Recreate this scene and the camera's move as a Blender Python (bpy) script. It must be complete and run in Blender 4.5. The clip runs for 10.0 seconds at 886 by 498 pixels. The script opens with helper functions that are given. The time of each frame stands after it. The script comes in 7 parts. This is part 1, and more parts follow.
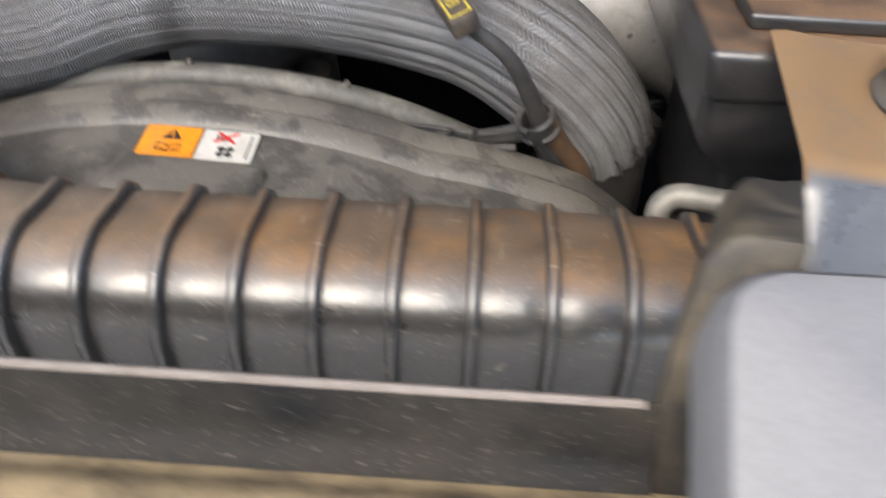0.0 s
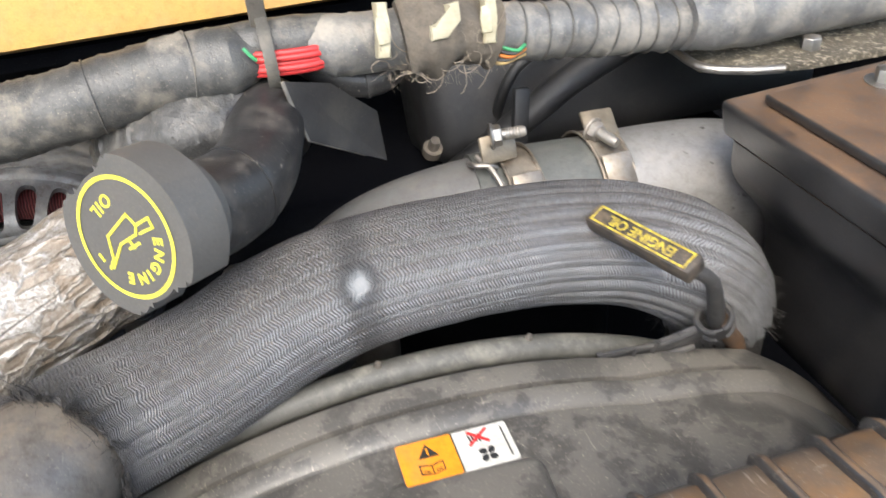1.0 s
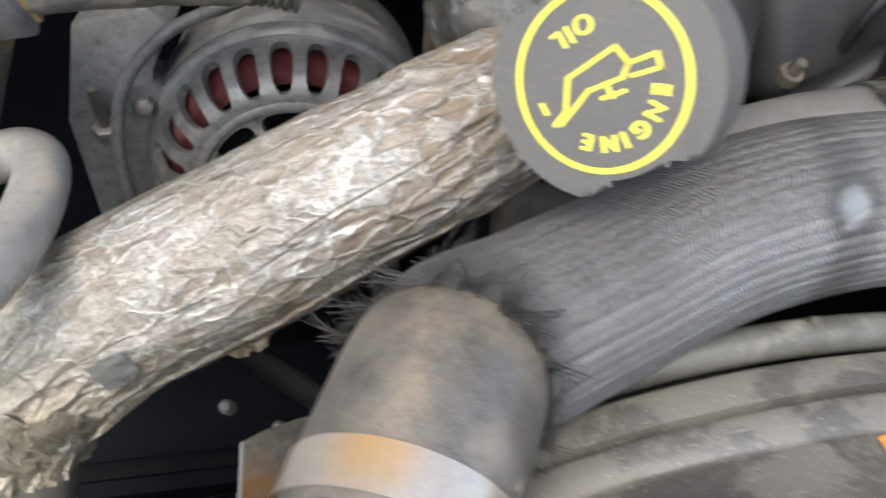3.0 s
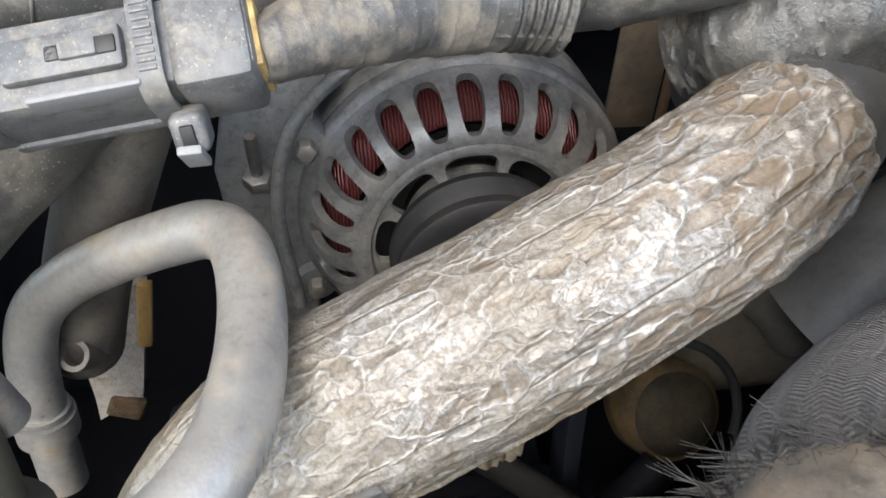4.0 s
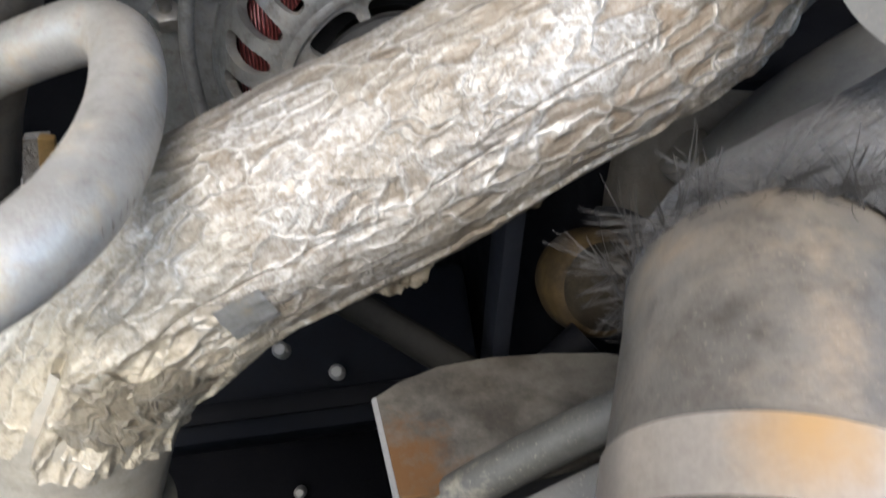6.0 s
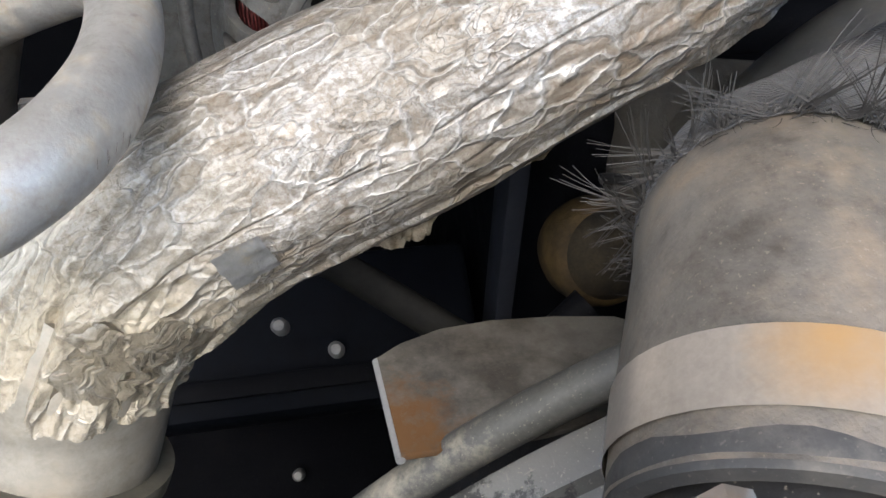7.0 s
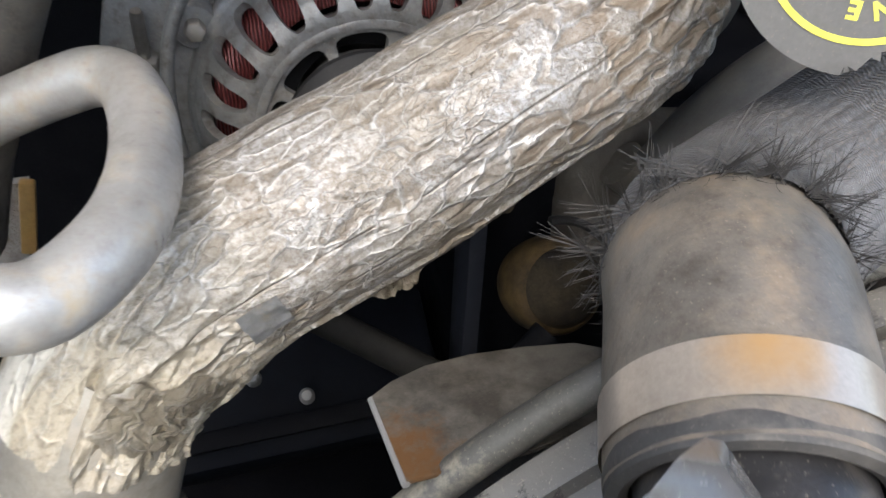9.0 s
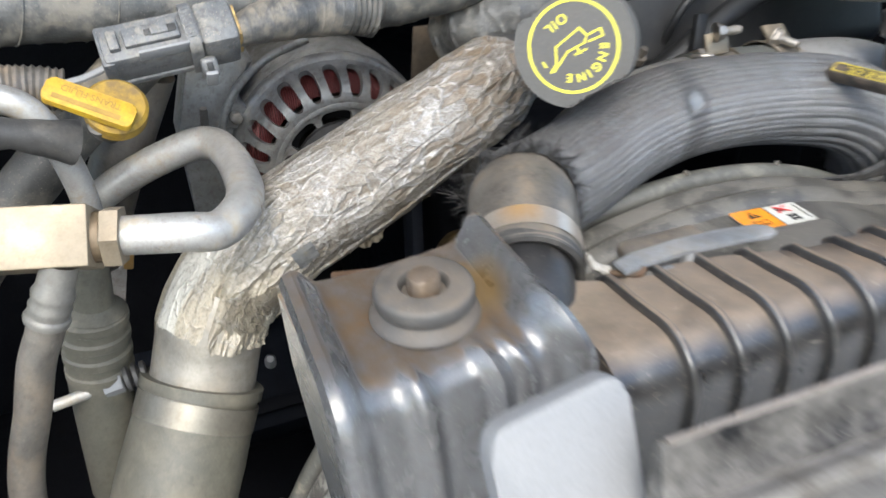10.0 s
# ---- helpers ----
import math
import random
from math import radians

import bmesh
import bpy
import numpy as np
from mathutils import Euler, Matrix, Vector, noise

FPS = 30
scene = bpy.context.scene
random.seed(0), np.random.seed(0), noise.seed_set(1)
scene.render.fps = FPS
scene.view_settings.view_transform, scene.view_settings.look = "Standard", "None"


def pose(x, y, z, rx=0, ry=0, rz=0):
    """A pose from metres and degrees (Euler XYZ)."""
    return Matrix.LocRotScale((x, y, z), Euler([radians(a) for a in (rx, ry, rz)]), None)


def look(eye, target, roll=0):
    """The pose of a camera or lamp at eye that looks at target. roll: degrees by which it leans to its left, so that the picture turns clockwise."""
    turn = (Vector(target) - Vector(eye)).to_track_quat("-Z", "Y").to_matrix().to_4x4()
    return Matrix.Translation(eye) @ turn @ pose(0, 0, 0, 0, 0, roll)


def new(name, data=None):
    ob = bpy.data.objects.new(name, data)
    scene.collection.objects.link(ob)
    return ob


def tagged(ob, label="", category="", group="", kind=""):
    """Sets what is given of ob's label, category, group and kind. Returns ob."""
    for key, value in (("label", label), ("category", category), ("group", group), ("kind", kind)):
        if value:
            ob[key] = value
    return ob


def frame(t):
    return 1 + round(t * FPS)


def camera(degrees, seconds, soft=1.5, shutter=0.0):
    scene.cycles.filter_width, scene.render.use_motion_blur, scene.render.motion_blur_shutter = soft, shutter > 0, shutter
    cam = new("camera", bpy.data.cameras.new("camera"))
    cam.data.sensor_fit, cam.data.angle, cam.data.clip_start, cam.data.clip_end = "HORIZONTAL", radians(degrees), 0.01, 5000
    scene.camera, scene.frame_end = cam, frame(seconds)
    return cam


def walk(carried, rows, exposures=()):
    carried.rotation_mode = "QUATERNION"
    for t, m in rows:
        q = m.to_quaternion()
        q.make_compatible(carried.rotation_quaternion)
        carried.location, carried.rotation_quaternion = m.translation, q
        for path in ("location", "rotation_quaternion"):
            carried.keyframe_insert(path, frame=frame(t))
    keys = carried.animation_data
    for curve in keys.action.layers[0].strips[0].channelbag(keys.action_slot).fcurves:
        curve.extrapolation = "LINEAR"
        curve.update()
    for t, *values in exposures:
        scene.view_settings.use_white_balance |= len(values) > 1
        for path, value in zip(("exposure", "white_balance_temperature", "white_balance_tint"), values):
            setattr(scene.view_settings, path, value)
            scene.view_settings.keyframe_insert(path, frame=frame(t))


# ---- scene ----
cam = camera(60.0, 10.0, shutter=0.32)
PATH = [
    (0, (-0.0074, 0.0254, 1.1362), (-0.0455, 1.0424, 0.1744), 1.7),
    (0.5, (-0.1066, 0.0297, 1.1488), (0.027, 1.1492, 0.3179), -2.6),
    (1, (-0.1601, 0.0814, 1.1901), (0.1214, 1.1839, 0.3739), -4.9),
    (1.5, (-0.1759, 0.1077, 1.181), (0.1308, 1.1901, 0.348), -3.2),
    (2, (-0.1834, 0.1044, 1.1768), (0.143, 1.1755, 0.3368), -1.8),
    (2.5, (-0.2327, 0.1164, 1.1607), (0.0559, 1.1772, 0.2927), -0.4),
    (2.8, (-0.2557, 0.1344, 1.1306), (-0.046, 1.25, 0.3116), -0.3),
    (3, (-0.2749, 0.1583, 1.125), (-0.1082, 1.2667, 0.2871), 0.3),
    (3.2, (-0.2978, 0.175, 1.1208), (-0.1597, 1.2807, 0.2731), -0.6),
    (4.3, (-0.3512, 0.2358, 1.1285), (-0.1785, 1.299, 0.2339), -2),
    (4.5, (-0.352, 0.2378, 1.1278), (-0.1698, 1.294, 0.2269), -1.7),
    (5, (-0.3527, 0.2371, 1.1278), (-0.1555, 1.2803, 0.2157), -0.7),
    (5.5, (-0.3458, 0.2284, 1.1152), (-0.1498, 1.2589, 0.1884), 0.1),
    (6, (-0.3325, 0.2097, 1.0837), (-0.1193, 1.2351, 0.1541), 2),
    (6.2, (-0.3316, 0.2063, 1.0746), (-0.1123, 1.225, 0.1394), 1.9),
    (7.3, (-0.3357, 0.2053, 1.0725), (-0.1201, 1.2252, 0.1373), 2.4),
    (7.5, (-0.3373, 0.2073, 1.0802), (-0.1074, 1.2149, 0.1352), 2.8),
    (8, (-0.3465, 0.2087, 1.0998), (-0.048, 1.1685, 0.1261), 4.7),
    (8.5, (-0.3384, 0.2037, 1.0816), (-0.0406, 1.223, 0.1688), 2.9),
    (9, (-0.3542, 0.1879, 1.0942), (-0.0112, 1.2237, 0.2171), 2.5),
    (9.2, (-0.3647, 0.1675, 1.1033), (-0.0306, 1.2301, 0.2549), 1.4),
    (9.5, (-0.3871, 0.1266, 1.1306), (-0.0233, 1.1969, 0.3046), 0.4),
    (9.7, (-0.4002, 0.0934, 1.1467), (0.011, 1.1572, 0.334), 0.8),
    (10, (-0.4115, 0.0049, 1.167), (0.03, 1.0968, 0.4096), -0.7),
]
walk(cam, [(t, look(eye, target, roll)) for t, eye, target, roll in PATH], [(0, 1.72, 6600, 8), (0.5, 1.98, 6550, 8), (1.0, 2.05, 6450, 7), (2.5, 1.90, 6300, 6), (4.5, 1.98, 6300, 6), (6, 1.97, 6300, 6), (7.5, 1.88, 6250, 7), (9, 1.88, 6300, 7), (10, 1.84, 6150, 4)])

# ---- world and sun ----
world = bpy.data.worlds.new("world")
scene.world = world
world.use_nodes = True
wn = world.node_tree
sky = wn.nodes.new("ShaderNodeTexSky")
sky.sky_type = "NISHITA"
sky.sun_disc = False
sky.sun_elevation, sky.sun_rotation = radians(52), radians(205)
sky.dust_density, sky.air_density, sky.ozone_density = 3.0, 1.0, 0.6
wn.nodes["Background"].inputs["Strength"].default_value = 0.15
wn.links.new(sky.outputs[0], wn.nodes["Background"].inputs["Color"])
sun_data = bpy.data.lights.new("sun", "SUN")
sun_data.energy, sun_data.angle, sun_data.color = 0.75, radians(40), (1.0, 0.95, 0.87)
sun = new("sun", sun_data)
sun.matrix_world = look((-0.45, -1.0, 2.4), (-0.15, 0.3, 0.95))


# ---- materials ----
def tree(name):
    m = bpy.data.materials.new(name)
    m.use_nodes = True
    nt = m.node_tree
    return m, nt, nt.nodes["Principled BSDF"]


def node(nt, kind, **values):
    n = nt.nodes.new(kind)
    for key, value in values.items():
        n.inputs[key].default_value = value
    return n


def noise_tex(nt, scale, detail=5.0, rough=0.6, coord="Object", stretch=None):
    tc = nt.nodes.new("ShaderNodeTexCoord")
    n = node(nt, "ShaderNodeTexNoise", Scale=scale, Detail=detail, Roughness=rough)
    if stretch:
        mp = nt.nodes.new("ShaderNodeMapping")
        mp.inputs["Scale"].default_value = stretch
        nt.links.new(tc.outputs[coord], mp.inputs["Vector"])
        nt.links.new(mp.outputs[0], n.inputs["Vector"])
    else:
        nt.links.new(tc.outputs[coord], n.inputs["Vector"])
    return n.outputs["Fac"]


def ramp(nt, fac, lo, hi):
    r = nt.nodes.new("ShaderNodeMapRange")
    r.inputs["From Min"].default_value, r.inputs["From Max"].default_value = lo, hi
    nt.links.new(fac, r.inputs["Value"])
    return r.outputs["Result"]


def mix(nt, fac, a, b):
    n = nt.nodes.new("ShaderNodeMix")
    n.data_type = "RGBA"
    for sock, value in ((n.inputs["Factor"], fac), (n.inputs["A"], a), (n.inputs["B"], b)):
        if isinstance(value, (tuple, list)):
            sock.default_value = (*value[:3], 1)
        elif isinstance(value, (int, float)):
            sock.default_value = value
        else:
            nt.links.new(value, sock)
    return n.outputs["Result"]


def mixf(nt, fac, a, b):
    n = nt.nodes.new("ShaderNodeMix")
    for sock, value in ((n.inputs["Factor"], fac), (n.inputs["A"], a), (n.inputs["B"], b)):
        if isinstance(value, (int, float)):
            sock.default_value = value
        else:
            nt.links.new(value, sock)
    return n.outputs["Result"]


def op(nt, kind, a, b=None):
    n = nt.nodes.new("ShaderNodeMath")
    n.operation = kind
    for sock, value in zip(n.inputs, (a, b)):
        if value is None:
            continue
        if isinstance(value, (int, float)):
            sock.default_value = value
        else:
            nt.links.new(value, sock)
    return n.outputs[0]


def bump(nt, bsdf, height, strength, distance):
    b = node(nt, "ShaderNodeBump", Strength=strength, Distance=distance)
    nt.links.new(height, b.inputs["Height"])
    nt.links.new(b.outputs[0], bsdf.inputs["Normal"])
    return b


def up_facing(nt, lo=0.2, hi=0.95):
    g = nt.nodes.new("ShaderNodeNewGeometry")
    s = nt.nodes.new("ShaderNodeSeparateXYZ")
    nt.links.new(g.outputs["Normal"], s.inputs[0])
    return ramp(nt, s.outputs["Z"], lo, hi)


def surface(name, base, base2=None, rough=0.5, rough2=None, metal=0.0, dust=None, dust_lo=0.45, dust_hi=0.75, dust_scale=40.0,
            settle=0.6, settle_lo=0.2, grain=900.0, relief=0.15, depth=0.0006, coat=0.0, patch=60.0, spots=0.0, shine=0.5, speck=0.25, grime=0.4, dust_rough=0.9, end_dust_light=None, dust_detail=8.0, tint=None, dust2=None, scratch=0.0):
    """A worn surface: two base colours in patches, grain, pits, and dust that lies in patches and settles on what faces up."""
    m, nt, b = tree(name)
    big = noise_tex(nt, patch, 6, 0.65)
    fine = noise_tex(nt, grain, 3, 0.6)
    col = mix(nt, ramp(nt, big, 0.35, 0.65), base, base2 or tuple(c * 0.7 for c in base))
    col = mix(nt, op(nt, "MULTIPLY", ramp(nt, fine, 0.3, 0.7), 0.35), col, tuple(c * 0.6 for c in base))
    if grime:
        dirt = op(nt, "MULTIPLY", ramp(nt, noise_tex(nt, 210.0, 7, 0.72), 0.48, 0.70), grime)
        col = mix(nt, dirt, col, tuple(c * k for c, k in zip(base, (0.42, 0.36, 0.30))))
    r = mixf(nt, ramp(nt, big, 0.3, 0.7), rough, rough2 if rough2 is not None else min(1, rough + 0.15))
    met = metal
    if dust:
        d = ramp(nt, noise_tex(nt, dust_scale, dust_detail, 0.7 if dust_detail > 4 else 0.5), dust_lo, dust_hi)
        d = op(nt, "MULTIPLY", d, mixf(nt, settle, 1.0, up_facing(nt, settle_lo)))
        if dust2:
            dust = mix(nt, ramp(nt, noise_tex(nt, dust_scale * 0.6, 7, 0.68), 0.44, 0.62), dust, dust2)
        # Towards one end in x: real dust on some parts, painted light on others.
        if end_dust_light:
            other, x0, x1 = end_dust_light
            tc = nt.nodes.new("ShaderNodeTexCoord")
            sx = nt.nodes.new("ShaderNodeSeparateXYZ")
            nt.links.new(tc.outputs["Object"], sx.inputs[0])
            reach = op(nt, "ADD", sx.outputs["X"], op(nt, "MULTIPLY", noise_tex(nt, 30.0, 4, 0.6), 0.06))
            dust = mix(nt, ramp(nt, reach, x0 + 0.03, x1 + 0.03), dust, other)
        if speck:
            flecks = op(nt, "MULTIPLY", ramp(nt, noise_tex(nt, 1250.0, 3, 0.5), 0.635, 0.70), speck)
            d = op(nt, "MAXIMUM", d, flecks)
            dust = mix(nt, op(nt, "MULTIPLY", flecks, 0.8), dust, (0.30, 0.265, 0.215))
        col = mix(nt, d, col, dust)
        r = mixf(nt, d, r, dust_rough)
        if metal:
            met = mixf(nt, d, metal, 0.0)
    if tint:
        hue, spot, far, near, *jag = tint
        tc = nt.nodes.new("ShaderNodeTexCoord")
        away = nt.nodes.new("ShaderNodeVectorMath")
        away.operation = "DISTANCE"
        away.inputs[1].default_value = spot
        nt.links.new(tc.outputs["Object"], away.inputs[0])
        col = mix(nt, ramp(nt, op(nt, "ADD", away.outputs["Value"], op(nt, "MULTIPLY", noise_tex(nt, 120.0, 7, 0.7) if jag else big, jag[0] if jag else 0.004)), far, near), col, hue)
    if spots:
        s = ramp(nt, noise_tex(nt, 160.0, 2, 0.4), 0.70, 0.75)
        col = mix(nt, op(nt, "MULTIPLY", s, spots), col, (0.03, 0.025, 0.02))
    if scratch:
        for way in ((90.0, 900.0, 200.0), (700.0, 60.0, 300.0)):
            lines = ramp(nt, noise_tex(nt, 1.0, 1.5, 0.5, stretch=way), 0.72, 0.78)
            col = mix(nt, op(nt, "MULTIPLY", lines, scratch), col, (0.34, 0.30, 0.25))
    for sock, value in (("Base Color", col), ("Roughness", r), ("Metallic", met)):
        if isinstance(value, (int, float)):
            b.inputs[sock].default_value = value
        else:
            nt.links.new(value, b.inputs[sock])
    b.inputs["Coat Weight"].default_value = coat
    b.inputs["Specular IOR Level"].default_value = shine
    b.inputs["Coat Roughness"].default_value = 0.15
    h = op(nt, "ADD", op(nt, "MULTIPLY", fine, 0.5), noise_tex(nt, 180.0, 5, 0.6))
    bump(nt, b, h, relief, depth)
    return m


TAN, PALE = (0.30, 0.215, 0.13), (0.36, 0.32, 0.26)
BLACK_PLASTIC = surface("black_plastic", (0.022, 0.022, 0.024), (0.040, 0.039, 0.038), 0.40, 0.58, dust=(0.13, 0.115, 0.092), dust_lo=0.48, dust_hi=0.85, speck=0.4)
SHROUD_PLASTIC = surface("dusty_grey_plastic", (0.062, 0.059, 0.054), (0.080, 0.075, 0.066), 0.30, 0.46, dust=(0.100, 0.093, 0.081), dust_lo=0.470, dust_hi=0.505, dust_scale=38, dust_detail=10, settle=0.2, speck=1.0, dust_rough=0.5, relief=0.45, patch=30, dust2=(0.112, 0.103, 0.089), scratch=0.4, end_dust_light=((0.21, 0.20, 0.178), -0.25, -0.30))
TANK_PLASTIC = surface("glossy_black_tank_plastic", (0.022, 0.022, 0.0235), (0.040, 0.038, 0.037), 0.25, 0.39, dust=(0.118, 0.078, 0.046), dust_lo=0.10, dust_hi=0.58, dust_scale=70, dust2=(0.185, 0.098, 0.036), settle=1.0, coat=0.34, relief=0.3, settle_lo=0.78, shine=0.9, speck=0.9, dust_rough=0.66, grime=0.6, scratch=0.55, end_dust_light=((0.190, 0.146, 0.106), -0.06, -0.17))
RUBBER = surface("worn_grey_rubber", (0.074, 0.068, 0.060), (0.114, 0.099, 0.081), 0.38, 0.54, dust=(0.176, 0.134, 0.091), dust_lo=0.44, dust_hi=0.66, dust_scale=55, dust2=(0.150, 0.134, 0.112), settle=0.35, patch=46, speck=0.5, relief=0.5, scratch=0.15, grime=0.85, shine=0.8, dust_rough=0.6)
DARK_RUBBER = surface("dark_rubber", (0.03, 0.03, 0.03), (0.055, 0.052, 0.05), 0.5, 0.7, dust=(0.2, 0.18, 0.15), dust_lo=0.5, dust_hi=0.85)
CAP_PLASTIC = surface("charcoal_plastic", (0.075, 0.072, 0.067), (0.088, 0.083, 0.077), 0.5, 0.62, dust=(0.24, 0.18, 0.13), dust_lo=0.55, dust_hi=0.95, settle=0.9, relief=0.08, grime=0.15)
NECK_PLASTIC = surface("black_neck_plastic", (0.018, 0.018, 0.019), (0.032, 0.030, 0.029), 0.30, 0.46, dust=(0.115, 0.100, 0.083), dust_lo=0.52, dust_hi=0.74, dust_scale=55, settle=0.3, speck=0.6, relief=0.35, scratch=0.5)
GREY_PLASTIC = surface("grey_connector_plastic", (0.085, 0.089, 0.095), (0.150, 0.150, 0.150), 0.42, 0.6, dust=(0.27, 0.24, 0.19), dust_lo=0.50, dust_hi=0.68, dust_scale=75, speck=0.9, grime=0.8, scratch=0.3)
PALE_PLASTIC = surface("pale_grey_plastic", (0.205, 0.205, 0.208), (0.22, 0.22, 0.222), 0.5, 0.55, relief=0.02, grime=0.05, shine=0.3)
CAST_ALU = surface("cast_aluminium", (0.235, 0.234, 0.230), (0.150, 0.149, 0.145), 0.38, 0.58, metal=0.55, dust=(0.215, 0.20, 0.175), dust_lo=0.50, dust_hi=0.66, dust_scale=70, settle=0.4, relief=0.6, speck=1.0, grime=0.9)
PIPE_ALU = surface("drawn_aluminium", (0.44, 0.43, 0.41), (0.37, 0.355, 0.33), 0.32, 0.46, metal=0.5, dust=(0.30, 0.245, 0.165), dust_lo=0.50, dust_hi=0.70, dust_scale=75, settle=0.0, relief=0.25, spots=0.35, speck=0.4, patch=80, grime=0.4, scratch=0.3)
SILVER_PIPE = surface("satin_aluminium_duct", (0.265, 0.258, 0.249), (0.22, 0.213, 0.205), 0.46, 0.54, metal=0.5, dust=(0.31, 0.285, 0.25), dust_lo=0.5, dust_hi=0.9, settle=0.5, relief=0.1, spots=0.8, speck=0.1)
ZINC = surface("yellow_zinc_fitting", (0.29, 0.235, 0.165), (0.25, 0.202, 0.142), 0.4, 0.52, metal=0.6, dust=(0.27, 0.23, 0.17), dust_lo=0.4, dust_hi=0.85, settle=0.2, relief=0.12, speck=0.1)
STEEL = surface("bright_steel", (0.36, 0.345, 0.32), (0.25, 0.232, 0.21), 0.34, 0.5, metal=0.9, dust=(0.30, 0.25, 0.19), dust_lo=0.48, dust_hi=0.8, settle=0.2, speck=0.1)
# The tint paints an orange reflection of the ochre rail on the band.
BAND_STEEL = surface("band_steel_with_reflection", (0.50, 0.44, 0.375), (0.43, 0.38, 0.325), 0.26, 0.34, metal=0.6, relief=0.06, patch=32, grime=0.25, speck=0.2, tint=((0.58, 0.36, 0.165), (-0.274, 0.2570, 1.0035), 0.0165, 0.0060, 0.009))
BLACK_STEEL = surface("grey_black_painted_steel", (0.275, 0.276, 0.284), (0.210, 0.206, 0.202), 0.20, 0.31, metal=0.30, dust=(0.185, 0.130, 0.082), dust_lo=0.28, dust_hi=0.60, dust_scale=85, dust2=(0.215, 0.136, 0.070), settle=1.0, settle_lo=0.84, coat=1.0, relief=0.10, shine=0.9, speck=0.3, grime=0.35, dust_rough=0.5, scratch=0.08, tint=((0.30, 0.205, 0.095), (0.024, 0.004, -0.008), 0.0225, 0.0135, 0.006))
RUSTY_STEEL = surface("rusty_steel", (0.125, 0.062, 0.026), (0.05, 0.043, 0.034), 0.7, 0.85, metal=0.1, dust=(0.17, 0.15, 0.12), dust_lo=0.5, dust_hi=0.8, relief=0.5, patch=48)
LOWER_PIPE = surface("dull_metal_pipe", (0.33, 0.31, 0.27), (0.24, 0.22, 0.19), 0.45, 0.6, metal=0.6, dust=(0.34, 0.29, 0.22), dust_lo=0.45, dust_hi=0.8, settle=0.3)
CLAMP_STEEL = surface("browned_clamp_steel", (0.27, 0.245, 0.21), (0.17, 0.145, 0.112), 0.3, 0.48, metal=0.75, dust=(0.23, 0.19, 0.14), dust_lo=0.48, dust_hi=0.70, dust_scale=80, settle=0.2, speck=0.3, grime=0.8, patch=90)
GREY_HOSE = surface("grey_silicone_pipe", (0.125, 0.125, 0.124), (0.100, 0.099, 0.097), 0.36, 0.5, dust=(0.19, 0.175, 0.15), dust_lo=0.5, dust_hi=0.8, speck=0.4)
OLIVE_RUBBER = surface("olive_rubber_hose", (0.080, 0.076, 0.060), (0.112, 0.104, 0.080), 0.48, 0.65, dust=(0.20, 0.175, 0.13), dust_lo=0.5, dust_hi=0.8, settle=0.3)
YELLOW = surface("yellow_plastic", (0.48, 0.30, 0.014), (0.40, 0.24, 0.016), 0.5, 0.65, dust=(0.22, 0.13, 0.04), dust_lo=0.48, dust_hi=0.7, settle=0.3, dust_scale=90, grime=0.75, speck=0.2)
TAPE = surface("dusty_cloth_tape", (0.041, 0.042, 0.042), (0.082, 0.080, 0.074), 0.32, 0.52, dust=(0.190, 0.168, 0.135), dust_lo=0.50, dust_hi=0.64, dust_scale=52, dust2=(0.155, 0.14, 0.118), settle=0.35, relief=0.6, depth=0.001, speck=0.7)
PALE_TAPE = surface("pale_dusty_tape", (0.085, 0.087, 0.090), (0.135, 0.132, 0.125), 0.30, 0.5, dust=(0.255, 0.232, 0.195), dust_lo=0.46, dust_hi=0.64, dust_scale=48, settle=0.4, relief=0.6, depth=0.001, speck=0.8)
TAN_TAPE = surface("tan_dusted_tape", (0.052, 0.052, 0.052), (0.092, 0.088, 0.082), 0.34, 0.55, dust=(0.200, 0.170, 0.130), dust_lo=0.47, dust_hi=0.64, dust_scale=60, settle=0.3, relief=0.5, depth=0.001, speck=0.5)
DARK_TAPE = surface("dark_crumpled_tape", (0.026, 0.026, 0.026), (0.048, 0.046, 0.042), 0.26, 0.42, dust=(0.13, 0.118, 0.098), dust_lo=0.54, dust_hi=0.74, settle=0.0, relief=0.7, depth=0.0012, speck=0.5)
OCHRE = surface("ochre_body_paint", (0.55, 0.33, 0.10), (0.48, 0.28, 0.09), 0.3, 0.5, dust=(0.4, 0.3, 0.2), dust_lo=0.5, dust_hi=0.9, coat=0.4, relief=0.05)
PULLEY_BLACK = surface("black_pulley_steel", (0.013, 0.013, 0.014), (0.020, 0.020, 0.021), 0.5, 0.65, dust=(0.04, 0.039, 0.037), dust_lo=0.5, dust_hi=0.9, shine=0.2)
# Darker than any bare metal: the bay's deep shade is in the colour.
ENGINE_DARK = surface("shade_dark_metal", (0.0032, 0.0036, 0.0052), (0.0062, 0.0066, 0.0085), 0.5, 0.75, dust=(0.016, 0.014, 0.012), dust_lo=0.6, dust_hi=0.9, shine=0.05)
# Black rubber taken darker, with the shade behind the duct in its colour.
SHADE_BLACK = surface("shade_black_rubber", (0.014, 0.014, 0.015), (0.026, 0.025, 0.024), 0.45, 0.6, dust=(0.06, 0.056, 0.05), dust_lo=0.5, dust_hi=0.8)
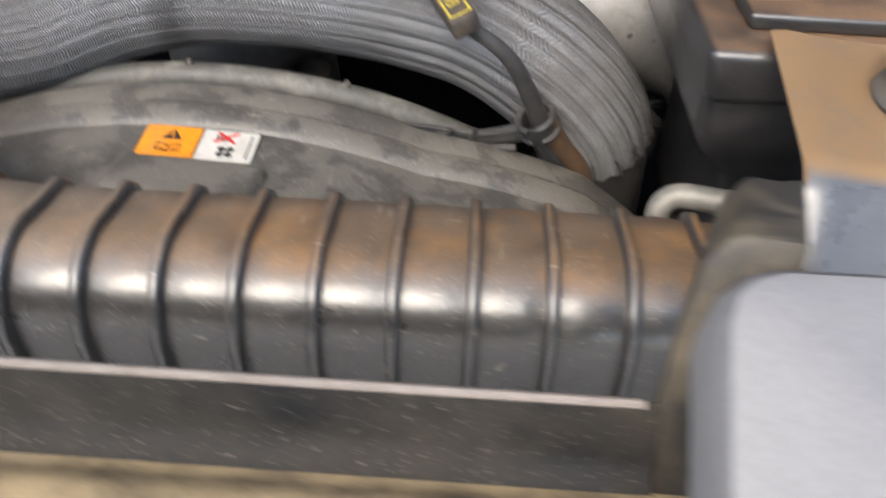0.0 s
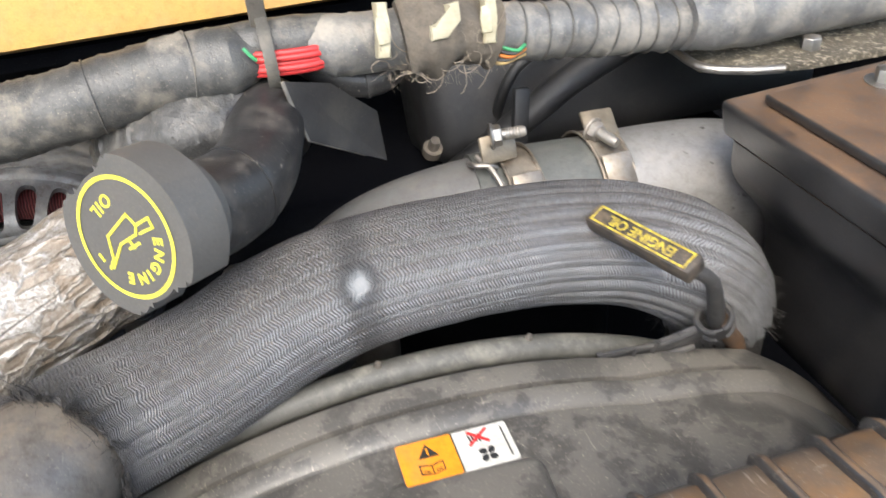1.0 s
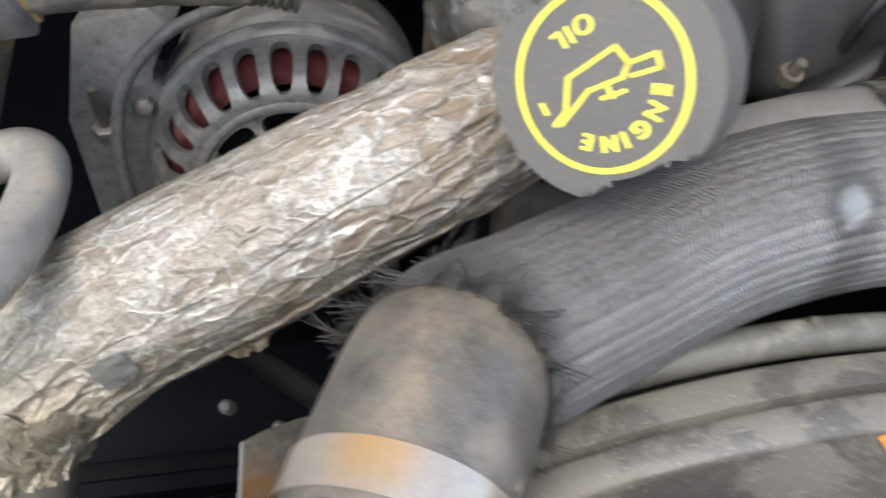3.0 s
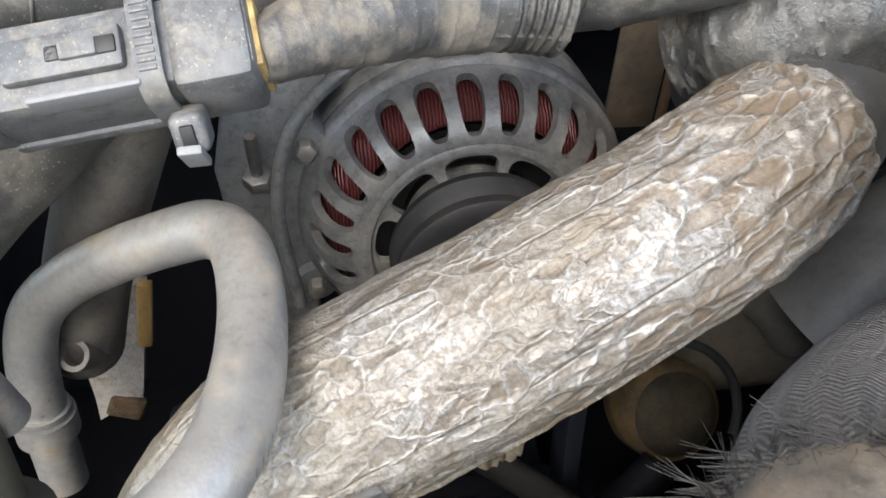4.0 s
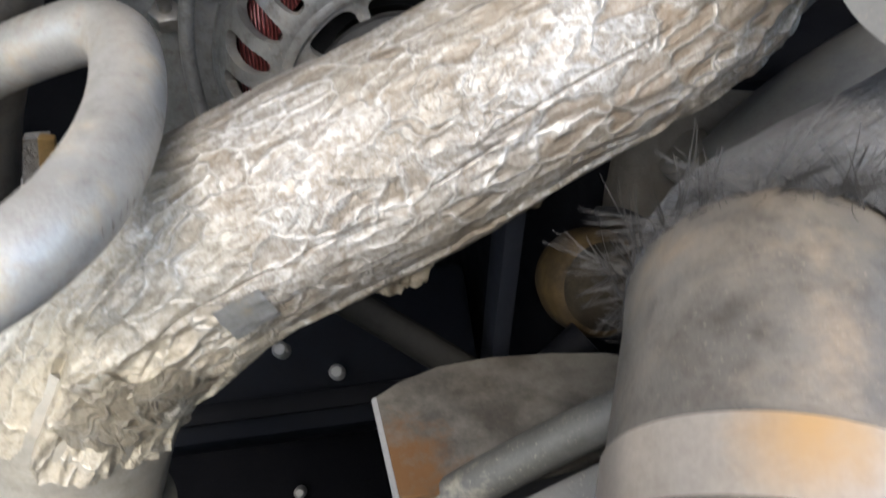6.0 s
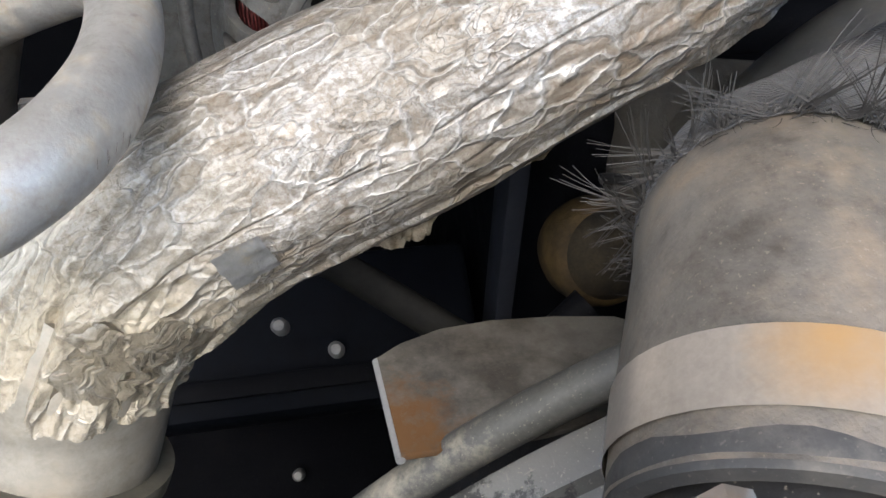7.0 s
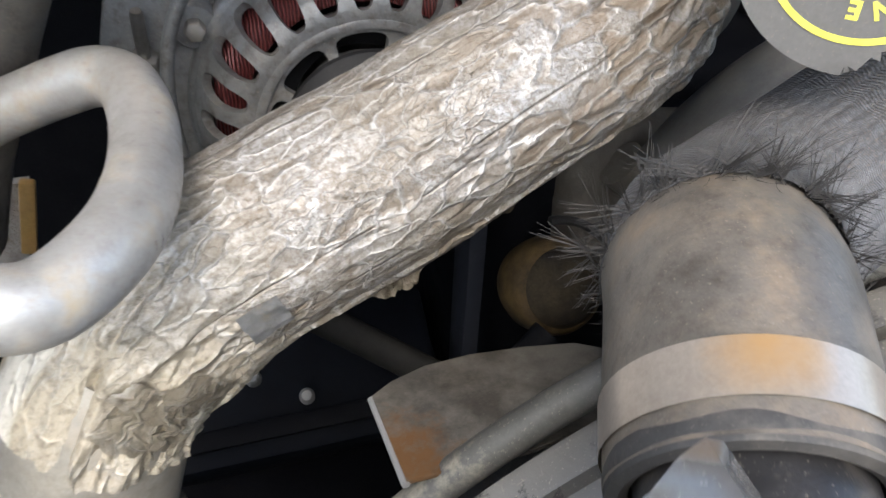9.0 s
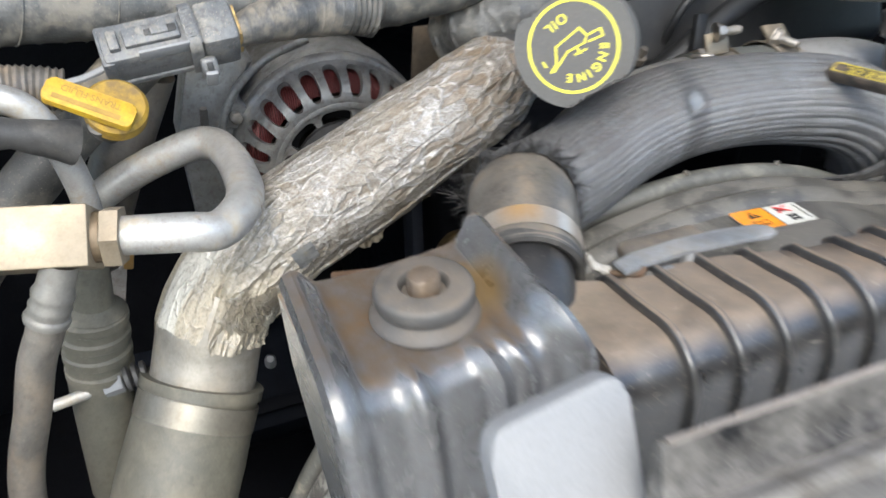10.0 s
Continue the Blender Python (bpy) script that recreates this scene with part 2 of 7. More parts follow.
BOX_PLASTIC = surface("air_box_plastic", (0.018, 0.018, 0.019), (0.030, 0.029, 0.029), 0.30, 0.46, dust=(0.125, 0.070, 0.036), dust_lo=0.30, dust_hi=0.60, settle=1.0, settle_lo=0.75, dust_scale=34, coat=0.5, speck=0.35)
GROUND = surface("pale_concrete_ground", (0.36, 0.35, 0.33), (0.42, 0.40, 0.375), 0.85, 0.95, grain=60, patch=3)
WIRE_RED = surface("red_wire_insulation", (0.5, 0.03, 0.03), (0.42, 0.03, 0.03), 0.4, 0.5, relief=0.05)
WIRE_PALE = surface("pale_clip_plastic", (0.39, 0.36, 0.255), (0.30, 0.27, 0.185), 0.5, 0.62, dust=(0.25, 0.21, 0.155), dust_lo=0.50, dust_hi=0.66, dust_scale=90, speck=0.6)
WIRE_GREEN = surface("green_wire_insulation", (0.05, 0.3, 0.12), (0.05, 0.25, 0.1), 0.4, 0.5, relief=0.05)
LABEL_ORANGE = surface("orange_label_print", (0.72, 0.26, 0.012), (0.66, 0.22, 0.012), 0.4, 0.5, dust=(0.36, 0.2, 0.08), dust_lo=0.55, dust_hi=0.9, relief=0.03)
LABEL_WHITE = surface("white_label_film", (0.52, 0.515, 0.47), (0.44, 0.43, 0.39), 0.4, 0.5, dust=(0.34, 0.3, 0.24), dust_lo=0.5, dust_hi=0.85, relief=0.03)
INK_BLACK = surface("black_ink", (0.02, 0.02, 0.02), None, 0.5, 0.6, relief=0.02)
INK_RED = surface("red_ink", (0.55, 0.03, 0.03), None, 0.5, 0.6, relief=0.02)
INK_YELLOW = surface("yellow_ink", (0.72, 0.66, 0.06), (0.66, 0.60, 0.06), 0.5, 0.6, relief=0.05)
INK_WORN = surface("rubbed_yellow_ink", (0.56, 0.45, 0.05), (0.16, 0.12, 0.05), 0.5, 0.65, patch=330, grime=0.8)
INK_BROWN = surface("worn_brown_ink", (0.30, 0.18, 0.03), None, 0.6, 0.7, relief=0.02)
FIBRE = surface("frayed_dark_fibre", (0.012, 0.011, 0.010), (0.034, 0.030, 0.027), 0.6, 0.8, relief=0.02, patch=300)


def foil_material():
    """Dirty foil: shallow tan dents with creased rims coloured paler, thin creases along the pipe, hairlines and pits
    coloured darker, and smooth silver between.
    """
    m, nt, b = tree("crinkled_dirty_foil")
    uv = nt.nodes.new("ShaderNodeUVMap")
    flat = nt.nodes.new("ShaderNodeMapping")
    flat.inputs["Scale"].default_value = (0.184, 0.60, 1.0)
    flat.inputs["Rotation"].default_value = (0, 0, 0.16)
    nt.links.new(uv.outputs[0], flat.inputs["Vector"])
    wob = node(nt, "ShaderNodeTexNoise", Scale=95.0, Detail=3.0, Roughness=0.55)
    nt.links.new(flat.outputs[0], wob.inputs["Vector"])
    less = nt.nodes.new("ShaderNodeVectorMath")
    less.operation = "MULTIPLY_ADD"
    less.inputs[1].default_value, less.inputs[2].default_value = (0.011, 0.011, 0.0), (-0.0055, -0.0055, 0.0)
    nt.links.new(wob.outputs["Color"], less.inputs[0])
    bent = nt.nodes.new("ShaderNodeVectorMath")
    bent.operation = "ADD"
    nt.links.new(flat.outputs[0], bent.inputs[0])
    nt.links.new(less.outputs[0], bent.inputs[1])

    def noise_on(source, scale, detail, rough, twist=0.0):
        n = node(nt, "ShaderNodeTexNoise", Scale=scale, Detail=detail, Roughness=rough, Distortion=twist)
        nt.links.new(source.outputs[0], n.inputs["Vector"])
        return n.outputs["Fac"]

    def cells(scale):
        """How far inside its cell a point is, and a random number for the cell."""
        out = []
        for feature, socket in (("DISTANCE_TO_EDGE", "Distance"), ("F1", "Color")):
            v = nt.nodes.new("ShaderNodeTexVoronoi")
            v.voronoi_dimensions = "2D"
            v.feature = feature
            v.inputs["Scale"].default_value = scale
            nt.links.new(bent.outputs[0], v.inputs["Vector"])
            out.append(v.outputs[socket])
        one = nt.nodes.new("ShaderNodeSeparateColor")
        nt.links.new(out[1], one.inputs[0])
        return out[0], one.outputs[0], one.outputs[1]

    d1, pick1, hue1 = cells(150.0)
    d2, pick2, hue2 = cells(390.0)
    rough_zone = ramp(nt, noise_on(flat, 40.0, 3, 0.5), 0.40, 0.58)
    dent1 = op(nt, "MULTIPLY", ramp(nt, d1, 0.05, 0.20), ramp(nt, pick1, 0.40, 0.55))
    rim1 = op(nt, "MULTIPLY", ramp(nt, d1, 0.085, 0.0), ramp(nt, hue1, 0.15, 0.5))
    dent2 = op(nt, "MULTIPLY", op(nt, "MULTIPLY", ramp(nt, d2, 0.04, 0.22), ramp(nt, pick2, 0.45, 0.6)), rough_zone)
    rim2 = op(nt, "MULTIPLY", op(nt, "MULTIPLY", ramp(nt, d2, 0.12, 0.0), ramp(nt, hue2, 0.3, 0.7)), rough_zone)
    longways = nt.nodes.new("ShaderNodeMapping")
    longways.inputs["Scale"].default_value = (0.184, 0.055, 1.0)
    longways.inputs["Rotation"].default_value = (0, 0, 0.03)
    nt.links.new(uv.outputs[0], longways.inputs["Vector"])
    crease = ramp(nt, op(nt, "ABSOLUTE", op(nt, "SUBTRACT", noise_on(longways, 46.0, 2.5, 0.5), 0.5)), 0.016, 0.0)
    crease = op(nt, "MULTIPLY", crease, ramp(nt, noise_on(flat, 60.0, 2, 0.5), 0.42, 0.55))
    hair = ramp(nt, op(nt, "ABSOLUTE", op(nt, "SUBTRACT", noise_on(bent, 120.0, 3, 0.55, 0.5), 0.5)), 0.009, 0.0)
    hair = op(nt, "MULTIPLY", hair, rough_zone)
    fine = noise_tex(nt, 700.0, 5, 0.7)
    wash = ramp(nt, noise_tex(nt, 34.0, 5, 0.6), 0.40, 0.62)
    mottle = ramp(nt, noise_tex(nt, 330.0, 6, 0.7), 0.50, 0.62)
    hair2 = ramp(nt, op(nt, "ABSOLUTE", op(nt, "SUBTRACT", noise_on(bent, 340.0, 3, 0.6, 0.3), 0.5)), 0.014, 0.0)
    hair2 = op(nt, "MULTIPLY", hair2, ramp(nt, noise_tex(nt, 75.0, 3, 0.5), 0.46, 0.60))
    pits = op(nt, "MULTIPLY", ramp(nt, noise_tex(nt, 1150.0, 2, 0.5), 0.60, 0.67), rough_zone)
    grain = noise_on(bent, 620.0, 4, 0.65)

    col = mix(nt, wash, (0.325, 0.318, 0.305), (0.215, 0.197, 0.168))
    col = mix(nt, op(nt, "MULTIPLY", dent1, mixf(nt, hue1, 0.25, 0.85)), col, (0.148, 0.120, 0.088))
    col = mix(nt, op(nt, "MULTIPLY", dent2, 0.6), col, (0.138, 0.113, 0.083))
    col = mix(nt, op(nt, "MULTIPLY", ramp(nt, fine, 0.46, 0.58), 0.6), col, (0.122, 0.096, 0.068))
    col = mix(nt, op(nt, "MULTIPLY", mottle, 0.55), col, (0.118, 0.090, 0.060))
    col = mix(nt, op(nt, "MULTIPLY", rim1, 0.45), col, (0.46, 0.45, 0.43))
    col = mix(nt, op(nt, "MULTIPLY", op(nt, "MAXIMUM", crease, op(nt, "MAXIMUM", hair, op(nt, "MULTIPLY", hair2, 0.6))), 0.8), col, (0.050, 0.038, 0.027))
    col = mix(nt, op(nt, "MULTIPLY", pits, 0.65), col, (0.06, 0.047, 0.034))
    sv = nt.nodes.new("ShaderNodeSeparateXYZ")
    nt.links.new(uv.outputs[0], sv.inputs[0])
    low = op(nt, "MULTIPLY", ramp(nt, sv.outputs["Y"], 0.095, 0.04), mixf(nt, mottle, mixf(nt, wash, 0.45, 0.8), 0.25))
    col = mix(nt, low, col, (0.385, 0.335, 0.245))
    away = op(nt, "ABSOLUTE", op(nt, "SUBTRACT", op(nt, "FRACT", op(nt, "ADD", sv.outputs["X"], 0.54)), 0.5))
    clean = op(nt, "MULTIPLY", op(nt, "MULTIPLY", ramp(nt, sv.outputs["Y"], 0.075, 0.045), ramp(nt, op(nt, "ADD", away, op(nt, "MULTIPLY", wash, 0.015)), 0.062, 0.048)), mixf(nt, mottle, 0.85, 0.4))
    col = mix(nt, clean, col, (0.56, 0.535, 0.47))
    high = op(nt, "MULTIPLY", ramp(nt, sv.outputs["Y"], 0.150, 0.200), op(nt, "MULTIPLY", mixf(nt, dent1, 0.15, 0.65), mixf(nt, wash, 0.40, 1.0)))
    col = mix(nt, high, col, (0.160, 0.112, 0.070))
    nt.links.new(col, b.inputs["Base Color"])
    nt.links.new(mixf(nt, op(nt, "MAXIMUM", dent1, wash), 0.36, 0.12), b.inputs["Metallic"])
    nt.links.new(mixf(nt, ramp(nt, fine, 0.4, 0.7), 0.40, 0.62), b.inputs["Roughness"])
    h = op(nt, "ADD", op(nt, "MULTIPLY", rim1, 0.55), op(nt, "MULTIPLY", dent1, -0.55))
    h = op(nt, "ADD", h, op(nt, "MULTIPLY", rim2, 0.26))
    h = op(nt, "ADD", h, op(nt, "MULTIPLY", dent2, -0.20))
    h = op(nt, "ADD", h, op(nt, "MULTIPLY", crease, -0.8))
    h = op(nt, "ADD", h, op(nt, "MULTIPLY", hair, -0.18))
    h = op(nt, "ADD", h, op(nt, "MULTIPLY", hair2, -0.10))
    h = op(nt, "ADD", h, op(nt, "MULTIPLY", noise_on(bent, 210.0, 5, 0.6, 0.1), 0.40))
    h = op(nt, "ADD", h, op(nt, "MULTIPLY", grain, 0.50))
    bump(nt, b, h, 0.52, 0.0015)
    return m


def weave_material():
    """Braided sleeve: columns round the hose, each of slanted stitches that turn from column to column."""
    m, nt, b = tree("herringbone_braid")
    uv = nt.nodes.new("ShaderNodeUVMap")
    s = nt.nodes.new("ShaderNodeSeparateXYZ")
    nt.links.new(uv.outputs[0], s.inputs[0])
    cols = 48.0
    zig = op(nt, "PINGPONG", op(nt, "MULTIPLY", s.outputs["X"], cols), 1.0)
    phase = op(nt, "ADD", op(nt, "MULTIPLY", s.outputs["Y"], 760.0), op(nt, "MULTIPLY", zig, 1.25))
    phase = op(nt, "ADD", phase, op(nt, "MULTIPLY", noise_tex(nt, 120.0, 4), 1.9))
    stitch = op(nt, "MULTIPLY_ADD", op(nt, "SINE", op(nt, "MULTIPLY", phase, 6.2832)), 0.5)
    stitch.node.inputs[2].default_value = 0.5
    seam = op(nt, "SINE", op(nt, "MULTIPLY", op(nt, "MULTIPLY", s.outputs["X"], cols), 3.14159))
    seam = op(nt, "ABSOLUTE", seam)
    pulled = ramp(nt, noise_tex(nt, 800.0, 4, 0.7), 0.16, 0.46)
    height = op(nt, "ADD", op(nt, "MULTIPLY", op(nt, "MULTIPLY", stitch, pulled), 1.2), op(nt, "MULTIPLY", seam, 1.0))
    height = op(nt, "ADD", height, op(nt, "MULTIPLY", noise_tex(nt, 1100.0, 3, 0.6), 0.35))
    worn = ramp(nt, noise_tex(nt, 40.0, 5), 0.4, 0.7)
    # Bluish, raised stitch colour also carries the sleeve's sky sheen.
    col = mix(nt, op(nt, "MULTIPLY", stitch, pulled), (0.012, 0.012, 0.012), (0.310, 0.320, 0.338))
    col = mix(nt, op(nt, "MULTIPLY", ramp(nt, seam, 0.32, 0.0), 0.6), col, (0.010, 0.010, 0.010))
    top = up_facing(nt, 0.42, 0.92)
    col = mix(nt, op(nt, "MULTIPLY", op(nt, "MULTIPLY", top, mixf(nt, worn, 1.0, 0.55)), 0.45), col, (0.046, 0.039, 0.032))
    crumbs = op(nt, "MULTIPLY", ramp(nt, noise_tex(nt, 620.0, 5, 0.7), 0.44, 0.56), top)
    col = mix(nt, op(nt, "MULTIPLY", crumbs, 0.80), col, (0.040, 0.033, 0.026))
    height = op(nt, "ADD", height, op(nt, "MULTIPLY", crumbs, 0.8))
    grit = op(nt, "MULTIPLY", ramp(nt, noise_tex(nt, 1350.0, 3, 0.6), 0.60, 0.66), top)
    col = mix(nt, op(nt, "MULTIPLY", grit, 0.75), col, (0.24, 0.185, 0.13))
    col = mix(nt, op(nt, "MULTIPLY", worn, 0.25), col, (0.085, 0.072, 0.06))
    soil = ramp(nt, noise_tex(nt, 24.0, 7, 0.66), 0.47, 0.62)
    col = mix(nt, op(nt, "MULTIPLY", soil, 0.32), col, (0.046, 0.038, 0.031))
    tip = op(nt, "ADD", s.outputs["Y"], op(nt, "MULTIPLY", noise_tex(nt, 90.0, 4, 0.6), 0.012))
    col = mix(nt, op(nt, "MULTIPLY", ramp(nt, tip, 0.036, 0.014), 0.68), col, (0.024, 0.021, 0.019))
    dust = op(nt, "MULTIPLY", ramp(nt, noise_tex(nt, 1000.0, 4, 0.65), 0.57, 0.68), mixf(nt, ramp(nt, tip, 0.040, 0.016), mixf(nt, soil, 0.35, 0.7), 0.15))
    col = mix(nt, dust, col, (0.24, 0.19, 0.14))
    tc = nt.nodes.new("ShaderNodeTexCoord")
    far = nt.nodes.new("ShaderNodeVectorMath")
    far.operation = "DISTANCE"
    far.inputs[1].default_value = (-0.1345, 0.3160, 1.0085)
    nt.links.new(tc.outputs["Object"], far.inputs[0])
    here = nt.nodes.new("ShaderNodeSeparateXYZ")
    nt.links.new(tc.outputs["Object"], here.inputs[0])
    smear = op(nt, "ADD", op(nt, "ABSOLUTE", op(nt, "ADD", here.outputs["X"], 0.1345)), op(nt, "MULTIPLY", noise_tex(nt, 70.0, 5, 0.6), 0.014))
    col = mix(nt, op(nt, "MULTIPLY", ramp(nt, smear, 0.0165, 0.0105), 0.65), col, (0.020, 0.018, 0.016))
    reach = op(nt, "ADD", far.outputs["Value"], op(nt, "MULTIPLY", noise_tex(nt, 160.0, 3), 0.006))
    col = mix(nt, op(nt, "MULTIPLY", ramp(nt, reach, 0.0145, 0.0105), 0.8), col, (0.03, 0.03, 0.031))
    melted = ramp(nt, reach, 0.0100, 0.0070)
    col = mix(nt, melted, col, (0.095, 0.10, 0.105))
    height = op(nt, "MULTIPLY", height, op(nt, "SUBTRACT", 1.0, melted))
    nt.links.new(col, b.inputs["Base Color"])
    nt.links.new(mixf(nt, ramp(nt, tip, 0.034, 0.014), mixf(nt, soil, mixf(nt, stitch, 0.55, 0.28), 0.66), 0.85), b.inputs["Roughness"])
    b.inputs["Specular IOR Level"].default_value = 0.95
    bump(nt, b, height, 0.75, 0.0007)
    return m


def copper_material():
    m, nt, b = tree("red_copper_winding")
    w = nt.nodes.new("ShaderNodeTexWave")
    w.inputs["Scale"].default_value, w.inputs["Distortion"].default_value = 220.0, 3.0
    tc = nt.nodes.new("ShaderNodeTexCoord")
    nt.links.new(tc.outputs["Object"], w.inputs["Vector"])
    nt.links.new(mix(nt, w.outputs["Fac"], (0.045, 0.008, 0.008), (0.19, 0.045, 0.042)), b.inputs["Base Color"])
    b.inputs["Metallic"].default_value, b.inputs["Roughness"].default_value = 0.3, 0.35
    bump(nt, b, w.outputs["Fac"], 0.8, 0.001)
    return m


FOIL, WEAVE, COPPER = foil_material(), weave_material(), copper_material()


# ---- mesh helpers ----
def part(name, bm, material, parent=None, label="", smooth=True):
    me = bpy.data.meshes.new(name)
    bmesh.ops.recalc_face_normals(bm, faces=bm.faces[:])
    bm.to_mesh(me)
    bm.free()
    if smooth:
        me.polygons.foreach_set("use_smooth", [True] * len(me.polygons))
        me.set_sharp_from_angle(angle=radians(42))
    me.materials.append(material)
    ob = new(name, me)
    if parent:
        ob.parent = parent
    if label:
        ob["label"] = label
    return ob


def thing(name, label, category, group="", kind=""):
    return tagged(new(name), label, category, group, kind)


def spline(points, n):
    """n points at even steps along a smooth curve through the points."""
    p = [Vector(q) for q in points]
    p = [2 * p[0] - p[1]] + p + [2 * p[-1] - p[-2]]
    out = []
    for i in range(1, len(p) - 2):
        for k in range(24):
            t = k / 24
            a, b, c, d = p[i - 1: i + 3]
            out.append(0.5 * (2 * b + (c - a) * t + (2 * a - 5 * b + 4 * c - d) * t * t + (3 * b - a - 3 * c + d) * t ** 3))
    out.append(p[-2])
    s = [0.0]
    for a, b in zip(out, out[1:]):
        s.append(s[-1] + (b - a).length)
    even, j = [], 0
    for k in range(n):
        want = s[-1] * k / (n - 1)
        while j < len(s) - 2 and s[j + 1] < want:
            j += 1
        w = (want - s[j]) / max(1e-9, s[j + 1] - s[j])
        even.append(out[j].lerp(out[j + 1], min(1, w)))
    return even, s[-1]


def sweep(points, radius, n=60, seg=24, caps=True, shift=None, squash=1.0):
    """A tube along a curve. radius: a number or a function of (0..1 along). shift: a function (along, angle, point) of extra radius."""
    line, length = spline(points, n)
    bm = bmesh.new()
    uv = bm.loops.layers.uv.new("UVMap")
    rad = radius if callable(radius) else (lambda t: radius)
    tangent = (line[1] - line[0]).normalized()
    side = tangent.orthogonal().normalized()
    if abs(tangent.z) < 0.95:
        side = (Vector((0, 0, 1)) - tangent * tangent.z).normalized()
    rings = []
    for i, c in enumerate(line):
        nt = (line[min(i + 1, n - 1)] - line[max(i - 1, 0)]).normalized()
        side = (tangent.rotation_difference(nt) @ side).normalized()
        tangent = nt
        other = tangent.cross(side)
        t = i / (n - 1)
        ring = []
        for k in range(seg):
            a = 2 * math.pi * k / seg
            d = side * math.cos(a) + other * math.sin(a) * squash
            r = rad(t)
            q = c + d * r
            if shift:
                q = q + d * shift(t, a, q)
            ring.append(bm.verts.new(q))
        rings.append(ring)
    for i in range(n - 1):
        for k in range(seg):
            k2 = (k + 1) % seg
            f = bm.faces.new((rings[i][k], rings[i][k2], rings[i + 1][k2], rings[i + 1][k]))
            us = (k / seg, (k + 1) / seg, (k + 1) / seg, k / seg)
            vs = (i, i, i + 1, i + 1)
            for loop, u, v in zip(f.loops, us, vs):
                loop[uv].uv = (u, v / (n - 1) * length)
    if caps:
        bm.faces.new(rings[0][::-1])
        bm.faces.new(rings[-1])
    return bm


def tube_at(points, t, a, n=120):
    """The point on a tube's centre line at t, and the way out at angle a, turned as in sweep()."""
    line, _ = spline(points, n)
    tangent = (line[1] - line[0]).normalized()
    side = (Vector((0, 0, 1)) - tangent * tangent.z).normalized()
    last = max(1, min(n - 2, round(t * (n - 1))))
    for i in range(last + 1):
        nt = (line[min(i + 1, n - 1)] - line[max(i - 1, 0)]).normalized()
        side = (tangent.rotation_difference(nt) @ side).normalized()
        tangent = nt
    return line[last], side, tangent.cross(side), tangent


def frame_of(origin, axis, up=(0, 0, 1)):
    """A pose whose z is the axis and whose y is as near up as may be."""
    z = Vector(axis).normalized()
    y = Vector(up) - z * Vector(up).dot(z)
    if y.length < 1e-4:
        y = z.orthogonal()
    y.normalize()
    x = y.cross(z)
    m = Matrix((x, y, z)).transposed().to_4x4()
    m.translation = origin
    return m


def lathe(profile, m=None, seg=32):
    """A turned body from (radius, height) pairs along z."""
    bm = bmesh.new()
    rings = []
    for r, h in profile:
        if r < 1e-6:
            rings.append([bm.verts.new((0, 0, h))])
        else:
            rings.append([bm.verts.new((r * math.cos(2 * math.pi * k / seg), r * math.sin(2 * math.pi * k / seg), h)) for k in range(seg)])
    for a, b in zip(rings, rings[1:]):
        for k in range(seg):
            k2 = (k + 1) % seg
            if len(a) == 1 and len(b) == 1:
                continue
            if len(a) == 1:
                bm.faces.new((a[0], b[k], b[k2]))
            elif len(b) == 1:
                bm.faces.new((a[k], b[0], a[k2]))
            else:
                bm.faces.new((a[k], b[k], b[k2], a[k2]))
    if m:
        bmesh.ops.transform(bm, matrix=m, verts=bm.verts[:])
    return bm


def block(size, m=None, bevel=0.0, steps=2):
    bm = bmesh.new()
    bmesh.ops.create_cube(bm, size=1.0)
    bmesh.ops.transform(bm, matrix=Matrix.Diagonal((*size, 1)), verts=bm.verts[:])
    if bevel:
        bmesh.ops.bevel(bm, geom=bm.edges[:], offset=bevel, segments=steps, profile=0.5, affect="EDGES")
    if m:
        bmesh.ops.transform(bm, matrix=m, verts=bm.verts[:])
    return bm


def extrude_outline(points, thickness, m=None, bevel=0.0):
    """A plate from a flat outline in x, y, from z = 0 up to the thickness."""
    bm = bmesh.new()
    lower = [bm.verts.new((x, y, 0)) for x, y in points]
    upper = [bm.verts.new((x, y, thickness)) for x, y in points]
    bm.faces.new(lower[::-1])
    bm.faces.new(upper)
    for i in range(len(points)):
        j = (i + 1) % len(points)
        bm.faces.new((lower[i], lower[j], upper[j], upper[i]))
    if bevel:
        bmesh.ops.bevel(bm, geom=[e for e in bm.edges if all(abs(v.co.z - thickness) < 1e-7 for v in e.verts)], offset=bevel, segments=2, profile=0.5, affect="EDGES")
    if m:
        bmesh.ops.transform(bm, matrix=m, verts=bm.verts[:])
    return bm


def prism_x(profile, x0, x1, n=2, warp=None):
    """A closed (y, z) profile drawn out along x."""
    bm = bmesh.new()
    rows = []
    for i in range(n):
        x = x0 + (x1 - x0) * i / (n - 1)
        rows.append([bm.verts.new((x, y, z) if not warp else warp(x, y, z)) for y, z in profile])
    k = len(profile)
    for a, b in zip(rows, rows[1:]):
        for i in range(k):
            bm.faces.new((a[i], a[(i + 1) % k], b[(i + 1) % k], b[i]))
    bm.faces.new(rows[0])
    bm.faces.new(rows[-1][::-1])
    return bm


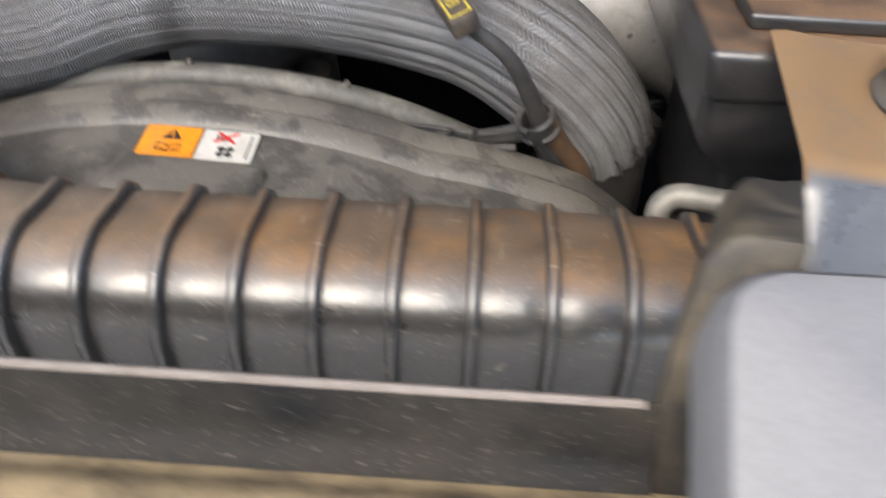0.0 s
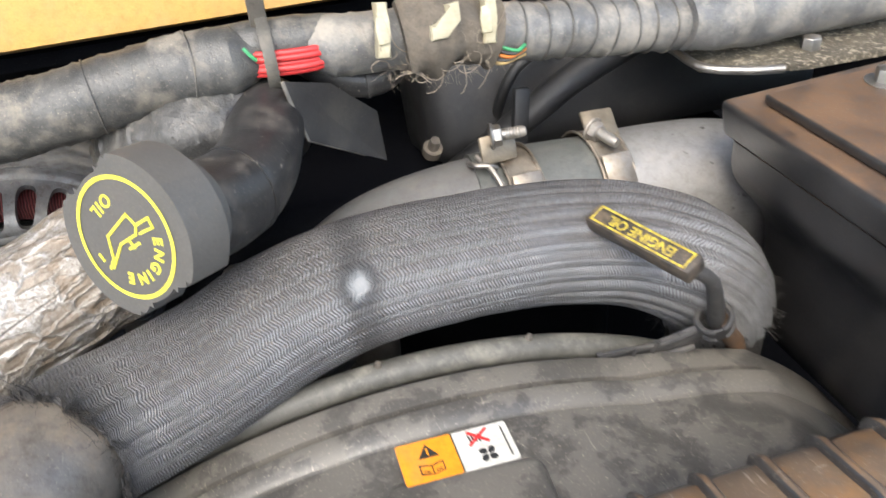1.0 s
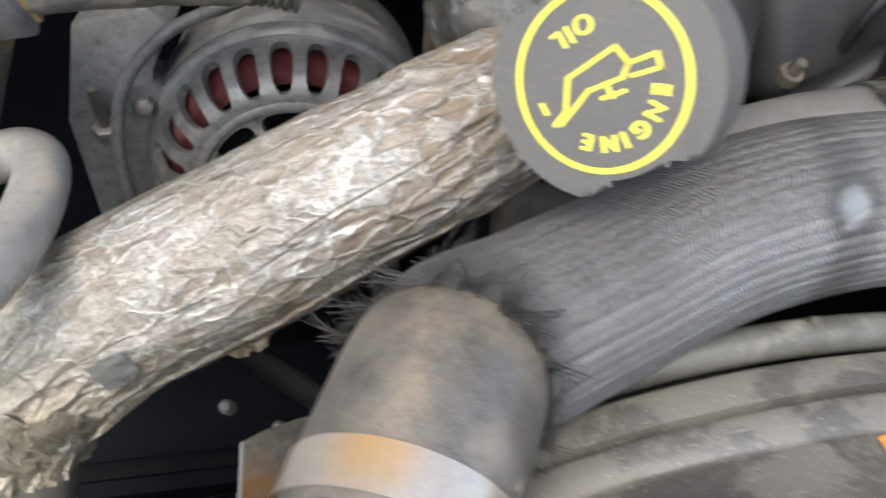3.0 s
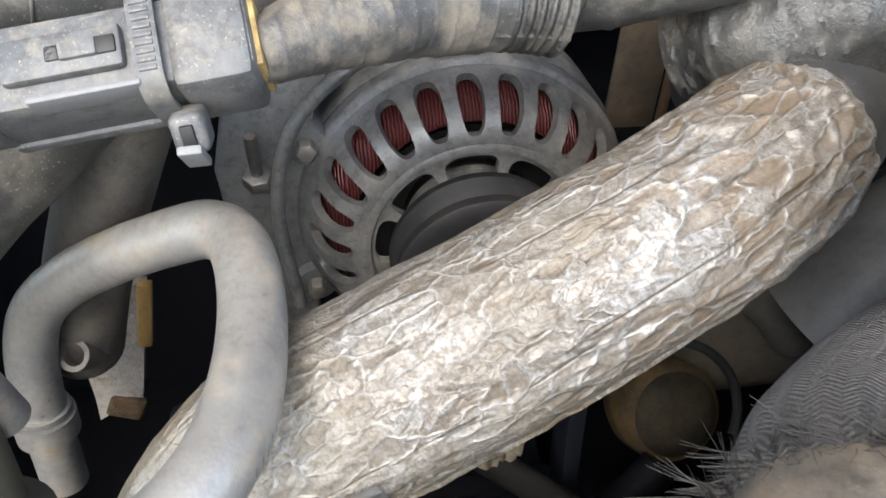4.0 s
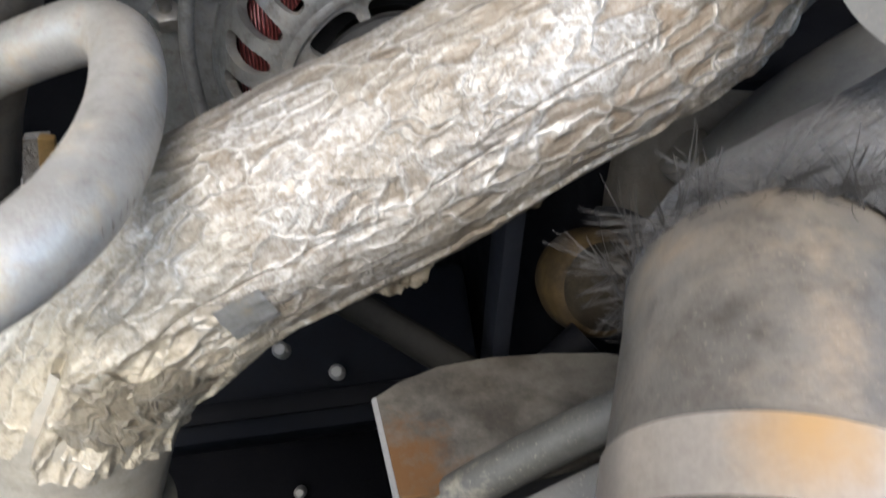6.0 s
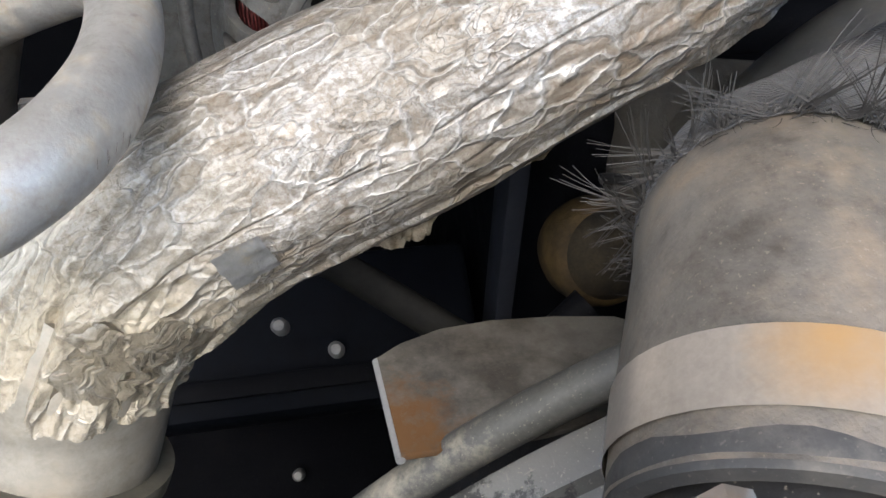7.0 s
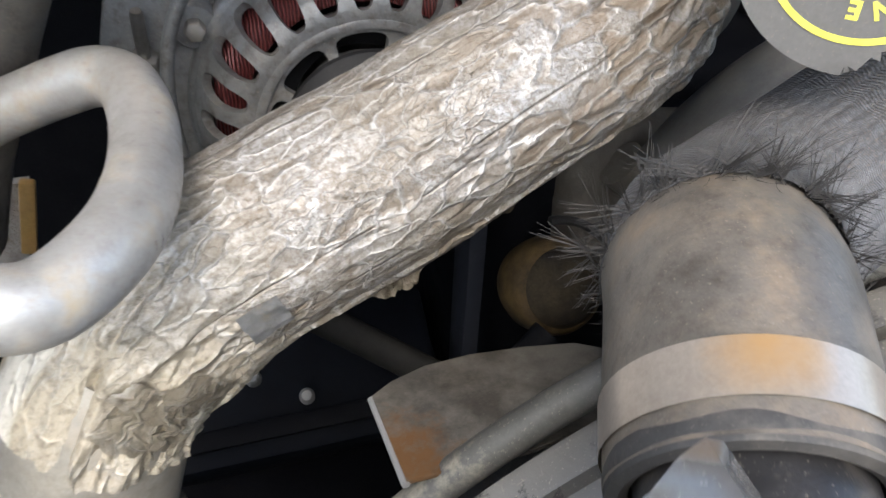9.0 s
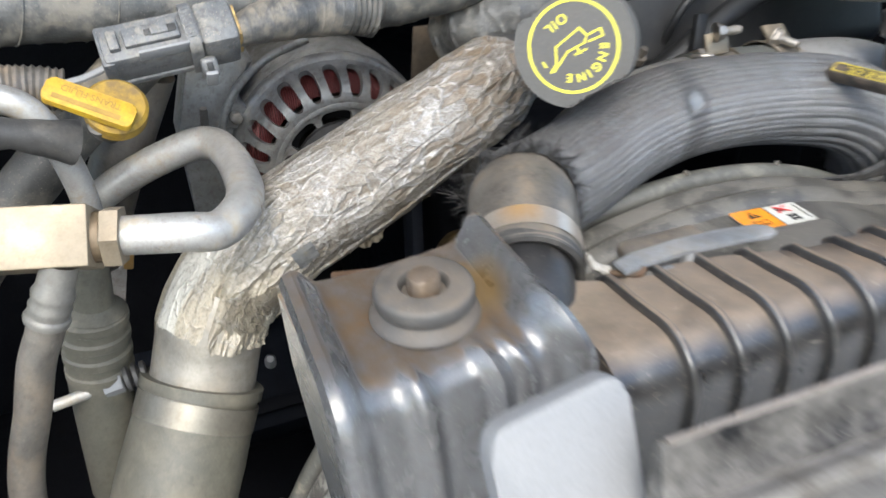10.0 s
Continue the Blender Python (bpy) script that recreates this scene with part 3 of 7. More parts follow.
def strip(path, width, m, thickness=0.0004):
    """A flat inked line of the given width along a 2D path."""
    bm = bmesh.new()
    for a, b in zip(path, path[1:]):
        a, b = Vector((*a, 0)), Vector((*b, 0))
        d = (b - a).normalized() * width * 0.5
        s = Vector((-d.y, d.x, 0))
        q = [bm.verts.new(v) for v in (a - d - s, b + d - s, b + d + s, a - d + s)]
        top = [bm.verts.new(v.co + Vector((0, 0, thickness))) for v in q]
        bm.faces.new(top)
        for i in range(4):
            bm.faces.new((q[i], q[(i + 1) % 4], top[(i + 1) % 4], top[i]))
    bmesh.ops.transform(bm, matrix=m, verts=bm.verts[:])
    return bm


def lettering(name, text, size, m, material, parent, bold=0.0, spacing=1.0):
    curve = bpy.data.curves.new(name, "FONT")
    curve.body, curve.size, curve.align_x, curve.align_y, curve.extrude, curve.offset = text, size, "CENTER", "CENTER", 0.0002, bold
    curve.space_character = spacing
    holder = bpy.data.objects.new("text_source", curve)
    scene.collection.objects.link(holder)
    me = bpy.data.meshes.new_from_object(holder.evaluated_get(bpy.context.evaluated_depsgraph_get()))
    bpy.data.objects.remove(holder)
    me.transform(m)
    me.name = name
    me.materials.clear()
    me.materials.append(material)
    ob = new(name, me)
    ob.parent = parent
    return ob


def hexagon(r, h, m, bevel=0.0008):
    return extrude_outline([(r * math.cos(math.pi / 3 * k), r * math.sin(math.pi / 3 * k)) for k in range(6)], h, m, bevel)


# ---- setting: ground and the engine bay that closes the place ----
ground = part("ground", block((60, 60, 0.1), pose(0, 0, -0.05)), GROUND)
tagged(ground, "dusty grey ground under the vehicle", "ground", kind="structure")


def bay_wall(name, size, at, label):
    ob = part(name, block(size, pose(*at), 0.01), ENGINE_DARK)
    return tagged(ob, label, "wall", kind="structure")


bay_wall("firewall", (1.5, 0.03, 0.75), (-0.15, 0.84, 0.72), "dark steel firewall behind the engine")
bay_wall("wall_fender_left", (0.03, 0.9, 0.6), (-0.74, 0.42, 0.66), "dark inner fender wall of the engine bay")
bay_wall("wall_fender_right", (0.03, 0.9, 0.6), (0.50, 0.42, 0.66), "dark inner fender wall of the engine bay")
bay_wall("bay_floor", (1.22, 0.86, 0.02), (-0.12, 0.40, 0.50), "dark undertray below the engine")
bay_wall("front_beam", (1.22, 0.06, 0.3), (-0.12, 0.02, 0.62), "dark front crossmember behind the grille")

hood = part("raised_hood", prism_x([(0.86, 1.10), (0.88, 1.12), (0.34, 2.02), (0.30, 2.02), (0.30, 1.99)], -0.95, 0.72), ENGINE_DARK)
tagged(hood, "raised engine hood with a dark underside", "hood", kind="structure")
cowl = part("cowl_rail", prism_x([(0.50, 1.062), (0.505, 1.059), (0.60, 1.066), (0.74, 1.12), (0.74, 1.15), (0.60, 1.125), (0.512, 1.105), (0.50, 1.095)], -0.74, 0.03), OCHRE)
tagged(cowl, "ochre painted steel cowl rail with dusty lower edge", "body panel", kind="structure")
# Flat black sheet in place of the shade under the rail.
bay_wall("cowl_shade_sheet", (0.8, 0.22, 0.012), (-0.35, 0.64, 1.045), "black sheet for the shade below the ochre rail")


# ---- radiator with its ribbed tank ----
def tank_outline(grow):
    g = grow
    pts = [(0.214 + g * 0.3, 0.90), (0.214 + g * 0.3, 0.976 + g), (0.210, 0.9805 + g), (0.198, 0.9822 + g)]
    cy, cz, r = 0.1845, 0.9625, 0.0220 + g
    for k in range(11):
        a = math.pi / 2 - 0.1 + (math.pi / 2 + 0.02) * k / 10
        pts.append((cy + r * math.cos(a), cz + r * math.sin(a)))
    pts.append((0.1605 - g, 0.90))
    return pts


def back(x, y):
    """The tank deepens towards the outlet neck."""
    w = max(0.0, min(1.0, (-0.14 - x) / 0.075))
    v = max(0.0, min(1.0, (-0.245 - x) / 0.02))
    return max(0.0, min(1.0, (y - 0.19) / 0.02)) * (0.013 * w * w * (3 - 2 * w) + 0.007 * v)


def swell(x, y, z):
    """The tank's wall bows out a little between the ribs and sinks towards its end."""
    dip = 0.0005 * (0.5 + 0.5 * math.cos(2 * math.pi * (x - 0.107) / 0.02222)) ** 1.5
    return (x, y + (dip if y < 0.19 else back(x, y)), z - (dip if z > 0.95 else 0.0) - 0.004 * max(0, (x - 0.05) / 0.07))


radiator = thing("radiator", "radiator with a black ribbed plastic tank dusted rusty brown", "radiator")
part("tank", prism_x(tank_outline(0), -0.279, 0.118, 220, swell), TANK_PLASTIC, radiator)
core = prism_x([(0.208, 0.56), (0.208, 0.90), (0.168, 0.90), (0.168, 0.56)], -0.31, 0.14)
part("core", core, ENGINE_DARK, radiator)
for k in range(17):
    x = 0.107 - 0.02222 * k
    rib, rows = bmesh.new(), []
    for dx, grow in ((-0.0021, -0.002), (-0.0019, 0.0018), (-0.0015, 0.0029), (-0.0008, 0.0033), (0.0008, 0.0033), (0.0015, 0.0029), (0.0019, 0.0018), (0.0021, -0.002)):
        rows.append([rib.verts.new((x + dx, y + back(x, y), z - 0.004 * max(0, (x - 0.05) / 0.07))) for y, z in tank_outline(grow)])
    for a, b in zip(rows, rows[1:]):
        for i in range(len(a)):
            rib.faces.new((a[i], a[(i + 1) % len(a)], b[(i + 1) % len(a)], b[i]))
    part("rib", rib, TANK_PLASTIC, radiator)
rng = random.Random(21)
CHALK = surface("faint_chalk", (0.27, 0.22, 0.17), (0.2, 0.155, 0.11), 0.9, 0.95)
for cx, count in ((-0.034, 7), (-0.012, 3), (-0.125, 6), (-0.080, 4)):
    for k in range(count):
        y = 0.207 - 0.0036 * k
        z = 0.9806 + (0.210 - y) * 0.118 + 0.0008
        path = [(rng.uniform(-0.0012, 0.0012), -0.0012), (rng.uniform(-0.0012, 0.0012), 0.0003), (rng.uniform(-0.0012, 0.0012), 0.0013)]
        part("chalk_mark", strip(path, 0.00016, pose(cx + rng.uniform(-0.0006, 0.0006), y, z, -6.7), 0.0001), CHALK, radiator)
NECK_AXIS = Vector((-0.38, -0.88, -0.20)).normalized()
neck_at = Vector((-0.2690, 0.2600, 0.9785))
part("outlet_neck", sweep([neck_at - NECK_AXIS * 0.02, neck_at + NECK_AXIS * 0.012, neck_at + NECK_AXIS * 0.035, neck_at + NECK_AXIS * 0.055 + Vector((0, 0, -0.02))], 0.0208, 20, 32), NECK_PLASTIC, radiator)
part("tank_end", prism_x([(0.214, 0.90), (0.214, 0.965), (0.20, 0.972), (0.172, 0.968), (0.162, 0.95), (0.162, 0.90)], -0.298, -0.279), TANK_PLASTIC, radiator)


# ---- fan shroud ----
def arc_body(profile, cx, cz, a0, a1, n=90, corner=0.0):
    """A closed (y, radius) profile turned about a level axis through (cx, cz), with a blunt corner past 21 degrees."""
    bm = bmesh.new()
    rows = []
    for i in range(n):
        a = radians(a0 + (a1 - a0) * i / (n - 1))
        more = corner * max(0.0, min(1.0, (math.degrees(a) - 21) / 14))
        rows.append([bm.verts.new((cx + (r + more) * math.sin(a), y, cz + (r + more) * math.cos(a))) for y, r in profile])
    k = len(profile)
    for a, b in zip(rows, rows[1:]):
        for i in range(k):
            bm.faces.new((a[i], a[(i + 1) % k], b[(i + 1) % k], b[i]))
    bm.faces.new(rows[0])
    bm.faces.new(rows[-1][::-1])
    return bm


SHX, SHZ, SHR = -0.127, 0.678, 0.2785
shroud = thing("fan_shroud", "dusty dark grey plastic fan shroud with stepped curved ridges", "fan shroud")
part("shell", arc_body([(0.216, SHR - 0.012), (0.222, SHR - 0.002), (0.250, SHR), (0.2790, SHR + 0.0002), (0.2796, SHR - 0.0008), (0.2803, SHR + 0.0002), (0.2812, SHR + 0.0012), (0.2885, SHR + 0.0042), (0.2902, SHR + 0.0040),
                       (0.2910, SHR - 0.001), (0.2925, SHR - 0.0045), (0.2942, SHR - 0.0030), (0.2955, SHR + 0.0016), (0.3040, SHR + 0.0040), (0.3065, SHR + 0.0030), (0.3080, SHR - 0.003), (0.309, SHR - 0.012), (0.30, SHR - 0.018), (0.22, SHR - 0.018)], SHX, SHZ, -88, 88, 177, 0.0165), SHROUD_PLASTIC, shroud)
part("collar", arc_body([(0.29, 0.236), (0.35, 0.232), (0.35, 0.226), (0.29, 0.228)], SHX, SHZ, -100, 100, 80), BLACK_PLASTIC, shroud)
part("back_face", arc_body([(0.300, SHR - 0.016), (0.300, 0.232), (0.296, 0.232), (0.296, SHR - 0.016)], SHX, SHZ, -100, 100, 80), BLACK_PLASTIC, shroud)
edge_thing = thing("cable_conduit", "dark rubber conduit curving along the back of the shroud", "cable")
# Left end paler in colour to make up for the little light there.
part("tube", sweep([(SHX + (SHR - 0.001) * math.sin(radians(a)), 0.3195, SHZ + (SHR - 0.001) * math.cos(radians(a))) for a in range(-66, 31, 6)], 0.0062, 90, 16), surface("grey_green_conduit", (0.066, 0.065, 0.058), (0.096, 0.093, 0.082), 0.5, 0.65, dust=(0.2, 0.19, 0.16), end_dust_light=((0.33, 0.295, 0.23), -0.22, -0.27), dust_lo=0.50, dust_hi=0.68, dust_scale=55, settle=0.4, speck=0.4), edge_thing)
for a in (-14, -1, 13):
    part("mould_nub", lathe([(0, 0.0085), (0.0012, 0.0082), (0.0018, 0.0065), (0.0018, 0.003), (0, 0.003)], frame_of((SHX + (SHR - 0.001) * math.sin(radians(a)), 0.3195, SHZ + (SHR - 0.001) * math.cos(radians(a))), (math.sin(radians(a)), 0, math.cos(radians(a)))), 12), RUBBER, edge_thing)
boss = thing("shroud_boss", "dusty plastic boss between the shroud and the tank", "plastic cover")
part("boss_body", block((0.062, 0.030, 0.026), pose(-0.1150, 0.2465, 0.9450, -3, 1, -6), 0.0065, 5), SHROUD_PLASTIC, boss)
part("boss_foot", block((0.074, 0.020, 0.020), pose(-0.1130, 0.2420, 0.9390, -8, 1, -6), 0.005, 4), SHROUD_PLASTIC, boss)

fan = thing("cooling_fan", "black plastic cooling fan behind the shroud", "fan")
part("hub", lathe([(0, -0.03), (0.06, -0.03), (0.066, -0.02), (0.066, 0.02), (0.06, 0.03), (0, 0.03)], frame_of((SHX, 0.33, SHZ), (0, -1, 0))), PULLEY_BLACK, fan)
for k in range(9):
    a = 2 * math.pi * k / 9 + 0.2
    m = Matrix.Translation((SHX, 0.33, SHZ)) @ Matrix.Rotation(a, 4, "Y") @ pose(0, 0, 0.14, 0, 0, 28)
    part("blade", block((0.085, 0.004, 0.16), m, 0.0015), PULLEY_BLACK, fan)

# warning label on the shroud
label_m = frame_of((-0.1138, 0.2675, SHZ + SHR * math.cos(math.asin((-0.1138 - SHX) / SHR)) + 0.0004), (math.sin(math.asin((-0.1138 - SHX) / SHR)), -0.01, 1), (0, 1, 0))
sticker = thing("warning_label", "orange and white fan warning label stuck on the shroud", "label")


def rounded(w, h, r, n=5, cx=0.0, cy=0.0):
    pts = []
    for sx, sy, a0 in ((1, 1, 0), (-1, 1, 90), (-1, -1, 180), (1, -1, 270)):
        for k in range(n + 1):
            a = radians(a0 + 90 * k / n)
            pts.append((cx + sx * (w / 2 - r) + r * math.cos(a), cy + sy * (h / 2 - r) + r * math.sin(a)))
    return pts


def lab(dz):
    return label_m @ Matrix.Translation((0, 0, dz))


film = part("film", extrude_outline(rounded(0.0448, 0.0192, 0.0012), 0.0004, lab(0)), LABEL_WHITE, sticker)
field = part("orange_field", extrude_outline(rounded(0.0224, 0.0192, 0.0012, 5, -0.0112), 0.0003, lab(0.0004)), LABEL_ORANGE, sticker)
part("divider", extrude_outline([(-0.0003, -0.0095), (0.0002, -0.0095), (0.0002, 0.0095), (-0.0003, 0.0095)], 0.0002, lab(0.0007)), INK_BLACK, sticker)
part("warning_triangle", extrude_outline([(-0.0150, 0.0010), (-0.0070, 0.0010), (-0.0110, 0.0072)], 0.0002, lab(0.0007)), INK_BLACK, field)
part("exclamation", extrude_outline([(-0.0113, 0.0018), (-0.0107, 0.0018), (-0.0106, 0.0052), (-0.0114, 0.0052)], 0.0002, lab(0.0009)), LABEL_ORANGE, field)
for sx in (-1, 1):
    part("manual_page", strip([(-0.0110, -0.0070), (-0.0110 + sx * 0.0045, -0.0060), (-0.0110 + sx * 0.0045, -0.0020), (-0.0110, -0.0030), (-0.0110, -0.0070)], 0.0005, lab(0.0007), 0.0002), INK_BLACK, field)
    part("page_line", strip([(-0.0110 + sx * 0.0012, -0.0056), (-0.0110 + sx * 0.0034, -0.0050)], 0.0004, lab(0.0007), 0.0002), INK_BLACK, field)
for k in range(4):
    a = radians(45 + 90 * k)
    c, s = math.cos(a), math.sin(a)
    blade = [(0.0006, -0.0004), (0.0020, -0.0016), (0.0036, -0.0008), (0.0040, 0.0008), (0.0026, 0.0014), (0.0010, 0.0008)]
    part("fan_symbol_blade", extrude_outline([(0.0112 + x * c - y * s, -0.0040 + x * s + y * c) for x, y in blade], 0.0002, lab(0.0004)), INK_BLACK, film)
for path in ([(0.0060, 0.0018), (0.0136, 0.0078)], [(0.0066, 0.0076), (0.0132, 0.0020)]):
    part("red_cross_bar", strip(path, 0.0013, lab(0.0006), 0.0002), INK_RED, film)
for k in range(4):
    part("hand_mark", strip([(0.0066 + 0.0012 * k, 0.0030), (0.0062 + 0.0013 * k, 0.0062)], 0.0007, lab(0.0004), 0.0002), INK_BLACK, film)
part("small_print", strip([(0.0198, -0.0070), (0.0198, 0.0070)], 0.0006, lab(0.0004), 0.0002), INK_BLACK, film)


# ---- braided radiator hose ----
hose = thing("radiator_hose", "radiator hose in a braided grey-black sleeve with frayed ends", "hose")
SLEEVE = [(-0.2530, 0.2928, 0.9822), (-0.2508, 0.2968, 0.9813), (-0.2455, 0.3035, 0.9790), (-0.2365, 0.3115, 0.9755), (-0.2190, 0.3225, 0.9720), (-0.195, 0.3325, 0.974), (-0.165, 0.339, 0.984), (-0.130, 0.341, 0.991), (-0.088, 0.343, 0.990), (-0.046, 0.346, 0.984),
          (-0.012, 0.341, 0.979), (0.012, 0.335, 0.970), (0.032, 0.335, 0.954), (0.046, 0.339, 0.935), (0.053, 0.343, 0.918)]
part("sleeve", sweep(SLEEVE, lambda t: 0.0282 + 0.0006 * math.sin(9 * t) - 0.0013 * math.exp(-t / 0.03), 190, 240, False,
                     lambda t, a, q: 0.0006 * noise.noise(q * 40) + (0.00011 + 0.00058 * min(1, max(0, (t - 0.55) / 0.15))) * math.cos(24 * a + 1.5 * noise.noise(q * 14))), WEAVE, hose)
ELBOW = [neck_at + NECK_AXIS * 0.0155, neck_at + NECK_AXIS * 0.008, neck_at - NECK_AXIS * 0.004, (-0.2575, 0.284, 0.983), (-0.2500, 0.2985, 0.9805), (-0.2365, 0.3115, 0.9755), (-0.2190, 0.3225, 0.9720)]
part("rubber_elbow", sweep(ELBOW, lambda t: 0.0260 + 0.0006 * t, 60, 48, False, lambda t, a, q: 0.0003 * noise.noise(q * 50)), RUBBER, hose)
part("lower_hose", sweep([(0.040, 0.337, 0.944), (0.053, 0.343, 0.918), (0.058, 0.347, 0.88), (0.06, 0.35, 0.80)], 0.0255, 24, 32), DARK_RUBBER, hose)


def thread(bm, m, p, way, bend, r, step):
    """One thin three-sided fibre of four bent pieces."""
    rings = []
    for k in range(5):
        q = m @ p
        u = way.orthogonal().normalized()
        v = way.cross(u)
        thin = r * (1 - 0.15 * k)
        rings.append([bm.verts.new(q + (m.to_3x3() @ (u * math.cos(2.1 * j) + v * math.sin(2.1 * j))) * thin) for j in range(3)])
        p = p + way * step
        way = (way + bend * 0.5).normalized()
    for x, y in zip(rings, rings[1:]):
        for j in range(3):
            bm.faces.new((x[j], x[(j + 1) % 3], y[(j + 1) % 3], y[j]))


def fray(bm, centre, axis, radius, count, length, lean, rng, arc=(0, 2 * math.pi)):
    """Loose threads that stand off the cut end of a sleeve."""
    m = frame_of(centre, axis)
    for _ in range(count):
        a = rng.uniform(*arc)
        d = Vector((math.cos(a), math.sin(a), 0))
        p = d * radius * rng.uniform(0.97, 1.03) + Vector((0, 0, rng.uniform(-0.004, 0.003)))
        way = (d * rng.uniform(0.1, 1.0) * lean + Vector((rng.uniform(-.7, .7), rng.uniform(-.7, .7), rng.uniform(0.0, 1.0)))).normalized()
        bend = Vector((rng.uniform(-1, 1), rng.uniform(-1, 1), rng.uniform(-1, 1))) * 0.6
        thread(bm, m, p, way, bend, rng.uniform(0.00006, 0.00012), length * rng.uniform(0.4, 1.2) / 4)


def tufts(bm, centre, axis, radius, count, length, lean, rng, arc):
    """Unravelled strands: bundles of near-parallel fibres that fan out at their tips."""
    m = frame_of(centre, axis)
    for _ in range(count):
        a = rng.uniform(*arc)
        d = Vector((math.cos(a), math.sin(a), 0))
        turn = rng.uniform(-1.2, 1.2)
        base = (d * rng.uniform(0.5, 1.0) * lean + Vector((-d.y, d.x, 0)) * turn + Vector((0, 0, rng.uniform(-0.35, 0.5)))).normalized()
        curl = Vector((rng.uniform(-1, 1), rng.uniform(-1, 1), rng.uniform(-1, 1))) * 0.22
        reach = length * rng.uniform(0.5, 1.15)
        for _ in range(rng.randint(4, 8)):
            p = d * radius * rng.uniform(0.98, 1.02) + Vector((-d.y, d.x, 0)) * rng.uniform(-0.0008, 0.0008) + Vector((0, 0, rng.uniform(-0.003, 0.001)))
            way = (base + Vector((rng.uniform(-1, 1), rng.uniform(-1, 1), rng.uniform(-1, 1))) * 0.16).normalized()
            thread(bm, m, p, way, curl + Vector((rng.uniform(-1, 1), rng.uniform(-1, 1), rng.uniform(-1, 1))) * 0.12, rng.uniform(0.00009, 0.00018), reach * rng.uniform(0.75, 1.1) / 4)


rng = random.Random(4)
FRAY_AT, FRAY_WAY = (-0.2527, 0.2932, 0.9821), (-0.50, -0.85, 0.14)
threads = bmesh.new()
fray(threads, FRAY_AT, FRAY_WAY, 0.0268, 420, 0.0055, 0.6, rng)
tufts(threads, FRAY_AT, FRAY_WAY, 0.0269, 40, 0.0165, 0.85, rng, (1.0, 3.3))
tufts(threads, FRAY_AT, FRAY_WAY, 0.0269, 26, 0.0105, 0.7, rng, (-0.9, 1.1))
tufts(threads, FRAY_AT, FRAY_WAY, 0.0269, 12, 0.0060, 0.5, rng, (3.2, 5.4))
tagged(part("frayed_threads", threads, FIBRE, hose), kind="stuff")
threads = bmesh.new()
fray(threads, (0.0525, 0.3425, 0.920), (0.35, 0.2, -0.9), 0.0282, 500, 0.006, 0.6, rng)
tufts(threads, (0.0500, 0.3415, 0.926), (0.35, 0.2, -0.9), 0.0284, 40, 0.010, 0.7, rng, (0, 6.283))
tagged(part("frayed_threads", threads, FIBRE, hose), kind="stuff")

part("elbow_rim", lathe([(0.0214, -0.004), (0.0216, 0.001), (0.0236, 0.0022), (0.0256, 0.0015), (0.0262, -0.001), (0.0260, -0.004)], frame_of(neck_at + NECK_AXIS * 0.0150, NECK_AXIS), 48), DARK_RUBBER, hose)
clamp = thing("hose_clamp", "tan steel band clamp round the rubber elbow with a painted orange reflection", "hose clamp")
part("band", sweep([neck_at - NECK_AXIS * 0.0022, neck_at + NECK_AXIS * 0.0092], 0.0268, 6, 48, False), BAND_STEEL, clamp)
tail = frame_of(neck_at + NECK_AXIS * 0.004 + Vector((0.0250, 0.004, 0.008)), NECK_AXIS)
part("clamp_tail", block((0.008, 0.006, 0.012), tail, 0.0015), surface("pale_corroded_clip", (0.5, 0.46, 0.38), (0.4, 0.33, 0.24), 0.6, 0.8), clamp)


# ---- oil filler ----
CAP_N = Vector((-0.6652, -0.7115, 0.2263)).normalized()
CAP_C = Vector((-0.2108, 0.3262, 1.0452))
cap_y = Vector((0.58, -0.18, -0.55))
cap_m = frame_of(CAP_C, CAP_N, cap_y)
filler = thing("oil_filler", "black plastic oil filler neck with a charcoal cap printed in yellow", "oil filler")


def cap_outline(r, bite):
    out = []
    for k in range(240):
        a = 2 * math.pi * k / 240
        off = min(abs(math.degrees(a) - 78), abs(math.degrees(a) - 262), abs(math.degrees(a) - 438))
        w = max(0.0, min(1.0, (32 - off) / 15))
        q = r - bite * w * w * (3 - 2 * w)
        out.append((q * math.cos(a), q * math.sin(a)))
    return out


cap_body = part("cap", extrude_outline(cap_outline(0.0302, 0.0054), 0.0185, cap_m @ Matrix.Translation((0, 0, -0.0185)), 0.0020), CAP_PLASTIC, filler, "charcoal plastic cap printed in yellow")
part("skirt", lathe([(0, -0.030), (0.0215, -0.030), (0.0222, -0.026), (0.0222, -0.017), (0, -0.017)], cap_m, 48), CAP_PLASTIC, cap_body)


def ink(dz=0.0001):
    return cap_m @ Matrix.Translation((0, 0, dz))


bm = bmesh.new()
outer, inner = [], []
for k in range(96):
    a = 2 * math.pi * k / 96
    outer.append(bm.verts.new((0.0230 * math.cos(a), 0.0230 * math.sin(a), 0.0004)))
    inner.append(bm.verts.new((0.0215 * math.cos(a), 0.0215 * math.sin(a), 0.0004)))
for k in range(96):
    bm.faces.new((outer[k], outer[(k + 1) % 96], inner[(k + 1) % 96], inner[k]))
bmesh.ops.transform(bm, matrix=cap_m, verts=bm.verts[:])
part("yellow_ring", bm, INK_YELLOW, cap_body)
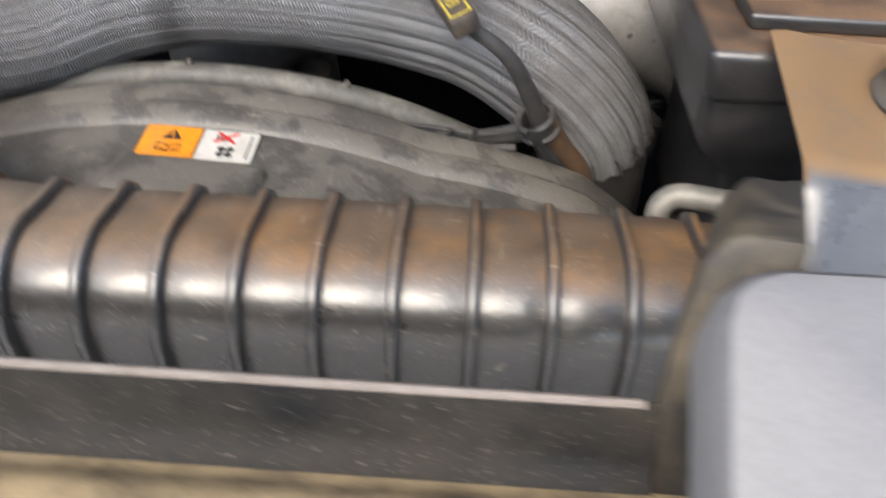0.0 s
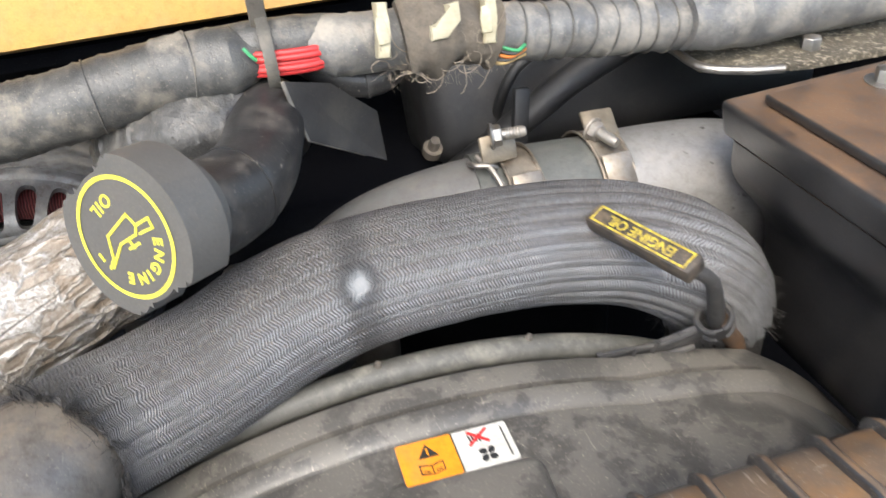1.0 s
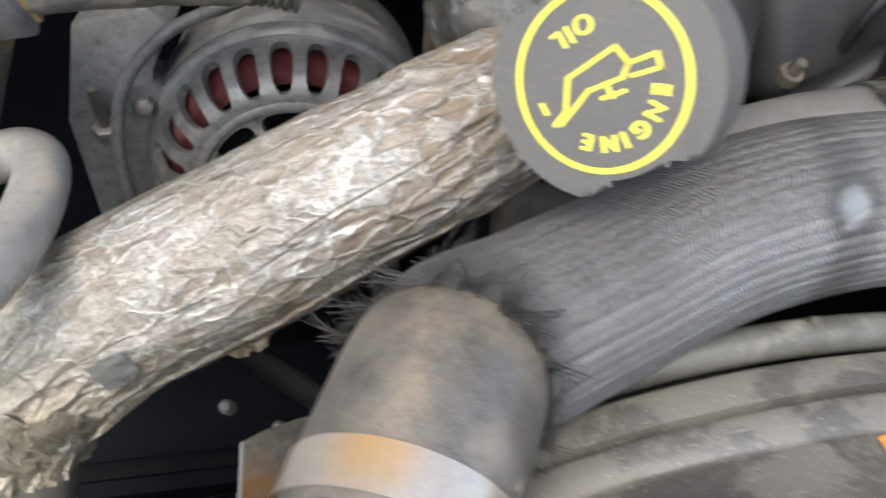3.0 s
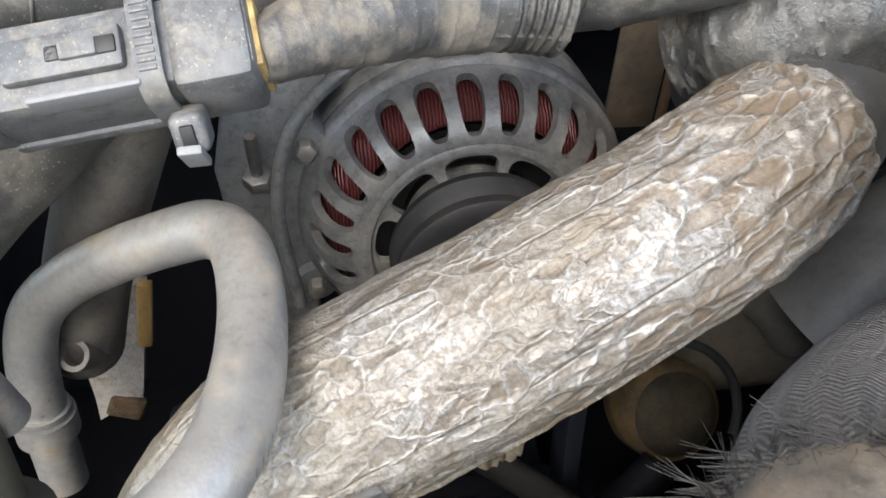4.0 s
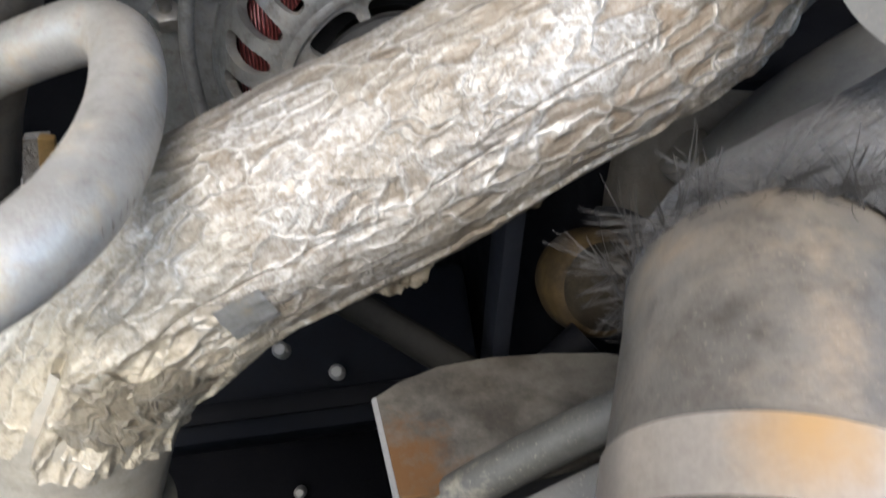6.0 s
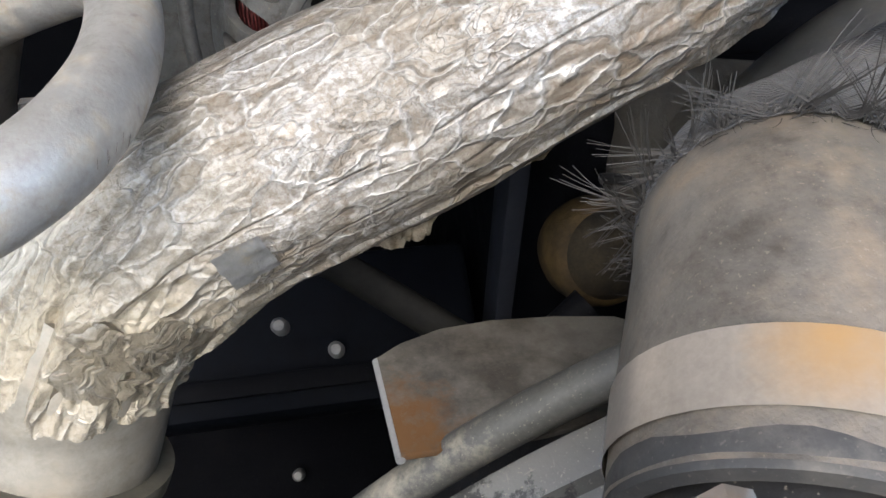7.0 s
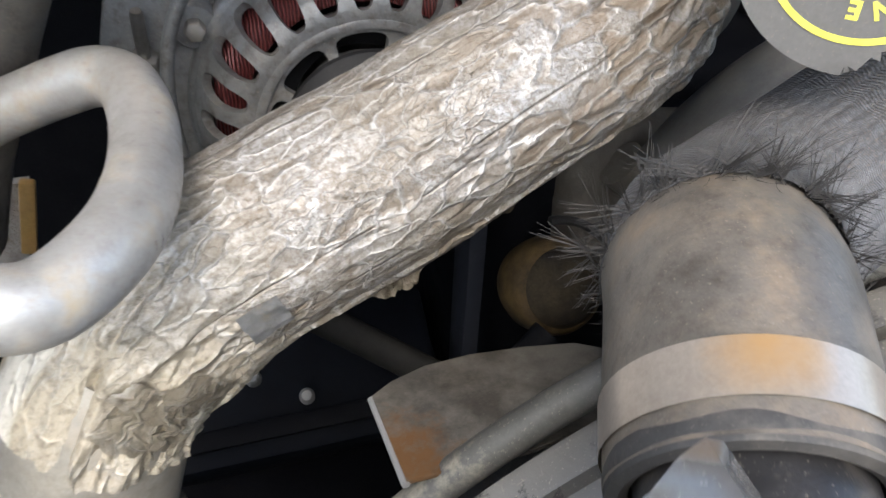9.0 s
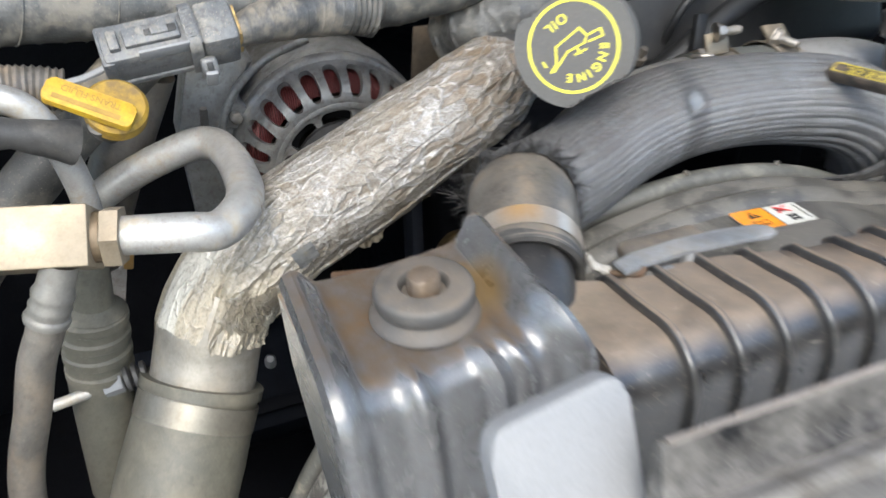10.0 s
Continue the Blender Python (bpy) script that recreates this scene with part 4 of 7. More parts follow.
for letter, a in zip("ENGINE", (139, 119, 98, 80, 64, 42)):
    t = radians(a)
    lettering("letter", letter, 0.0058, ink() @ pose(0.0152 * math.cos(t), 0.0152 * math.sin(t), 0, 0, 0, a - 90), INK_YELLOW, cap_body, 0.00018)
lettering("word", "OIL", 0.0066, ink() @ pose(-0.0012, -0.0142, 0, 0, 0, -4), INK_YELLOW, cap_body, 0.00010, 1.22)


def icon(points):
    """Screen-like icon points (right, down) about the cap's centre, turned to the cap's own axes."""
    out = []
    for x, y in points:
        sx, sy = (x - 1325) / 193 * 0.0236, -(y - 138) / 193 * 0.0236
        out.append((-sx * 0.809 - sy * 0.588, sx * 0.588 - sy * 0.809))
    return out


for line in ([(1226, 230), (1250, 200), (1255, 132), (1356, 68), (1384, 100), (1372, 128), (1300, 156), (1240, 228)],
             [(1384, 100), (1440, 80), (1448, 108), (1392, 124)], [(1340, 146), (1352, 166)], [(1332, 170), (1376, 154)], [(1196, 188), (1206, 206)]):
    part("oil_can_line", strip(icon(line), 0.0010, ink(), 0.0003), INK_YELLOW, cap_body)
part("tube", sweep([CAP_C - CAP_N * 0.022, (-0.185, 0.354, 1.0335), (-0.172, 0.371, 1.0295), (-0.162, 0.392, 1.0290), (-0.155, 0.417, 1.0310), (-0.149, 0.444, 1.029), (-0.145, 0.475, 1.00)], lambda t: 0.0205 - 0.0045 * t, 40, 40), NECK_PLASTIC, filler)
part("weld_seam", sweep([(-0.1735, 0.3690, 1.0300), (-0.1715, 0.3716, 1.0295)], 0.0200, 4, 40), NECK_PLASTIC, filler)

shield = thing("heat_shield", "black sheet metal shield standing behind the filler neck", "shield")
sheet = bmesh.new()
quad = [Vector(p) for p in ((-0.1425, 0.4185, 1.0535), (-0.1357, 0.4173, 1.0225), (-0.0925, 0.4590, 0.9805), (-0.0950, 0.4565, 1.0125), (-0.1195, 0.4370, 1.0410))]
nrm = (quad[1] - quad[0]).cross(quad[3] - quad[0]).normalized() * 0.0010
lo, hi = [sheet.verts.new(p - nrm) for p in quad], [sheet.verts.new(p + nrm) for p in quad]
sheet.faces.new(lo), sheet.faces.new(hi[::-1])
for i in range(5):
    sheet.faces.new((lo[i], lo[(i + 1) % 5], hi[(i + 1) % 5], hi[i]))
part("plate", sheet, BLACK_PLASTIC, shield, smooth=False)
part("bright_edge", sweep([quad[0], (quad[0] + quad[1]) / 2 + Vector((-0.0004, 0, 0)), quad[1]], 0.0011, 8, 8), STEEL, shield, "bare worn steel edge")
part("lower_edge", sweep([quad[1], quad[1].lerp(quad[2], 0.35), quad[1].lerp(quad[2], 0.7)], 0.0006, 8, 6), STEEL, shield, "rubbed lower edge")


# ---- foil-wrapped turbo pipe ----
turbo = thing("turbo_pipe", "turbo pipe wrapped in dirty crinkled silver foil", "pipe")


def smooth(x):
    x = max(0.0, min(1.0, x))
    return x * x * (3 - 2 * x)


def crinkle(t, a, q):
    """Dented cells with creased rims, two lapped seams, a deep diagonal crease and a smooth shoulder at the bend, loose foil at the lower end."""
    s, ca, sa = t * 0.235, math.cos(a), math.sin(a)
    wx, wy = noise.noise(q * 42), noise.noise(q * 42 + Vector((9, 4, 2)))
    (d1, d2, *_), (p1, *_) = noise.voronoi(Vector((s * 62 + 0.8 * wx + 0.3 * a, ca * 3.6 + 0.7 * wy, sa * 3.6 + 0.7 * wx)))
    gap = d2 - d1
    pick = noise.cell(p1 * 9.7)
    rim = max(0.0, 1 - gap / 0.42) ** 1.3
    dent = smooth((gap - 0.08) / 0.25) * smooth((pick + 0.25) * 2.0)
    ridge = 1 - min(1.0, 2.4 * abs(noise.noise(Vector((s * 20 + 0.4 * wy, ca * 3.4 + 0.4 * wx + s * 14, sa * 3.4)))))
    facet = 1 - min(1.0, 2.4 * abs(noise.noise(Vector((s * 48 + 0.6 * wx, ca * 5.0 + 0.4 * wy + s * 20, sa * 5.0 + 4.0)))))
    loose = smooth((0.36 - t) / 0.14)
    upper = smooth((t - 0.72) / 0.12)
    under = smooth((a - 1.75) / 0.3) * smooth((4.6 - a) / 0.5)
    shoulder = loose * smooth((0.62 - 2.4 * max(0.0, t - 0.12) - a) / 0.12 if a < 3.1 else (a - 5.0) / 0.4)
    lap1 = 1.05 + 0.05 * math.sin(9 * t) + 0.03 * wx
    lap2 = 1.86 + 0.10 * math.sin(6 * t + 1) + 0.05 * wy
    step = 0.0006 * smooth((a - lap1) / 0.03) + 0.0012 * smooth((a - lap2) / 0.03) if a < 3.6 else 0.0018 * max(0.0, min(1.0, (6.0 - a) / 2.0))
    line = 0.62 - 2.4 * max(0.0, t - 0.12) + 0.05 * wx
    cut = -0.0022 * loose * math.exp(-((a - line) / 0.045) ** 2) + 0.0010 * loose * math.exp(-((a - line - 0.13) / 0.07) ** 2)
    ends = 0.0012 * max(0, (0.08 - t) / 0.08) * noise.noise(q * 70)
    cells = (0.00034 + 0.0005 * upper + 0.0003 * loose) * (rim - 0.9 * dent) * (1 - 0.85 * shoulder) * (1 - 0.5 * under)
    folds = (0.0010 * under + 0.0008 * upper + 0.0017 * loose * (1 - 0.8 * shoulder)) * (ridge - 0.4) + (0.0002 + 0.0003 * under + 0.0006 * loose * (1 - 0.8 * shoulder)) * (facet - 0.4)
    return step + cut + cells + folds + 0.0012 * noise.noise(q * 17) + 0.0003 * noise.noise(q * 70) * (1 - 0.7 * shoulder) + 0.00010 * noise.noise(q * 200) + ends - 0.0010


FOIL_LINE = [(-0.409, 0.357, 0.893), (-0.404, 0.361, 0.908), (-0.391, 0.367, 0.925), (-0.366, 0.372, 0.944), (-0.335, 0.376, 0.958), (-0.309, 0.379, 0.968), (-0.280, 0.383, 0.982), (-0.255, 0.389, 0.991),
             (-0.230, 0.400, 0.997), (-0.205, 0.415, 1.001)]
foil = sweep(FOIL_LINE, lambda t: 0.0293 + 0.0010 * math.sin(5 * t) - 0.003 * max(0, (t - 0.95) / 0.05) ** 2, 640, 300, True, crinkle)
skin = foil.loops.layers.uv.verify()
torn = []
for f in foil.faces:
    u, v = f.loops[0][skin].uv
    a = (u * 6.2832 + 1.0) % 6.2832 - 1.0
    edge = 0.0128 - 0.0052 * smooth((a - 0.62) / 0.1) + 0.0042 * math.exp(-((a - 0.63) / 0.09) ** 2) - 0.0020 * math.exp(-((a - 0.45) / 0.1) ** 2)
    edge += 0.0016 * noise.noise(Vector((a * 3.0, 1.0, 2.0))) + 0.0006 * noise.noise(Vector((a * 11.0, 3.0, 2.0)))
    if len(f.verts) == 4 and v < edge:
        torn.append(f)
bmesh.ops.delete(foil, geom=torn + [f for f in foil.faces if len(f.verts) > 4][:1], context="FACES")
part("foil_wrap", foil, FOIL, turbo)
part("metal_pipe", sweep([(-0.394, 0.3665, 0.9215), (-0.404, 0.3615, 0.908), (-0.410, 0.358, 0.892), (-0.416, 0.351, 0.877), (-0.424, 0.342, 0.862)], 0.0285, 24, 48), LOWER_PIPE, turbo)
part("rubber_hose", sweep([(-0.4165, 0.3505, 0.876), (-0.423, 0.3435, 0.864), (-0.432, 0.333, 0.848), (-0.445, 0.317, 0.825), (-0.46, 0.30, 0.78), (-0.465, 0.29, 0.70)], lambda t: 0.0315 + 0.0015 * min(1, t * 5), 40, 48), OLIVE_RUBBER, turbo)
part("hose_rim", sweep([(-0.4158, 0.3512, 0.8775), (-0.4182, 0.3486, 0.8725)], 0.0333, 5, 48), OLIVE_RUBBER, turbo)
part("hose_band", sweep([(-0.4195, 0.347, 0.870), (-0.4255, 0.3405, 0.8595)], 0.0328, 5, 48), surface("dull_steel_band", (0.24, 0.22, 0.18), (0.18, 0.165, 0.135), 0.4, 0.5, metal=0.7), turbo)


def foil_leaf(t, a, wide, tall, lift, seed, torn_by=0.35, proud=0.0012):
    """A torn tongue of foil that lies on the bend, with a ragged lower edge standing off."""
    c, side, other, way = tube_at(FOIL_LINE, t, a)
    bm, rows, n = bmesh.new(), [], 15
    for i in range(n):
        row = []
        for j in range(n):
            u, v = j / (n - 1) * 2 - 1, i / (n - 1)
            ragged = 1 + torn_by * noise.noise(Vector((u * 2.1, seed, 0.3)))
            ang = a + u * wide * (1 - 1.3 * torn_by * (1 - v)) + 0.34 * torn_by * noise.noise(Vector((v * 3, seed, 5.0)))
            d = side * math.cos(ang) + other * math.sin(ang)
            puff = lift * v ** 2 * (1 - 0.6 * u * u) + 0.0008 * noise.noise(Vector((u * 2.5 + seed, v * 2.5, 1.7)))
            row.append(bm.verts.new(c + d * (0.0293 + proud + puff) - way * tall * v * ragged + way * tall * 0.3))
        rows.append(row)
    for x, y in zip(rows, rows[1:]):
        for j in range(n - 1):
            bm.faces.new((x[j], x[j + 1], y[j + 1], y[j]))
    uv = bm.loops.layers.uv.new("UVMap")
    spot = {v: ((j / (n - 1)) * wide * 0.32 + seed, 0.045 + tall * i / (n - 1)) for i, row in enumerate(rows) for j, v in enumerate(row)}
    for f in bm.faces:
        for loop in f.loops:
            loop[uv].uv = spot[loop.vert]
    bmesh.ops.solidify(bm, geom=bm.faces[:], thickness=0.0003)
    return bm


rng = random.Random(17)
for k in range(6):
    part("torn_leaf", foil_leaf(0.115 + 0.045 * (k // 2) + rng.uniform(-0.008, 0.008), 0.98 + 0.36 * (k % 3) + 0.02 * k + rng.uniform(-0.1, 0.1), rng.uniform(0.18, 0.34), rng.uniform(0.009, 0.016), rng.uniform(0.0002, 0.0011), 3.1 * k + 0.7), FOIL, turbo)
part("tape_patch", foil_leaf(0.340, 1.16, 0.19, 0.0125, 0.0004, 40.3, 0.04, 0.0021), surface("grey_gauze_tape", (0.235, 0.24, 0.245), (0.185, 0.18, 0.17), 0.5, 0.65, patch=150, dust=(0.26, 0.225, 0.165), dust_lo=0.52, dust_hi=0.68, dust_scale=120, settle=0.0, relief=0.4, speck=0.3), turbo, "grey gauze tape patch")


def foil_flap(t, a, long, out, seed):
    """A torn flap of foil that stands out from the underside of the pipe."""
    c, side, other, way = tube_at(FOIL_LINE, t, a)
    bm, rows, n = bmesh.new(), [], 22
    for i in range(7):
        v, row = i / 6, []
        for j in range(n):
            u = j / (n - 1) * 2 - 1
            reach = out * (1 - 0.85 * u * u) * (1 + 0.5 * noise.noise(Vector((u * 1.6, seed, 0.4))) + 0.25 * noise.noise(Vector((u * 7, seed, 3.4))))
            ang = a + 0.10 * v * noise.noise(Vector((u * 1.7, v, seed)))
            d = side * math.cos(ang) + other * math.sin(ang)
            row.append(bm.verts.new(c + d * (0.0285 + reach * v) + way * (long * u - 0.003 * v) + Vector((0, -0.0012 * v * noise.noise(Vector((u * 4, v * 3, seed + 2))), 0))))
        rows.append(row)
    for x, y in zip(rows, rows[1:]):
        for j in range(n - 1):
            bm.faces.new((x[j], x[j + 1], y[j + 1], y[j]))
    bmesh.ops.solidify(bm, geom=bm.faces[:], thickness=0.0004)
    return bm


FLAP = surface("brown_dirty_foil", (0.17, 0.145, 0.105), (0.07, 0.054, 0.036), 0.45, 0.65, metal=0.25, patch=150, relief=0.7, depth=0.001, grime=0.8)
for k, (t, a, long, out) in enumerate(((0.425, 1.95, 0.009, 0.0028), (0.470, 2.02, 0.008, 0.0055), (0.497, 2.00, 0.008, 0.0062), (0.63, 2.05, 0.009, 0.0022), (0.36, 1.95, 0.008, 0.0022))):
    part("torn_flap", foil_flap(t, a, long, out, 2.3 * k + 0.4), FLAP, turbo)

elbow = thing("turbo_elbow", "dusty black rubber elbow behind the foil pipe", "hose")
part("elbow_tube", sweep([(-0.215, 0.410, 0.999), (-0.200, 0.420, 1.000), (-0.188, 0.436, 1.000), (-0.184, 0.46, 0.995), (-0.184, 0.50, 0.98)], 0.0255, 30, 36, True, lambda t, a, q: 0.0006 * noise.noise(q * 60)), DARK_RUBBER, elbow)


# ---- alternator ----
AX, AZ, AY = -0.297, 0.931, 0.470
alternator = thing("alternator", "cast aluminium alternator with slotted cover and red copper windings", "alternator")
alt_m = frame_of((AX, AY, AZ), (0, -1, 0))


def pierced_ring(profile, count, wide, low, high, power, thickness, turn):
    """A turned ring of (radius, height) pairs, pierced by a row of round-ended holes, with walls of the given thickness."""
    lengths = [0.0]
    for (r0, h0), (r1, h1) in zip(profile, profile[1:]):
        lengths.append(lengths[-1] + math.hypot(r1 - r0, h1 - h0))

    def at(u, v):
        want = v * lengths[-1]
        k = 0
        while k < len(lengths) - 2 and lengths[k + 1] < want:
            k += 1
        w = (want - lengths[k]) / (lengths[k + 1] - lengths[k])
        r = profile[k][0] + (profile[k + 1][0] - profile[k][0]) * w
        h = profile[k][1] + (profile[k + 1][1] - profile[k][1]) * w
        t = 2 * math.pi * u / count
        return (r * math.cos(t), r * math.sin(t), h)

    bm = bmesh.new()
    n, mid, half = 40, (low + high) / 2, (high - low) / 2
    for c in range(count):
        rings = []
        for s in range(5):
            ring = []
            for k in range(n):
                a = 2 * math.pi * k / n
                x, y = math.cos(a), math.sin(a)
                q = (abs(x) ** power + abs(y) ** power) ** (-1 / power)
                hole = (x * q * wide, mid + y * q * half)
                e = 1 / max(abs(x), abs(y))
                edge = (x * e * 0.5, min(1.0, max(0.0, mid + y * e * (1 - mid if y > 0 else mid))))
                w = s / 4
                ring.append(bm.verts.new(at(c + hole[0] + (edge[0] - hole[0]) * w, hole[1] + (edge[1] - hole[1]) * w)))
            rings.append(ring)
        for a, b in zip(rings, rings[1:]):
            for k in range(n):
                bm.faces.new((a[k], a[(k + 1) % n], b[(k + 1) % n], b[k]))
    bmesh.ops.remove_doubles(bm, verts=bm.verts[:], dist=0.00002)
    bmesh.ops.recalc_face_normals(bm, faces=bm.faces[:])
    bmesh.ops.solidify(bm, geom=bm.faces[:], thickness=thickness)
    bmesh.ops.transform(bm, matrix=alt_m @ pose(0, 0, 0, 0, 0, turn), verts=bm.verts[:])
    return bm


COVER = [(0.0450, 0.0035), (0.0500, 0.0038), (0.0545, 0.0026), (0.0585, 0.0000), (0.0620, -0.0045), (0.0645, -0.0100), (0.0668, -0.0160), (0.0690, -0.0200)]
part("front_cover", pierced_ring(COVER, 25, 0.315, 0.15, 0.86, 3.0, 0.0040, 4), CAST_ALU, alternator)
part("cover_rim", lathe([(0.0685, -0.0185), (0.0705, -0.0200), (0.0712, -0.0230), (0.0712, -0.0290), (0.0670, -0.0290)], alt_m, 72), CAST_ALU, alternator)
part("inner_rim", lathe([(0.0415, -0.004), (0.0420, 0.0015), (0.0432, 0.0042), (0.0450, 0.0046), (0.0468, 0.0040), (0.0460, -0.004)], alt_m, 72), CAST_ALU, alternator)
part("spoked_hub", pierced_ring([(0.0150, 0.0025), (0.0240, 0.0020), (0.0300, -0.0005), (0.0360, -0.0020), (0.0425, -0.0020)], 9, 0.415, 0.26, 0.95, 5.0, 0.0040, 12), CAST_ALU, alternator)
part("inner_plate", lathe([(0.016, -0.010), (0.027, -0.0105), (0.0275, -0.0130), (0.016, -0.0130)], alt_m, 48), CAST_ALU, alternator)
part("winding", lathe([(0.049, -0.0100), (0.055, -0.0115), (0.0600, -0.0175), (0.0620, -0.0225), (0.0620, -0.034), (0.049, -0.034)], alt_m, 72), COPPER, alternator, "red copper winding behind the slots")
part("housing", lathe([(0.040, -0.040), (0.069, -0.030), (0.0715, -0.027), (0.0725, -0.030), (0.0725, -0.060), (0.0695, -0.064), (0.0695, -0.11), (0.05, -0.13), (0, -0.13)], alt_m, 72), CAST_ALU, alternator)
part("inner_fan", lathe([(0.028, -0.018), (0.044, -0.012), (0.044, -0.016), (0.028, -0.022)], alt_m, 48), PULLEY_BLACK, alternator)
part("pulley", lathe([(0, 0.0268), (0.030, 0.0265), (0.0350, 0.0262), (0.036, 0.0252), (0.036, 0.021), (0.034, 0.019), (0.036, 0.017), (0.034, 0.015), (0.036, 0.013), (0.034, 0.011), (0.036, 0.009), (0.036, 0.006), (0, 0.006)], alt_m, 64), PULLEY_BLACK, alternator)
for a in (148, 205):
    t = radians(a)
    m = alt_m @ pose(0.0745 * math.cos(t), 0.0745 * math.sin(t), -0.03)
    part("mounting_ear", lathe([(0, -0.02), (0.0085, -0.02), (0.0095, -0.018), (0.0095, 0.008), (0.0085, 0.010), (0.004, 0.010), (0.004, 0.006), (0, 0.006)], m, 24), CAST_ALU, alternator)
    part("ear_bolt", hexagon(0.0042, 0.010, m @ pose(0, 0, 0.006)), STEEL, alternator)
bracket = thing("alternator_bracket", "cast grey alternator bracket bolted beside the housing", "bracket")
part("arm", extrude_outline([(-0.395, 0.84), (-0.372, 0.84), (-0.362, 0.90), (-0.368, 0.95), (-0.358, 0.985), (-0.343, 1.003), (-0.352, 1.012), (-0.385, 1.005), (-0.398, 0.96)], 0.03,
     Matrix(((1, 0, 0, 0), (0, 0, -1, 0.525), (0, 1, 0, 0), (0, 0, 0, 1))), 0.003), CAST_ALU, bracket)
part("stud", lathe([(0, 0), (0.0026, 0), (0.0026, 0.024), (0.002, 0.026), (0, 0.026)], frame_of((-0.381, 0.492, 0.957), (0.05, -0.35, 1)), 16), STEEL, bracket)
part("stud_nut", hexagon(0.0062, 0.006, frame_of((-0.381, 0.492, 0.955), (0.05, -0.35, 1))), STEEL, bracket)
part("belt_guard", sweep([(-0.372, 0.478, 0.90), (-0.374, 0.478, 0.95), (-0.364, 0.478, 0.985), (-0.340, 0.478, 1.008), (-0.31, 0.48, 1.018)], 0.0028, 40, 10), CAST_ALU, bracket)


# ---- air-conditioning line ----
ac = thing("coolant_line", "bent satin aluminium pipe with a brass-coloured hex nut", "pipe")
AC_LINE = [(-0.4342, 0.3180, 0.9946), (-0.4216, 0.3153, 0.9939), (-0.4069, 0.3124, 0.9930), (-0.3940, 0.3148, 0.9897), (-0.3823, 0.3280, 0.9900), (-0.3765, 0.3480, 0.9888), (-0.3752, 0.3715, 0.9868), (-0.3765, 0.3945, 0.9867),
           (-0.3808, 0.4125, 0.9868), (-0.3889, 0.4212, 0.9860), (-0.4000, 0.4258, 0.9820), (-0.4211, 0.4331, 0.9719), (-0.4427, 0.4403, 0.9585), (-0.4592, 0.4445, 0.9430), (-0.4685, 0.4445, 0.9225), (-0.4736, 0.4424, 0.8936), (-0.4778, 0.4403, 0.8520)]
part("pipe", sweep(AC_LINE, lambda t: 0.0086 + 0.0006 * min(1, t * 5) - 0.0002 * t, 150, 32, True, lambda t, a, q: 0.00015 * noise.noise(q * 90)), PIPE_ALU, ac)
part("pipe_collar", sweep([(-0.4738, 0.4424, 0.8925), (-0.4750, 0.4419, 0.8820)], 0.0118, 6, 28), PIPE_ALU, ac)
part("collar_bead", sweep([(-0.4734, 0.4426, 0.8962), (-0.4737, 0.4425, 0.8938)], 0.0106, 6, 28), PIPE_ALU, ac)
rng = random.Random(31)
for k in range(7):
    c, side, other, way = tube_at(AC_LINE, 0.185 + 0.0062 * k, 0)
    ang = 1.65 + rng.uniform(-0.25, 0.25)
    d = side * math.cos(ang) + other * math.sin(ang)
    e = (way * rng.uniform(0.3, 0.7) + d.cross(way)).normalized()
    p = c + d * 0.00918
    part("scratch", sweep([p - e * 0.0012, p, p + e * 0.0012], 0.00006, 4, 4), surface("scratch_dirt", (0.11, 0.095, 0.08), None, 0.7, 0.8, relief=0.02), ac)
nut_axis = Vector((-0.977, 0.2055, 0.056)).normalized()
nut_at = Vector((-0.4332, 0.3178, 0.99453))
nut_m = frame_of(nut_at, nut_axis, (0.130, 0.369, 0.920))
part("hex_nut", hexagon(0.0137, 0.0078, nut_m, 0.0008), ZINC, ac)
part("nut_collar", lathe([(0.0100, 0.0070), (0.0112, 0.0080), (0.0112, 0.0125), (0.0, 0.0125)], nut_m, 28), surface("browned_zinc_collar", (0.20, 0.15, 0.095), (0.13, 0.095, 0.06), 0.45, 0.6, metal=0.5), ac)
part("valve_block", block((0.0270, 0.0262, 0.075), frame_of(nut_at + nut_axis * 0.0487, nut_axis, (0.166, 0.570, 0.805)), 0.0011), ZINC, ac)


# ---- hoses and pipes on the left ----
left_hose = thing("service_hose", "dusty grey rubber hose with a crimped ferrule hanging beside the pipe", "hose")
part("hose_tube", sweep([(-0.4690, 0.312, 0.9690), (-0.4715, 0.312, 0.9640), (-0.4740, 0.312, 0.9580), (-0.481, 0.312, 0.944), (-0.489, 0.311, 0.920), (-0.504, 0.308, 0.874), (-0.512, 0.30, 0.80)], 0.0080, 40, 28), RUBBER, left_hose)
part("ferrule", lathe([(0.0080, -0.0030), (0.0092, -0.0026), (0.0097, 0.0), (0.0092, 0.0010), (0.0084, 0.0016), (0.0086, 0.0040), (0.0090, 0.0060), (0.0082, 0.0078), (0.0086, 0.0105), (0.0090, 0.0125), (0.0078, 0.0150), (0.0076, 0.028)], frame_of((-0.4708, 0.312, 0.9660), (0.42, 0.02, 0.90)), 32), surface("dull_crimped_steel", (0.21, 0.20, 0.18), (0.15, 0.142, 0.125), 0.45, 0.6, metal=0.4, dust=(0.26, 0.24, 0.20), dust_lo=0.5, dust_hi=0.75, relief=0.3), left_hose, "dull crimped steel ferrule")
mid_hose = thing("heater_hose", "dark ribbed connector hose behind the fitting", "hose")
